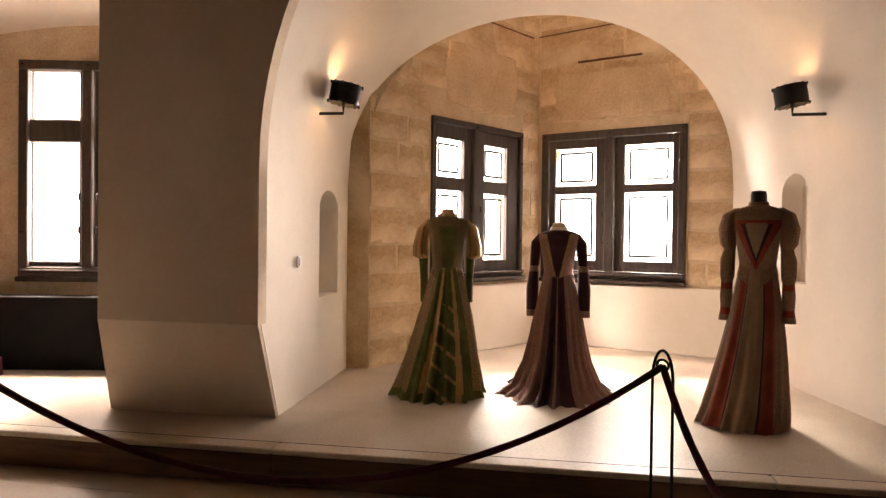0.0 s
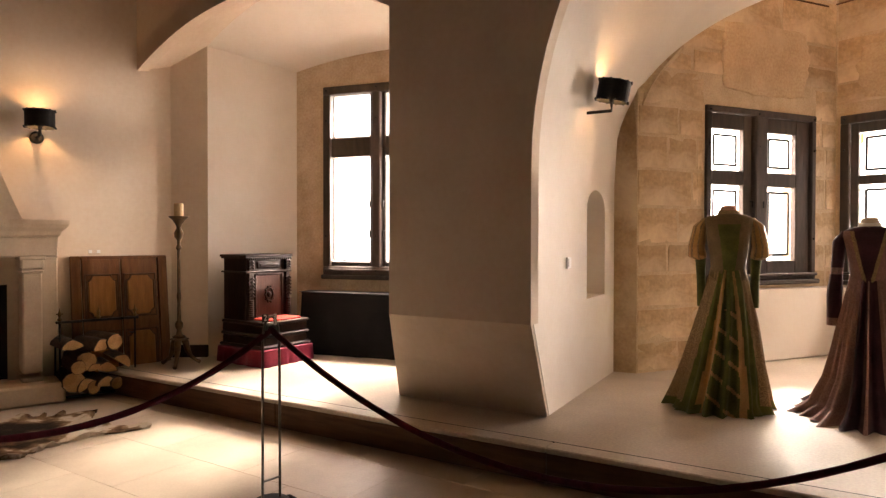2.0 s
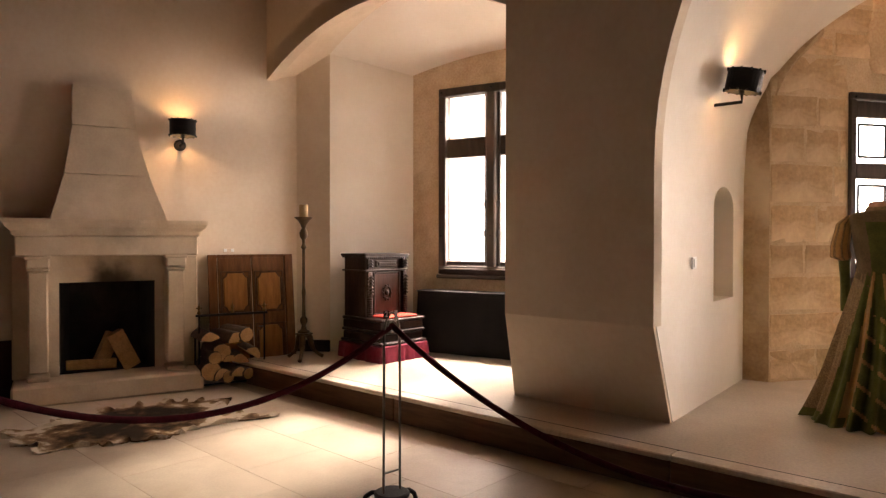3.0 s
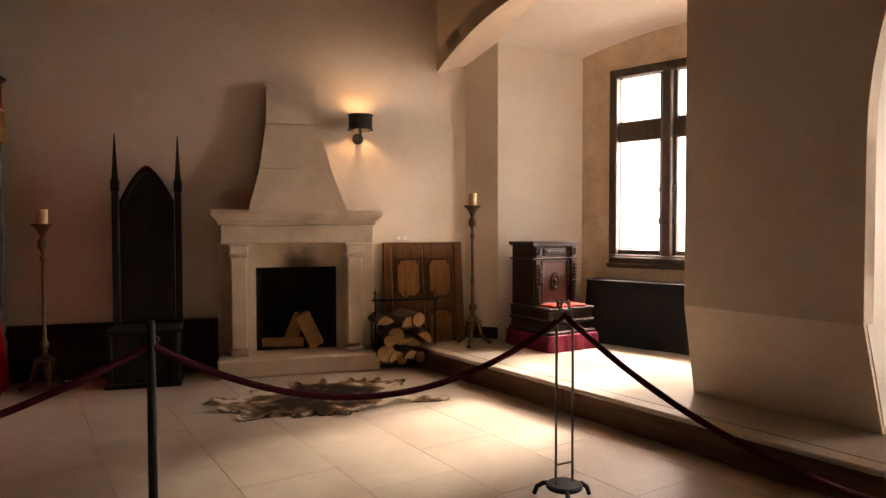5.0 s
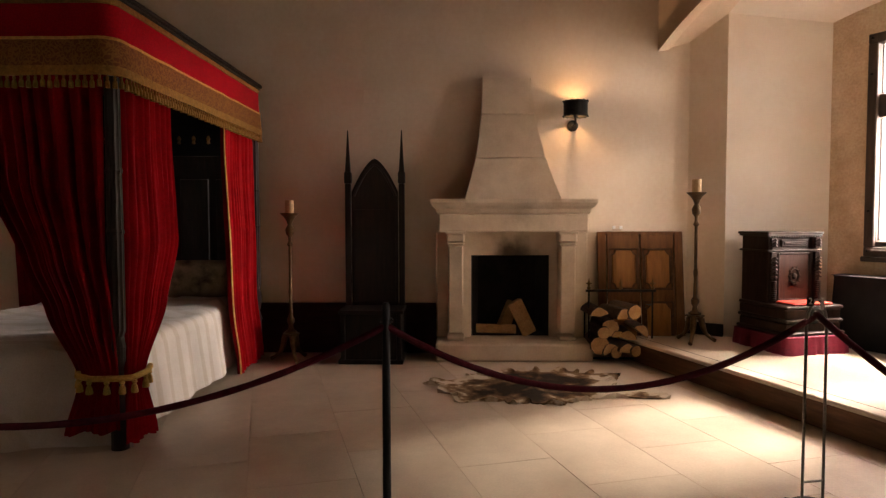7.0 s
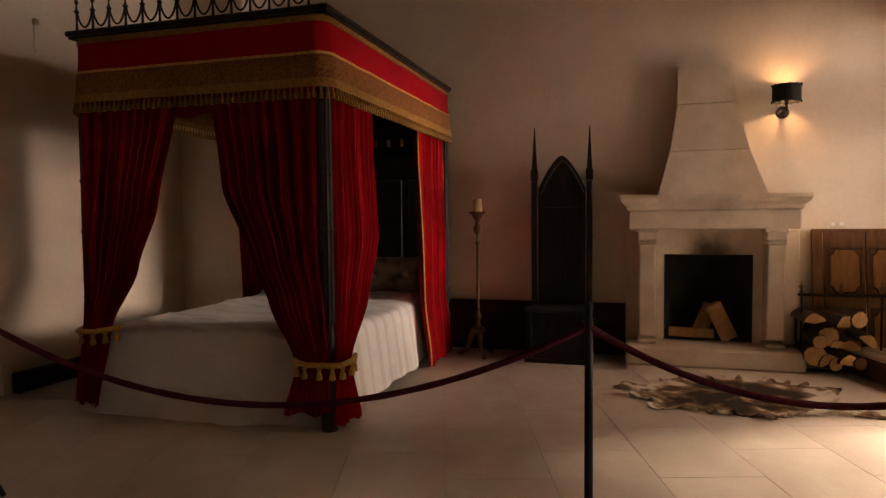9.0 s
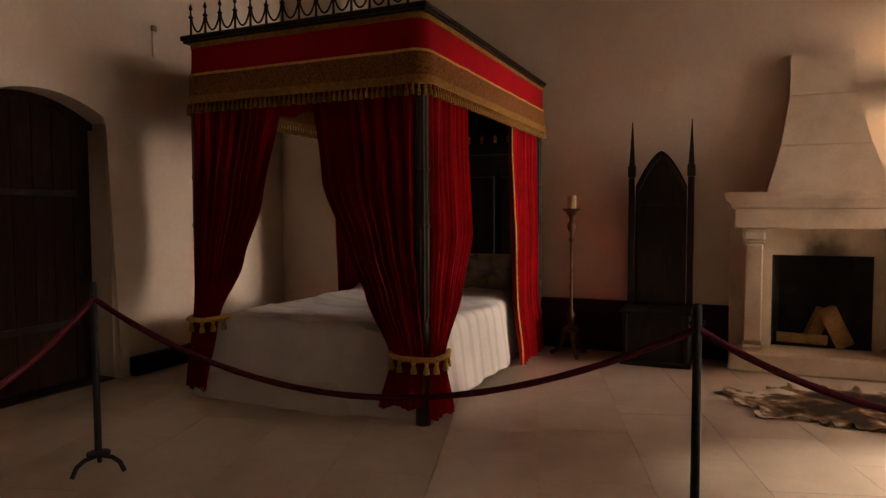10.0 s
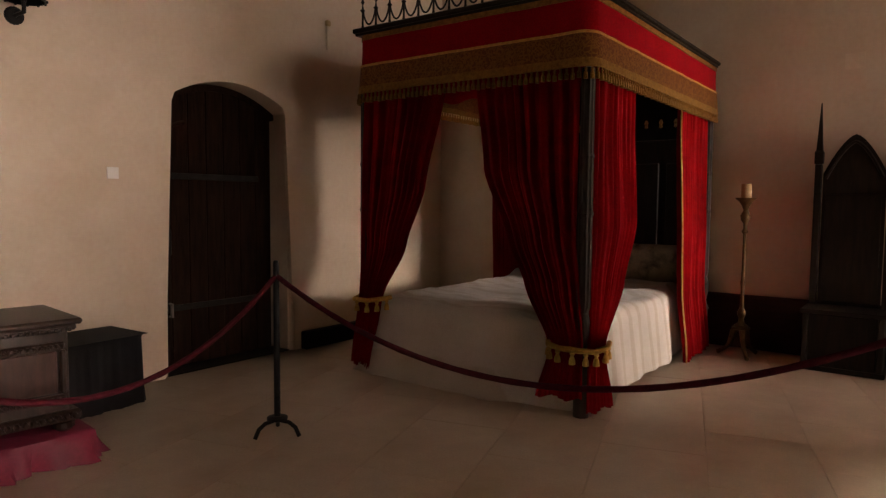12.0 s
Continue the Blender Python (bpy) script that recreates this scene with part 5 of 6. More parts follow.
M_SPREAD = spread_material()
part("mattress", boxes(((-0.02, 0, 0.44), (2.5, 1.66, 0.22), 0.05)), M_LINEN, bed)
b = bmesh.new()
ex, ey, tz = 1.30, 0.885, 0.585
prof = [(-1, 0.055), (-1, 0.20), (-1, 0.36), (-1, 0.50), (-0.985, 0.56), (-0.95, 0.585)] + [(-0.9 + 1.8 * i / 22, 0.59) for i in range(23)] + [(0.95, 0.585), (0.985, 0.56), (1, 0.50), (1, 0.36), (1, 0.20), (1, 0.055)]
xs_ = [-1.24 + 2.44 * i / 60 for i in range(61)]
grid = []
for i, x_ in enumerate(xs_):
    row = []
    for u, z_ in prof:
        side = abs(u) > 0.93
        yy = u * ey + (math.copysign((0.065 if x_ > -0.4 else 0.02) * (0.59 - z_) / 0.5 + 0.010 * math.sin(x_ * 19) * (0.59 - z_) / 0.5, u) if side else 0)
        zz = z_ + (0.024 * noise.noise((x_ * 2.2, u * 2.5, 0)) + 0.026 * noise.noise((x_ * 5 + u * 4, u * 3, 5)) + 0.010 * noise.noise((x_ * 12 + u * 9, u * 5, 8)) + 0.022 * max(0, noise.noise((x_ * 1.1 + 3, u * 1.3, 2))) + 0.05 * math.exp(-((x_ + 0.85) / 0.3) ** 2) if not side else 0.008 * math.sin(x_ * 7) * (z_ < 0.1))
        row.append(Vector((x_, yy, zz)))
    grid.append(row)
for k, (dx, zf) in enumerate(((0.05, 0.995), (0.085, 0.965), (0.10, 0.86), (0.12, 0.6), (0.15, 0.35), (0.21, 0.0))):
    row = []
    for u, z_ in prof:
        yy = grid[len(xs_) - 1][len(row)].y * (1 + 0.008 * k)
        zt = grid[len(xs_) - 1][len(row)].z
        low_ = 0.010 + 0.006 * max(0, -yy) + 0.004 * math.sin(yy * 17)
        zz = low_ + (zt - low_) * zf if zt > low_ else zt
        free = min(1.0, max(0.0, (0.62 - yy) / 0.35))
        row.append(Vector((1.20 + min(dx, 0.095) + max(0.0, dx - 0.095) * free + 0.008 * math.sin(yy * 14 + k) * k / 5, yy, zz)))
    grid.append(row)
thick(b, grid, lambda p: Vector((0, 0, -0.006)))
part("bedspread", b, M_SPREAD, bed, "rumpled cream bedspread with woven stripes", smooth=True)

pl = thing("pillow", pose(-6.18, -2.52, 0.60, 0, -62, 8), "cream pillow with dark floral print against the headboard", "pillow")
M_FLORAL = surface("floral_print_linen", (0.28, 0.22, 0.16), (0.38, 0.30, 0.22), 12, 90, 0.85, 0.2, c3=(0.07, 0.05, 0.04), spot=0.56)
b = bmesh.new()
g = []
for i in range(15):
    row = []
    for j in range(15):
        u, v = -1 + 2 * i / 14, -1 + 2 * j / 14
        row.append(Vector((0.21 + 0.21 * u, 0.29 * v, 0.01 + 0.085 * ((1 - u ** 4) * (1 - v ** 4)) ** 0.6)))
    g.append(row)
thick(b, g, lambda p: Vector((0, 0, -2 * (p.z - 0.005) if p.z > 0.012 else -0.006)))
part("cover", b, M_FLORAL, pl, smooth=True)


# ---------------------------------------------------------------- gowns
M_GREEN = surface("moss_green_velvet", (0.062, 0.072, 0.014), (0.125, 0.135, 0.032), 6, 90, 0.7, 0.25, sheen=0.06, spec=0.15)
M_GOLDSILK = surface("old_gold_silk", (0.34, 0.17, 0.045), (0.50, 0.29, 0.095), 6, 90, 0.45, 0.2)
M_OLIVEBRO = brocade("olive_brown_brocade", (0.20, 0.13, 0.065), (0.36, 0.25, 0.13), 56)
M_OLIVE = surface("olive_taupe_silk", (0.13, 0.09, 0.045), (0.20, 0.14, 0.075), 8, 90, 0.75, 0.25, spec=0.2)
M_PURPLE = surface("dark_plum_velvet", (0.028, 0.008, 0.013), (0.062, 0.018, 0.027), 6, 90, 0.65, 0.25, sheen=0.06, spec=0.2)
M_MAUVE = brocade("faded_mauve_brocade", (0.21, 0.105, 0.09), (0.31, 0.18, 0.15), 60)
M_RUST = surface("rust_red_velvet", (0.20, 0.036, 0.018), (0.32, 0.07, 0.034), 6, 90, 0.7, 0.25, sheen=0.06, spec=0.15)
M_TAUPE = surface("taupe_linen_panel", (0.27, 0.165, 0.10), (0.38, 0.245, 0.15), 7, 110, 0.75, 0.2)
M_BROWNBRO = brocade("brown_figured_brocade", (0.22, 0.12, 0.08), (0.35, 0.22, 0.14), 60)
M_FLESH = surface("pinkish_linen_dummy", (0.42, 0.22, 0.13), (0.50, 0.27, 0.17), 6, 90, 0.7, 0.1)
M_PALEDUMMY = surface("cream_linen_dummy", (0.55, 0.42, 0.30), (0.62, 0.48, 0.36), 6, 90, 0.7, 0.1)
M_BLACKDUMMY = surface("black_jersey_dummy", (0.012, 0.011, 0.011), (0.022, 0.02, 0.02), 6, 90, 0.7, 0.1)


def ringed(bm, rings, pick, cap_top=False):
    rows_ = [[bm.verts.new(p) for p in r] for r in rings]
    n = len(rows_[0])
    for k, (a, b) in enumerate(zip(rows_, rows_[1:])):
        for i in range(n):
            j = (i + 1) % n
            f = bm.faces.new((a[i], a[j], b[j], b[i]))
            f.material_index = pick(f.calc_center_median(), (i + 0.5) / n, k)
    if cap_top:
        bm.faces.new(rows_[0]).material_index = pick(rows_[0][0].co, 0, 0)
    return bm


def interp(rows, z):
    for a, b in zip(rows, rows[1:]):
        if a[0] >= z >= b[0]:
            u = (a[0] - z) / (a[0] - b[0])
            return [p + (q - p) * u for p, q in zip(a[1:], b[1:])]
    return list(rows[-1][1:])


def gown(m, label, mats, skirt, bodice, skirt_pick, bodice_pick, sleeves, folds, amp, neck, dummy, dummy_label, lean=(0.0, 0.0), train=0.0):
    """A gown, front towards -y. skirt and bodice: rows of height, half width, half depth, from the top."""
    t = thing("gown", m, label, "gown", "gowns on dress forms")
    n = 216
    b = bmesh.new()
    rings = []
    z0, z1 = skirt[0][0], skirt[-1][0]
    for k in range(97):
        z_ = z0 + (z1 - z0) * k / 96
        hw, hd = interp(skirt, z_)
        u = k / 96
        ring_ = []
        for i in range(n):
            a = 2 * math.pi * (i + 0.5) / n
            f = 1 + amp * u ** 0.5 * (math.sin(folds * a + 1.6 * math.sin(3 * a) + 0.8 * math.sin(5 * a + 1)) * 0.7 + 0.5 * math.sin(int(folds * 1.7) * a + 1 + u)) + (0.09 * noise.noise((math.sin(a) * 7, math.cos(a) * 7, z_ * 7)) * (u - 0.8) / 0.2 if u > 0.8 else 0) + 0.02 * noise.noise((math.sin(a) * 3, math.cos(a) * 3, z_ * 2.5))
            hem = 0.012 * math.sin(folds * a) * (1 if k == 96 else 0)
            sw = train * max(0, u - 0.55) / 0.45
            px, py = math.sin(a) * hw * f * (1 + sw), -math.cos(a) * hd * f * (1 + sw)
            ring_.append(Vector((px + lean[0] * u * u, py + lean[1] * u * u, max(0.004, z_ + hem))))
        rings.append(ring_)
    sk = part("skirt", ringed(b, rings, skirt_pick), mats, t, smooth=True)
    b = bmesh.new()
    rings = []
    z0, z1 = bodice[0][0], bodice[-1][0]
    for k in range(53):
        z_ = z0 + (z1 - z0) * k / 52
        hw, hd = interp(bodice, z_)
        tip = 0.0
        ring_ = []
        for i in range(n):
            a = 2 * math.pi * (i + 0.5) / n
            s_, c_ = math.sin(a), -math.cos(a)
            px = hw * math.copysign(abs(s_) ** 0.8, s_)
            py = hd * math.copysign(abs(c_) ** 0.9, c_)
            drop = 0.10 * max(0, 1 - abs(px) / 0.12) * (1 if py < 0 else 0) * (k / 52) ** 3
            bust = -0.035 * math.exp(-((z_ - (z0 - 0.22)) / 0.09) ** 2) * (1 if py < 0 else 0) * (1 - (px / max(hw, 0.01)) ** 2)
            cr = 1 + 0.022 * noise.noise((px * 14, py * 14, z_ * 11)) + 0.012 * noise.noise((px * 40, py * 40, z_ * 9))
            ring_.append(Vector((px * cr, py * cr * (1.03 if k == 52 else 1) + bust - (0.006 if k > 44 else 0), z_ - drop)))
        rings.append(ring_)
    part("bodice", ringed(b, rings, bodice_pick, cap_top=True), mats, t, smooth=True)
    for sgn in (-1, 1):
        for pts, radii, mi, nm, seg_pick in sleeves:
            b = bmesh.new()
            pp = [Vector((sgn * x_, y_, z_)) for x_, y_, z_ in pts]
            P, Rr = [], []
            for i in range(len(pp) - 1):
                for s in range(4):
                    u = s / 4
                    P.append(lerp(pp[i], pp[i + 1], u))
                    uu = u * u * (3 - 2 * u)
                    Rr.append(radii[i] * (1 - uu) + radii[i + 1] * uu)
            P.append(pp[-1])
            Rr.append(radii[-1])
            seg = 24
            rings = []
            for p, q in zip(P, Rr):
                rings.append([p + Vector((q * math.cos(2 * math.pi * k / seg) * (1 + 0.05 * math.cos(8 * 2 * math.pi * k / seg)), q * 0.9 * math.sin(2 * math.pi * k / seg) * (1 + 0.05 * math.cos(8 * 2 * math.pi * k / seg)), 0)) for k in range(seg)])
            ringed(b, rings, lambda c, w_, k, mi=mi, sp=seg_pick: sp(w_, k) if sp else mi, cap_top=True)
            b.faces.new(b.verts[-seg:]).material_index = mi if seg_pick is None else seg_pick(0, 99)
            part(nm, b, mats, t, smooth=True)
    zt = bodice[0][0]
    b = bmesh.new()
    ns = 20
    ringed(b, [[Vector((r_ * math.cos(2 * math.pi * i / ns), r_ * 0.9 * math.sin(2 * math.pi * i / ns) + 0.005, z_)) for i in range(ns)] for r_, z_ in ((0.058, zt + 0.026), (0.066, zt + 0.022), (0.070, zt + 0.002), (0.082, zt - 0.010))], lambda c, w_, k: neck[1])
    part("collar", b, mats, t, smooth=True)
    d = bmesh.new()
    lathe(d, [(0.12, 0.0), (0.12, 0.015), (0.02, 0.03), (0.02, 0.9), (0.07, 0.95), (0.08, zt - 0.30), (0.055, zt - 0.08), (0.055, zt - 0.01), (0.054, neck[0] - 0.025), (0.048, neck[0] - 0.006), (0.02, neck[0])], 20)
    df = part("dress_form", d, dummy, smooth=True)
    tagged(df, dummy_label, "mannequin", "dress forms")
    df.matrix_world = m
    return t


def facing(x_, y_, turn=0.0):
    """Stands on the dais with its front towards the room."""
    return pose(x_, y_, DAIS, 0, 0, math.degrees(math.atan2(-y_, -x_ - 0.1)) + 90 + turn)


def ang(w_):
    a = w_ * 360
    return a if a <= 180 else a - 360


# moss green gown
G = [M_GREEN, M_GOLDSILK, M_OLIVEBRO, M_OLIVE]


def green_skirt(c, w_, k):
    """Split front with slanting stripes, gold bands that part from the waist, brocade sides, green hem."""
    a, x_ = abs(ang(w_)), abs(c.x + 0.06 * (1 - c.z) ** 2)
    low = 1.0 - min(c.z, 1.0)
    if a > 110:
        return 0
    if c.z < 0.06 and a > 26:
        return 0
    if x_ < 0.012 + 0.105 * low:
        return 1 if low > 0.3 and x_ > 0.010 and (c.z * 6.0 + c.x * 5.0) % 1.0 < 0.17 else 0
    if x_ < 0.026 + 0.145 * low:
        return 1
    if x_ < 0.050 + 0.215 * low:
        return 0
    return 2


gown(facing(-2.31, 4.42, 4), "moss green and gold brocade gown with puffed sleeves", G,
     [(1.00, 0.106, 0.10), (0.92, 0.122, 0.12), (0.6, 0.195, 0.19), (0.3, 0.252, 0.24), (0.05, 0.315, 0.30), (0.0, 0.335, 0.32)],
     [(1.345, 0.065, 0.06), (1.337, 0.11, 0.068), (1.318, 0.155, 0.075), (1.28, 0.158, 0.09), (1.20, 0.138, 0.11), (1.10, 0.127, 0.12), (0.97, 0.110, 0.10), (0.92, 0.124, 0.115)],
     green_skirt, lambda c, w_, k: (0 if c.y < 0 and abs(c.x) < 0.03 + max(0, c.z - 0.9) * 0.11 and c.z < 1.27 else 3),
     [(((0.145, 0.0, 1.318), (0.182, 0.0, 1.26), (0.205, -0.01, 1.12), (0.20, -0.01, 1.05), (0.18, 0.0, 1.025)), (0.02, 0.044, 0.052, 0.058, 0.03), 1, "puffed_sleeve", lambda w_, k: 1 if int(w_ * 16) % 2 else 2),
      (((0.178, 0.0, 1.04), (0.172, 0.01, 0.88), (0.162, 0.0, 0.70)), (0.033, 0.028, 0.034), 0, "hanging_sleeve", None)],
     13, 0.11, (1.405, 2), M_FLESH, "pinkish linen dress form without head", (-0.06, 0.0))

# plum gown with train
PU = [M_PURPLE, M_MAUVE, M_OLIVEBRO, M_LACE]
gown(facing(-1.60, 4.92, -2) @ Matrix.Diagonal((0.96, 1.0, 1.0, 1)), "plum velvet and faded mauve brocade gown with train", PU,
     [(0.96, 0.108, 0.10), (0.88, 0.125, 0.12), (0.55, 0.195, 0.19), (0.25, 0.245, 0.24), (0.08, 0.31, 0.34), (0.0, 0.40, 0.46)],
     [(1.255, 0.065, 0.06), (1.247, 0.11, 0.068), (1.228, 0.155, 0.075), (1.19, 0.162, 0.09), (1.11, 0.138, 0.11), (1.03, 0.128, 0.118), (0.92, 0.112, 0.10), (0.87, 0.128, 0.118)],
     lambda c, w_, k: (1 if 22 < abs(ang(w_)) < 95 or abs(ang(w_)) < 2 else 0), lambda c, w_, k: (0 if c.y > 0.02 or abs(c.x) < 0.012 + max(0, c.z - 0.9) * 0.24 or c.z > 1.225 else 2 if abs(c.x) < 0.034 + max(0, c.z - 0.9) * 0.25 else 1),
     [(((0.145, 0.0, 1.228), (0.176, 0.0, 1.16), (0.192, 0.0, 0.98), (0.205, -0.02, 0.80), (0.208, -0.02, 0.59)), (0.02, 0.043, 0.038, 0.046, 0.042), 0, "long_sleeve", lambda w_, k: 1 if k in (8, 15, 99) else 0)],
     15, 0.11, (1.315, 3), M_PALEDUMMY, "cream linen dress form without head", (0.0, 0.0), 0.10)

# rust and taupe gown
RU = [M_RUST, M_TAUPE, M_BROWNBRO, M_PURPLE]
gown(facing(-0.20, 4.68, -4) @ Matrix.Diagonal((0.88, 0.9, 1.015, 1)), "rust red and taupe gown with puffed brocade sleeves", RU,
     [(1.02, 0.118, 0.105), (0.94, 0.136, 0.125), (0.6, 0.20, 0.19), (0.3, 0.255, 0.24), (0.0, 0.315, 0.30)],
     [(1.39, 0.065, 0.06), (1.38, 0.11, 0.07), (1.36, 0.155, 0.08), (1.31, 0.165, 0.095), (1.20, 0.148, 0.118), (1.02, 0.122, 0.108), (0.95, 0.138, 0.125)],
     lambda c, w_, k: (1 if abs(ang(w_)) < 20 else 3 if abs(ang(w_)) < 23 else 0 if abs(ang(w_)) < 46 else 3 if abs(ang(w_)) < 49 else 2),
     lambda c, w_, k: (2 if c.z > 1.30 or c.y > 0.0 else 0 if c.z > 1.275 and abs(c.x) < 0.15 else 1 if abs(c.x) < (c.z - 1.06) * 0.36 else 3 if abs(c.x) < (c.z - 1.02) * 0.42 else 0 if abs(c.x) < (c.z - 0.98) * 0.55 else 2),
     [(((0.140, 0.0, 1.375), (0.182, 0.0, 1.335), (0.205, 0.0, 1.24), (0.202, 0.0, 1.15), (0.190, 0.0, 1.11)), (0.025, 0.056, 0.064, 0.056, 0.040), 2, "puffed_sleeve", None),
      (((0.190, 0.0, 1.115), (0.203, -0.01, 1.04), (0.203, -0.01, 0.95), (0.203, -0.02, 0.90), (0.206, -0.02, 0.82), (0.205, -0.03, 0.74), (0.205, -0.03, 0.66)), (0.040, 0.050, 0.048, 0.038, 0.042, 0.038, 0.050), 2, "lower_sleeve", lambda w_, k: 0 if k in (12, 13, 20, 21) else 2)],
     11, 0.07, (1.485, 2), M_BLACKDUMMY, "black jersey dress form without head", (-0.09, 0.0))

# ---------------------------------------------------------------- carved prayer chair on its draped plinth
pm = pose(-6.03, 2.77, DAIS, 0, 0, 15)
pc = thing("draped_plinth", pm, "low plinth draped in wine red satin", "plinth")
b = bmesh.new()
g = []
for z_, o in ((0.002, 0.009), (0.05, 0.007), (0.11, 0.003), (0.148, 0.0), (0.156, -0.02)):
    ring_ = []
    for i in range(96):
        a = 2 * math.pi * (i + 0.5) / 96
        c_, s_ = math.cos(a), math.sin(a)
        q = min(1 / max(abs(c_), 1e-6), 1 / max(abs(s_), 1e-6))
        w_ = o * (1.4 + math.sin(i * 0.9) + 0.7 * math.sin(i * 2.3)) if o > 0 else o
        ring_.append(Vector((c_ * q * (0.335 + w_) - 0.04, s_ * q * (0.315 + w_), z_)))
    g.append(ring_)
rr = loft(b, g, closed=True)
b.faces.new(rr[-1])
part("drape", b, M_WINE, pc, smooth=True)
pr = thing("prayer_chair", pm @ Matrix.Translation((0, 0, 0.157)), "dark carved walnut seat with a tall panelled back", "chair")
part("seat_base", boxes(((-0.05, 0, 0.05), (0.58, 0.55, 0.10), 0.01), ((-0.045, 0, 0.12), (0.61, 0.58, 0.03), 0.012), ((-0.05, 0, 0.175), (0.58, 0.55, 0.08), 0.008)), M_CARVED, pr)
part("seat", boxes(((-0.04, 0, 0.232), (0.60, 0.57, 0.028), 0.008)), M_CARVED, pr)
part("base_moulding", boxes(((-0.04, 0, 0.015), (0.63, 0.60, 0.03), 0.012)), M_CARVED, pr)
part("back_body", boxes(((-0.17, 0, 0.54), (0.33, 0.52, 0.585), 0.006)), M_CARVED, pr)
part("cornice", boxes(((-0.165, 0, 0.853), (0.39, 0.58, 0.022), 0.006), ((-0.165, 0, 0.835), (0.37, 0.565, 0.02), 0.006), ((-0.165, 0, 0.70), (0.37, 0.56, 0.016), 0.005)), M_CARVED, pr)
dt_ = bmesh.new()
for k in range(22):
    box(dt_, (0.024, -0.265 + 0.0252 * k, 0.822), (0.014, 0.014, 0.014), 0.002)
part("dentils", dt_, M_CARVED, pr)
part("door_panel", boxes(((0.0, 0, 0.47), (0.02, 0.30, 0.40), 0.004)), M_REDWOOD, pr, "reddish walnut panel")
part("panel_frame", boxes(((0.008, -0.16, 0.47), (0.02, 0.022, 0.42), 0.005), ((0.008, 0.16, 0.47), (0.02, 0.022, 0.42), 0.005), ((0.008, 0, 0.675), (0.02, 0.30, 0.02), 0.005), ((0.008, 0, 0.268), (0.02, 0.30, 0.024), 0.005)), M_CARVED, pr)
part("frieze_panel", boxes(((0.003, 0, 0.765), (0.02, 0.28, 0.065), 0.008), ((0.012, 0, 0.765), (0.015, 0.23, 0.03), 0.006)), M_CARVED, pr)
b = bmesh.new()
tube(b, [(0.014, 0.045 * math.cos(2 * math.pi * i / 20), 0.48 + 0.062 * math.sin(2 * math.pi * i / 20)) for i in range(21)], 0.011, 6)
lathe(b, [(0.028, 0), (0.022, 0.014), (0.006, 0.022)], 10, m=Matrix.Translation((0.010, 0, 0.48)) @ Matrix.Rotation(radians(90), 4, "Y"))
for i in range(10):
    a = 2 * math.pi * i / 10
    lathe(b, [(0.010, 0), (0.007, 0.012), (0.002, 0.016)], 6, m=Matrix.Translation((0.010, 0.056 * math.cos(a), 0.48 + 0.076 * math.sin(a))) @ Matrix.Rotation(radians(90), 4, "Y"))
part("rosette", b, M_CARVED, pr, "carved oval rosette")
for sgn in (-1, 1):
    b = bmesh.new()
    yy = sgn * 0.225
    box(b, (0.012, yy, 0.47), (0.03, 0.05, 0.44), 0.004)
    for k in range(9):
        lathe(b, [(0.026, -0.008), (0.030, 0), (0.026, 0.008)], 10, at=(0.026, yy, 0.285 + 0.018 * k))
    for k in range(6):
        tube(b, [(0.032, yy - 0.03, 0.47 + 0.032 * k), (0.046, yy, 0.485 + 0.032 * k), (0.032, yy + 0.03, 0.47 + 0.032 * k)], 0.010, 5)
    part("carved_pilaster", b, M_CARVED, pr, smooth=False)
    b = bmesh.new()
    box(b, (0.012, yy, 0.765), (0.03, 0.05, 0.10), 0.004)
    for k in range(3):
        tube(b, [(0.032, yy - 0.026, 0.735 + 0.026 * k), (0.044, yy, 0.75 + 0.026 * k), (0.032, yy + 0.026, 0.735 + 0.026 * k)], 0.009, 5)
    part("carved_bracket", b, M_CARVED, pr)
M_CUSHION = surface("bright_red_felt", (0.50, 0.030, 0.014), (0.60, 0.045, 0.02), 8, 120, 0.85, 0.2, sheen=0.06)
cu = part("seat_cushion", boxes(((0, 0, 0.011), (0.22, 0.40, 0.022), 0.009)), M_CUSHION)
tagged(cu, "thin bright red felt seat pad", "cushion")
cu.matrix_world = pm @ Matrix.Translation((0.12, 0.01, 0.157 + 0.246))


# ---------------------------------------------------------------- black draped boxes
def draped_box(m, sx, sy, h, label):
    t = thing("draped_box", m, label, "covered box")
    b = bmesh.new()
    g = []
    for z_, o in ((0.004, 0.012), (h * 0.3, 0.008), (h * 0.7, 0.003), (h - 0.02, 0.0), (h - 0.004, -0.008), (h, -0.03)):
        ring_ = []
        for i in range(120):
            a = 2 * math.pi * (i + 0.5) / 120
            c_, s_ = math.cos(a), math.sin(a)
            q = min(1 / max(abs(c_), 1e-6), 1 / max(abs(s_), 1e-6))
            w_ = o * (1 + math.sin(i * 0.7) + 0.6 * math.sin(i * 1.9)) if o > 0 else o
            ring_.append(Vector((c_ * q * sx / 2 + math.copysign(min(abs(c_) * q, 1) * w_, c_), s_ * q * sy / 2 + math.copysign(min(abs(s_) * q, 1) * w_, s_), z_)))
        g.append(ring_)
    rr_ = loft(b, g, closed=True)
    b.faces.new(rr_[-1])
    part("cloth", b, M_BLACKCLOTH, t, smooth=True)
    return t


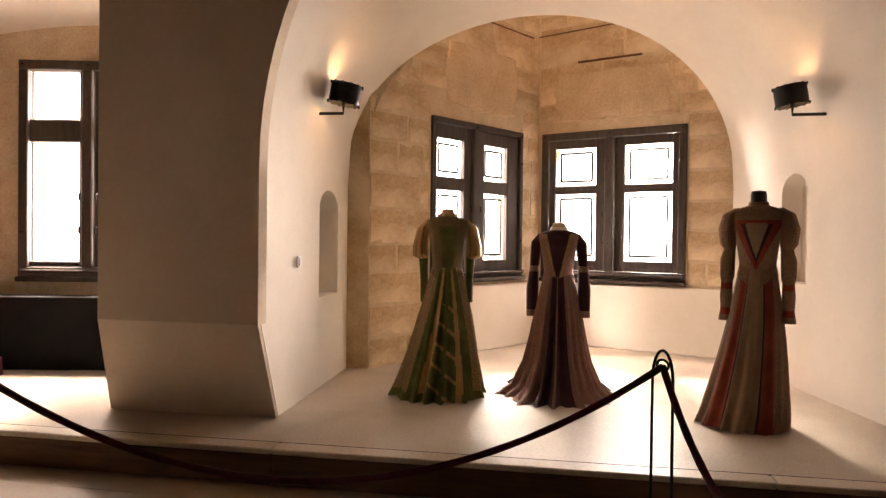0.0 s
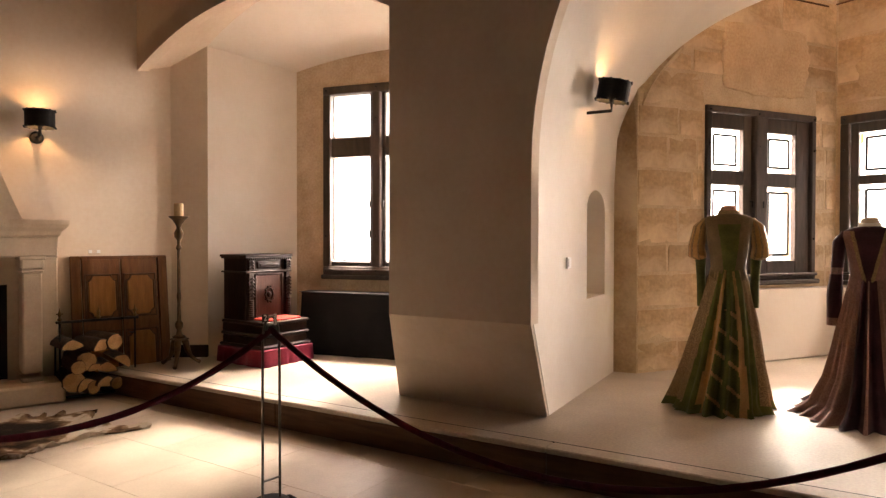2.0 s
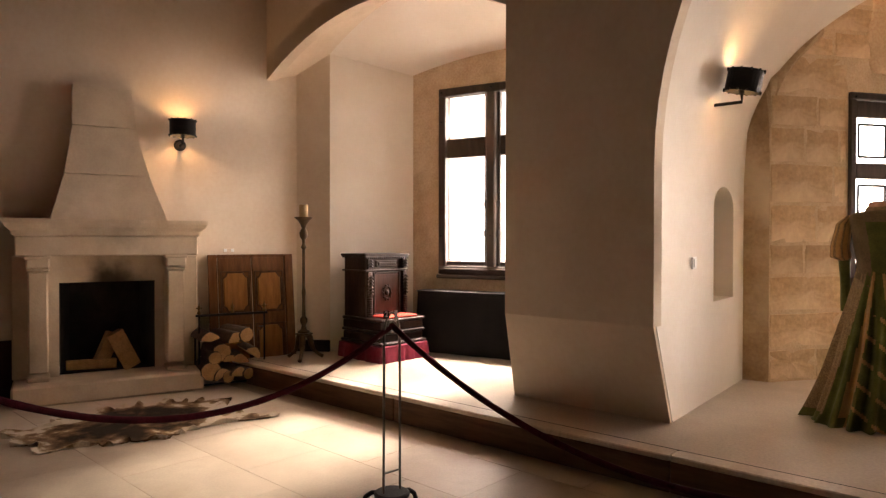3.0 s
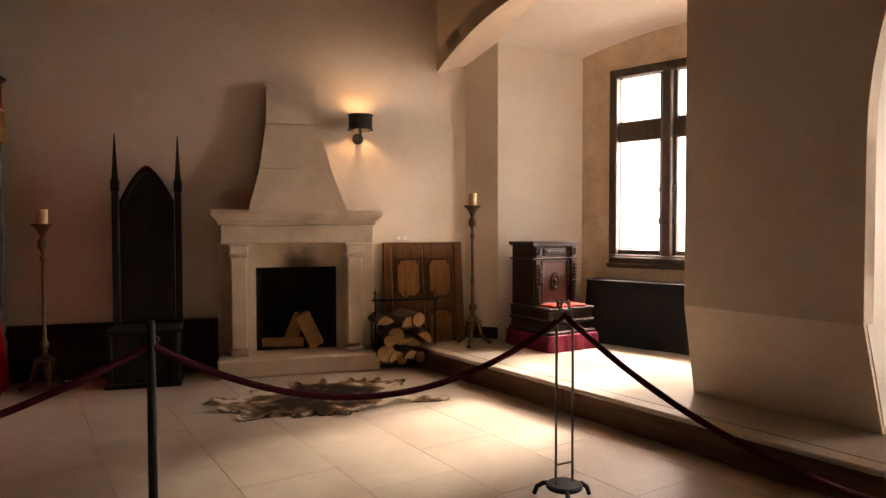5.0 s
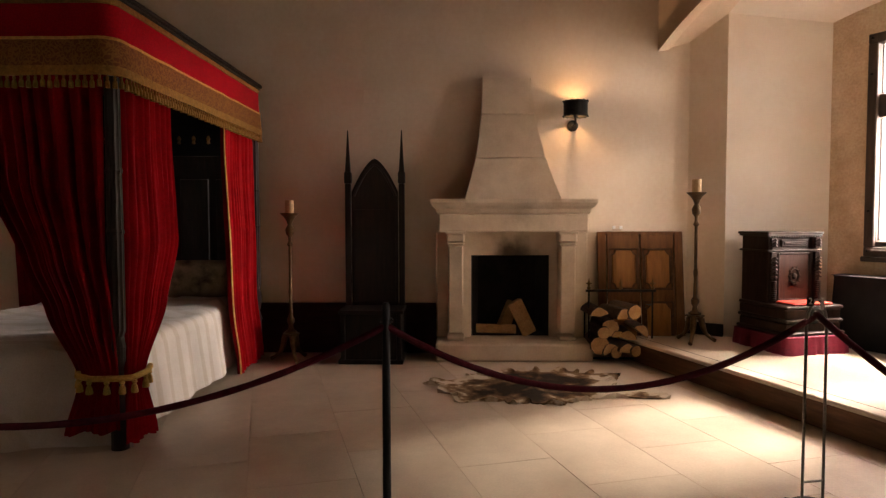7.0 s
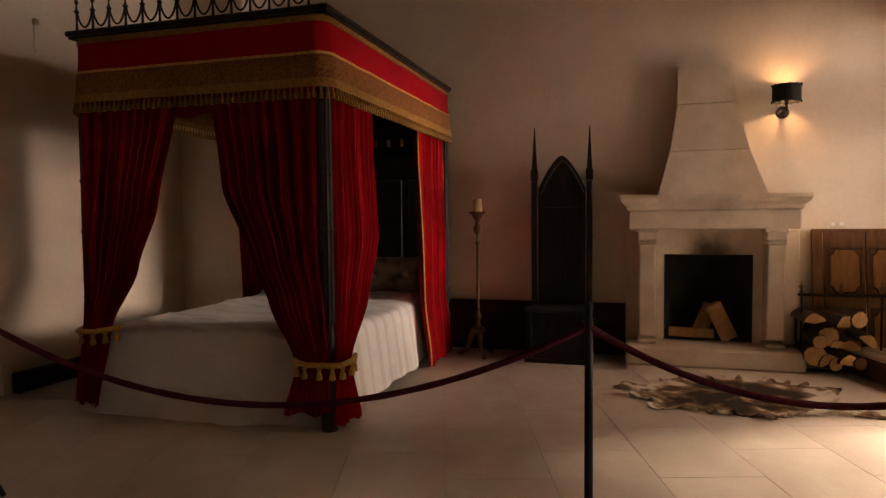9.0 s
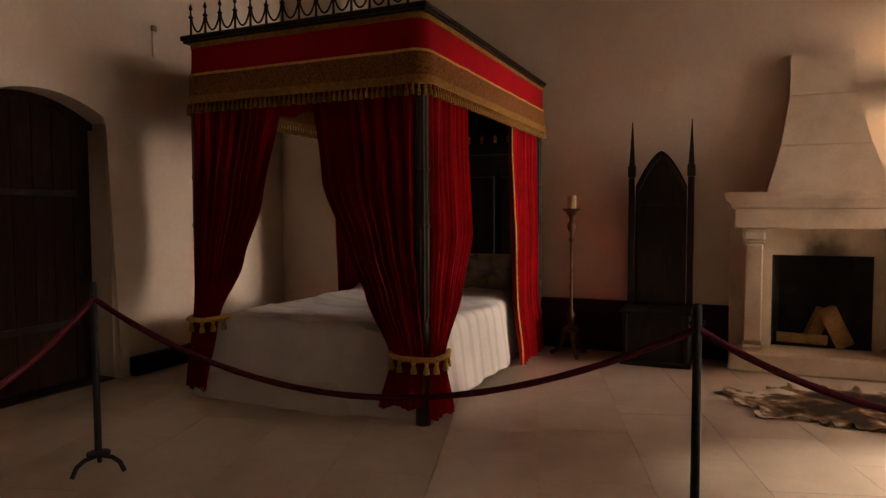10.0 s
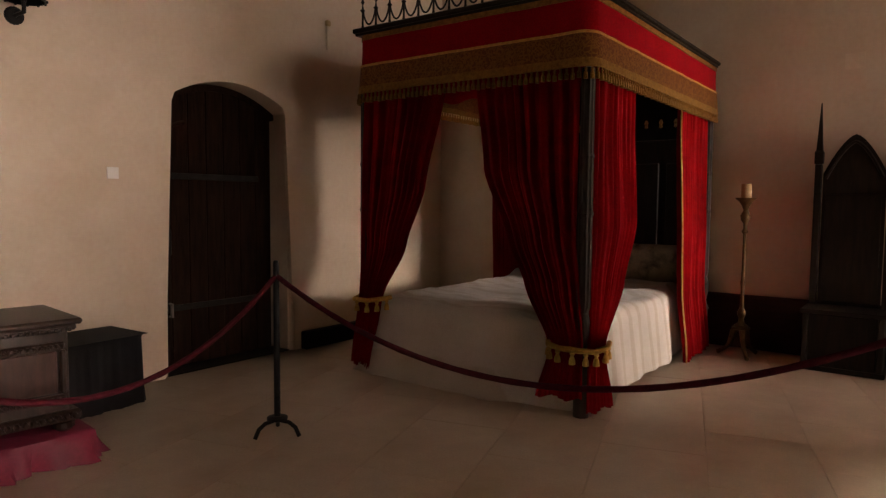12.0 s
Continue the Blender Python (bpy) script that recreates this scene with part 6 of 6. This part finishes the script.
cm = along(C_BACK, C_END)
draped_box(Matrix.Translation((0, 0, DAIS)) @ cm @ Matrix.Translation((1.18, -0.14, 0)), 1.95, 0.20, 0.635, "long box draped in black cloth under the tall window")
draped_box(pose(-2.12, -4.72, 0, 0, 0, 4), 0.64, 0.40, 0.46, "low box draped in black cloth against the door wall")

# ---------------------------------------------------------------- carved chest by the door
chm = pose(-1.15, -4.25, 0, 0, 0, -6)
cp = thing("draped_plinth", chm, "low plinth draped in wine red satin", "plinth")
b = bmesh.new()
g = []
for z_, o in ((0.002, 0.035), (0.05, 0.02), (0.11, 0.008), (0.145, 0.0), (0.152, -0.02)):
    ring_ = []
    for i in range(160):
        a = 2 * math.pi * (i + 0.5) / 160
        c_, s_ = math.cos(a), math.sin(a)
        q = min(1 / max(abs(c_), 1e-6), 1 / max(abs(s_), 1e-6))
        w_ = o * (1.2 + math.sin(i * 0.8) + 0.7 * math.sin(i * 2.1)) if o > 0 else o
        ring_.append(Vector((c_ * q * (0.70 + w_), s_ * q * (0.34 + w_), z_)))
    g.append(ring_)
rr = loft(b, g, closed=True)
b.faces.new(rr[-1])
part("drape", b, M_WINE, cp, smooth=True)
ch = thing("carved_chest", chm @ Matrix.Translation((0, 0.02, 0.153)) @ Matrix.Diagonal((1, 1, 1.12, 1)), "dark carved walnut chest on a draped plinth", "chest")
for sx_ in (-0.58, 0.58):
    for sy_ in (-0.22, 0.22):
        part("foot", lathe(bmesh.new(), [(0.03, 0), (0.05, 0.015), (0.05, 0.04), (0.03, 0.055)], 12, at=(sx_, sy_, 0)), M_CARVED, ch)
part("base_moulding", boxes(((0, 0, 0.075), (1.30, 0.58, 0.05), 0.015)), M_CARVED, ch)
part("body", boxes(((0, 0, 0.28), (1.20, 0.52, 0.37), 0.006)), M_CARVED, ch)
part("lid", boxes(((0, 0, 0.505), (1.32, 0.60, 0.028), 0.010), ((0, 0, 0.478), (1.27, 0.565, 0.028), 0.008)), M_CARVED, ch)
b = bmesh.new()
for k in range(40):
    box(b, (-0.60 + 0.0308 * k, 0.282, 0.470), (0.020, 0.02, 0.018), 0.004)
part("dentils", b, M_CARVED, ch)
for cx_ in (-0.40, 0.0, 0.40):
    part("front_panel", boxes(((cx_, 0.262, 0.28), (0.29, 0.012, 0.19), 0.004)), M_REDWOOD, ch, "plain reddish walnut panel")
    b = bmesh.new()
    for c, s in (((cx_, 0.27, 0.40), (0.36, 0.03, 0.035)), ((cx_, 0.27, 0.16), (0.36, 0.03, 0.035)), ((cx_ - 0.17, 0.27, 0.28), (0.035, 0.03, 0.20)), ((cx_ + 0.17, 0.27, 0.28), (0.035, 0.03, 0.20))):
        box(b, c, s, 0.010)
    for k in range(14):
        for zz in (0.40, 0.16):
            lathe(b, [(0.012, 0), (0.009, 0.012), (0.002, 0.016)], 6, m=Matrix.Translation((cx_ - 0.165 + 0.0254 * k, 0.283, zz)) @ Matrix.Rotation(radians(-90), 4, "X"))
    part("carved_frame", b, M_CARVED, ch)
b = bmesh.new()
for k in range(34):
    lathe(b, [(0.017, 0), (0.013, 0.014), (0.003, 0.02)], 6, m=Matrix.Translation((-0.61 + 0.037 * k, 0.288, 0.075)) @ Matrix.Rotation(radians(-90), 4, "X"))
part("carved_border", b, M_CARVED, ch)

# ---------------------------------------------------------------- arched plank door
M_DOOR = surface("very_dark_brown_plank", (0.008, 0.0035, 0.0018), (0.024, 0.0095, 0.0045), 4, 60, 0.75, 0.4, stretch=(9, 9, 1), spec=0.1)
dr = new("door_1")
dr.matrix_world = Matrix.Translation((0, SOUTH, 0))
tagged(dr, "very dark arched plank door with iron strap hinges, closed", "door", kind="structure")


def door_top(x_):
    u = (x_ - DOOR_L) / (DOOR_R - DOOR_L)
    return 2.09 + 0.18 * (1 - (2 * u - 1) ** 2)


nb = 7
for k in range(nb):
    xa, xb = DOOR_L + 0.06 - 1.13 * k / nb, DOOR_L + 0.06 - 1.13 * (k + 1) / nb
    xa, xb = max(xa, xb) - 0.002 - 0.06, min(xa, xb) + 0.002 - 0.06
    b = bmesh.new()
    slab(b, [(xa, -0.24, 0.012), (xb, -0.24, 0.012), (xb, -0.24, door_top(xb) - 0.02), (xa, -0.24, door_top(xa) - 0.02)], (0, -0.05, 0))
    bevelled(b, list(b.edges), 0.004)
    part("plank", b, M_DOOR, dr)
b = bmesh.new()
fr = [(DOOR_L - 0.001, 0.0)] + [(DOOR_L + (DOOR_R - DOOR_L) * i / 16, door_top(DOOR_L + (DOOR_R - DOOR_L) * i / 16)) for i in range(17)]
inner = [Vector((x_ + (-0.09 if i < 9 else 0.0) * (1 if i < 3 else 0.3), -0.215, z_ - (0.05 if i > 0 else 0))) for i, (x_, z_) in enumerate(fr)]
outer = [Vector((x_, -0.215, z_)) for x_, z_ in fr]
thick(b, [outer, inner], lambda p: Vector((0, -0.08, 0)))
part("door_frame", b, M_DOOR, dr)
for zz in (0.48, 1.52):
    b = boxes(((-3.46, -0.232, zz), (0.86, 0.014, 0.05), 0.004))
    lathe(b, [(0.03, 0), (0.028, 0.016), (0.01, 0.02)], 12, m=Matrix.Translation((-3.03, -0.225, zz)) @ Matrix.Rotation(radians(-90), 4, "X"))
    part("strap_hinge", b, M_IRON, dr, "black iron strap hinge")
b = tube(bmesh.new(), [(-3.03, -0.235, 0.52), (-3.03, -0.19, 0.52), (-3.03, -0.19, 0.42), (-3.03, -0.235, 0.42)], 0.012, 8)
part("door_handle", b, M_STEEL, dr, "worn steel door handle")
part("lock_plate", boxes(((-3.03, -0.233, 1.0), (0.06, 0.012, 0.20), 0.004)), M_IRON, dr)
b = bmesh.new()
arc_ = [(-3.03, 1.70)] + [(-3.03 - 0.16 * (1 - math.cos(radians(9 * i))), 1.78 + 0.16 * math.sin(radians(9 * i))) for i in range(11)]
tube(b, [(x_, -0.236, z_) for x_, z_ in [(-3.03, 0.06)] + arc_], 0.016, 8)
part("stile_moulding", b, M_DOOR, dr, smooth=True)
part("threshold", boxes((((DOOR_L + DOOR_R) / 2, -0.28, 0.004), (1.16, 0.5, 0.01), 0.002)), M_DARKWOOD, dr)
structure("wall_door_back", boxes((((DOOR_L + DOOR_R) / 2, SOUTH - 0.36, 1.2), (1.5, 0.06, 2.6))), M_PLASTER, "wall closing the doorway")


# ---------------------------------------------------------------- rope barrier
def rope(a, b_, sag, r_=0.0145):
    n = 48
    pts = []
    for i in range(n + 1):
        s = i / n
        p = lerp(a, b_, s)
        p.z -= 4 * sag * s * (1 - s)
        pts.append(p)
    t = part("barrier_rope", tube(bmesh.new(), pts, r_, 10, [r_ * (1 + 0.05 * math.sin(i * 1.9)) for i in range(n + 1)]), M_ROPE, smooth=True)
    return tagged(t, "dark wine red barrier rope hanging between the stanchions", "rope", "barrier ropes")


def rod_stanchion(m, label, mat):
    """Two thin rods bent into a pointed loop at the top, a cross bar, a disc and arched feet."""
    t = thing("rod_stanchion", m, label, "stanchion", "thin rod stanchions")
    pts = [(0, -0.052, 0.08), (0, -0.05, 0.86)] + [(0, -0.05 * math.cos(math.pi * i / 12), 0.86 + 0.13 * math.sin(math.pi * i / 12)) for i in range(1, 12)] + [(0, 0.05, 0.86), (0, 0.052, 0.08)]
    part("rod_loop", tube(bmesh.new(), pts, 0.0065, 8), mat, t, smooth=True)
    part("cross_bar", tube(bmesh.new(), [(0, -0.052, 0.19), (0, 0.052, 0.19)], 0.005, 6), mat, t)
    part("base_disc", lathe(bmesh.new(), [(0.085, 0.066), (0.09, 0.07), (0.09, 0.084), (0.08, 0.09)], 24), M_IRON, t)
    part("hook_ring", tube(bmesh.new(), [(0.0, 0.028 * math.cos(2 * math.pi * i / 14), 0.925 + 0.024 * math.sin(2 * math.pi * i / 14)) for i in range(15)], 0.006, 6), mat, t)
    for k in range(3):
        a = radians(90 + 120 * k)
        c_, s_ = math.cos(a), math.sin(a)
        part("foot", tube(bmesh.new(), [(0.06 * c_, 0.06 * s_, 0.078), (0.11 * c_, 0.11 * s_, 0.07), (0.145 * c_, 0.145 * s_, 0.045), (0.16 * c_, 0.16 * s_, 0.006)], 0.012, 8), M_IRON, t, smooth=True)
    return t


def pole_stanchion(m, label):
    t = thing("pole_stanchion", m, label, "stanchion", "black pole stanchions")
    part("pole", lathe(bmesh.new(), [(0.021, 0.095), (0.018, 0.12), (0.0165, 0.985), (0.012, 1.0)], 14), M_IRON, t, smooth=True)
    part("collar", lathe(bmesh.new(), [(0.045, 0.085), (0.058, 0.09), (0.058, 0.104), (0.03, 0.112)], 18), M_IRON, t)
    part("hook_ring", tube(bmesh.new(), [(0.0, 0.03 * math.cos(2 * math.pi * i / 14), 0.925 + 0.012 * math.sin(2 * math.pi * i / 14)) for i in range(15)], 0.005, 6), M_IRON, t)
    for k in range(3):
        a = radians(30 + 120 * k)
        c_, s_ = math.cos(a), math.sin(a)
        part("foot", tube(bmesh.new(), [(0.02 * c_, 0.02 * s_, 0.085), (0.075 * c_, 0.075 * s_, 0.08), (0.115 * c_, 0.115 * s_, 0.055), (0.14 * c_, 0.14 * s_, 0.006)], 0.012, 8), M_IRON, t, smooth=True)
    return t


SW, SN, SB, SA = (-3.09, 1.39), (-0.465, 2.81), (-2.90, -0.46), (-2.60, -3.37)
sw = rod_stanchion(pose(*SW, 0, 0, 0, 12), "thin steel rod stanchion with a small number tag", M_STEEL)
sn = rod_stanchion(pose(*SN, 0, 0, 0, 62) @ Matrix.Diagonal((1, 1, 0.93, 1)), "thin black rod stanchion beside the dais", M_IRON)
pole_stanchion(pose(*SB, 0, 0, 0, 30), "slim black iron pole stanchion")
pole_stanchion(pose(*SA, 0, 0, 0, -40), "slim black iron pole stanchion")
tag = part("number_tag", boxes(((0.012, -0.045, 0.985), (0.004, 0.035, 0.04), 0.002)), M_BLACKCLOTH, sw, "small black number tag")
fc = bpy.data.curves.new("digit", "FONT")
fc.body, fc.size, fc.extrude, fc.align_x, fc.align_y = "2", 0.04, 0.0006, "CENTER", "CENTER"
tmp = new("tmp", fc)
me = bpy.data.meshes.new_from_object(tmp.evaluated_get(bpy.context.evaluated_depsgraph_get()))
bpy.data.objects.remove(tmp)
bpy.data.curves.remove(fc)
me.materials.append(M_PLASTIC)
dg = new("digit", me)
dg.parent = tag
dg.matrix_local = Matrix.Translation((0.0146, -0.045, 0.985)) @ Matrix.Rotation(radians(90), 4, "Z") @ Matrix.Rotation(radians(90), 4, "X")
part("paper_strip", boxes(((0.004, 0.022, 0.972), (0.004, 0.018, 0.055), 0.001)), M_PLASTIC, sw, "white paper strip")
rope((*SW, 0.925), (*SN, 0.855), 0.52)
rope((*SB, 0.905), (*SW, 0.925), 0.295)
rope((*SA, 0.915), (*SB, 0.905), 0.385)
SE = (0.35, 1.45)
rod_stanchion(pose(*SE, 0, 0, 0, 62), "thin black rod stanchion at the end of the rope", M_IRON)
rope((*SN, 0.855), (*SE, 0.92), 0.42)
SZ = (-0.60, -3.30)
pole_stanchion(pose(*SZ, 0, 0, 0, 10), "slim black iron pole stanchion")
rope((*SA, 0.915), (*SZ, 0.92), 0.45)


# ---------------------------------------------------------------- stone blocks of the window bay
def block_mesh(w_, h_, seed):
    b = bmesh.new()
    r_ = random.Random(seed)
    rim = []
    for ax, az, bx, bz in ((-1, -1, 1, -1), (1, -1, 1, 1), (1, 1, -1, 1), (-1, 1, -1, -1)):
        for k in range(4):
            u = k / 4
            rim.append(Vector(((ax + (bx - ax) * u) * w_ / 2 + r_.uniform(-0.007, 0.004), 0.012, (az + (bz - az) * u) * h_ / 2 + r_.uniform(-0.007, 0.004))))
    face = [Vector((p.x * (1 - 0.012 / w_ * 2), -0.012 + r_.uniform(-0.004, 0.005), p.z * (1 - 0.012 / h_ * 2))) for p in rim]
    rows_ = loft(b, [rim, face], closed=True)
    top_ = b.verts.new((r_.uniform(-0.1, 0.1) * w_, -0.015, r_.uniform(-0.1, 0.1) * h_))
    for i in range(16):
        b.faces.new((rows_[1][i], rows_[1][(i + 1) % 16], top_))
    bmesh.ops.recalc_face_normals(b, faces=b.faces)
    me_ = bpy.data.meshes.new("stone_block")
    b.to_mesh(me_)
    b.free()
    me_.materials.append(M_STONE)
    return me_


BLOCKS = {}


def lay_blocks(wall, width, hole, z0, z1, seed):
    r_ = random.Random(seed)
    z_ = z0
    while z_ < z1 - 0.06:
        h_ = r_.choice((0.26, 0.30, 0.33)) if z_ < 2.6 else r_.choice((0.22, 0.34, 0.45))
        h_ = min(h_, z1 - z_)
        x_ = 0.0
        while x_ < width - 0.05:
            w_ = r_.choice((0.34, 0.46, 0.62, 0.80)) if h_ < 0.4 else r_.choice((0.75, 1.0))
            w_ = min(w_, width - x_)
            spans = [(x_, x_ + w_)]
            if z_ + h_ > hole[2] - 0.07 and z_ < hole[3] + 0.01:
                spans = [(a, b) for a, b in ((x_, min(x_ + w_, hole[0] - 0.004)), (max(x_, hole[1] + 0.004), x_ + w_)) if b - a > 0.05]
            for a, b in spans:
                key = (round(b - a, 2), round(h_, 2), r_.randint(0, 2))
                if key not in BLOCKS:
                    BLOCKS[key] = block_mesh(key[0] - 0.010, key[1] - 0.010, len(BLOCKS))
                o = new("stone_block", BLOCKS[key])
                o.parent = wall
                o.location = ((a + b) / 2, 0.007 + r_.uniform(-0.004, 0.004), z_ + h_ / 2)
            x_ += w_
        z_ += h_


lay_blocks(bpy.data.objects["wall_window_left"], WA, A_HOLE, DAIS + 0.01, 4.0, 3)
lay_blocks(bpy.data.objects["wall_window_back"], WB, B_HOLE, 0.92, 4.0, 8)


def render_patch(wall, x0, x1, z0, z1, seed):
    """Old render left on the stone, with a ragged edge."""
    b = bmesh.new()
    n = 72
    rings_ = []
    for push, y_ in ((1.0, 0.0), (0.985, -0.016), (0.93, -0.022), (0.6, -0.024), (0.25, -0.021)):
        ring_ = []
        for i in range(n):
            a = 2 * math.pi * i / n
            c_, s_ = math.cos(a), math.sin(a)
            q = min(1 / max(abs(c_), 1e-6), 1 / max(abs(s_), 1e-6)) ** 0.8
            q *= push * (1 + 0.10 * noise.noise((c_ * 2 + seed, s_ * 2, 0)) + 0.05 * noise.noise((c_ * 9 + seed, s_ * 9, 1)))
            ring_.append(Vector(((x0 + x1) / 2 + c_ * q * (x1 - x0) / 2, y_ + 0.004 * noise.noise((c_ * 3, s_ * 3, push * 4 + seed)), (z0 + z1) / 2 + s_ * q * (z1 - z0) / 2)))
        rings_.append(ring_)
    rr_ = loft(b, rings_, closed=True)
    b.faces.new(rr_[-1])
    part("render_patch", b, M_PATCH, wall, "ragged patch of old ochre render", smooth=True)


render_patch(bpy.data.objects["wall_window_left"], 0.95, 2.12, 2.74, 3.42, 3.0)
render_patch(bpy.data.objects["wall_window_back"], 0.20, 1.52, 2.76, 3.30, 9.0)

# ---------------------------------------------------------------- floor slabs
fl = bpy.data.objects["floor"]
SLABS = {}
fm = Matrix.Rotation(radians(16.5), 4, "Z")
fo = Vector((-3.72, -0.16, 0))
edge_a, edge_n = Vector((*EDGE_L, 0)), Vector((-(EDGE_R[1] - EDGE_L[1]), EDGE_R[0] - EDGE_L[0], 0)).normalized()
rnd = random.Random(11)
for j in range(-10, 9):
    for i in range(-9, 15):
        L_, W_ = 0.80, 0.55
        x_, y_ = i * L_ + (0.4 if j % 2 else 0.0), j * W_
        c = fo + fm @ Vector((x_ + L_ / 2, y_ + W_ / 2, 0))
        if not (WEST - 0.45 < c.x < EAST + 0.3 and SOUTH - 0.4 < c.y) or (c - edge_a).dot(edge_n) > 0.1:
            continue
        key = rnd.randint(0, 3)
        if key not in SLABS:
            b = boxes(((0, 0, -0.0055), (L_ - 0.0022, W_ - 0.0022, 0.011), 0.001))
            me_ = bpy.data.meshes.new("floor_slab")
            b.to_mesh(me_)
            b.free()
            me_.materials.append(M_FLOOR)
            SLABS[key] = me_
        o = new("floor_slab", SLABS[key])
        o.parent = fl
        o.matrix_world = Matrix.Translation(c + Vector((0, 0, -rnd.uniform(0, 0.0012)))) @ fm @ Matrix.Rotation(math.pi * rnd.randint(0, 1), 4, "Z")
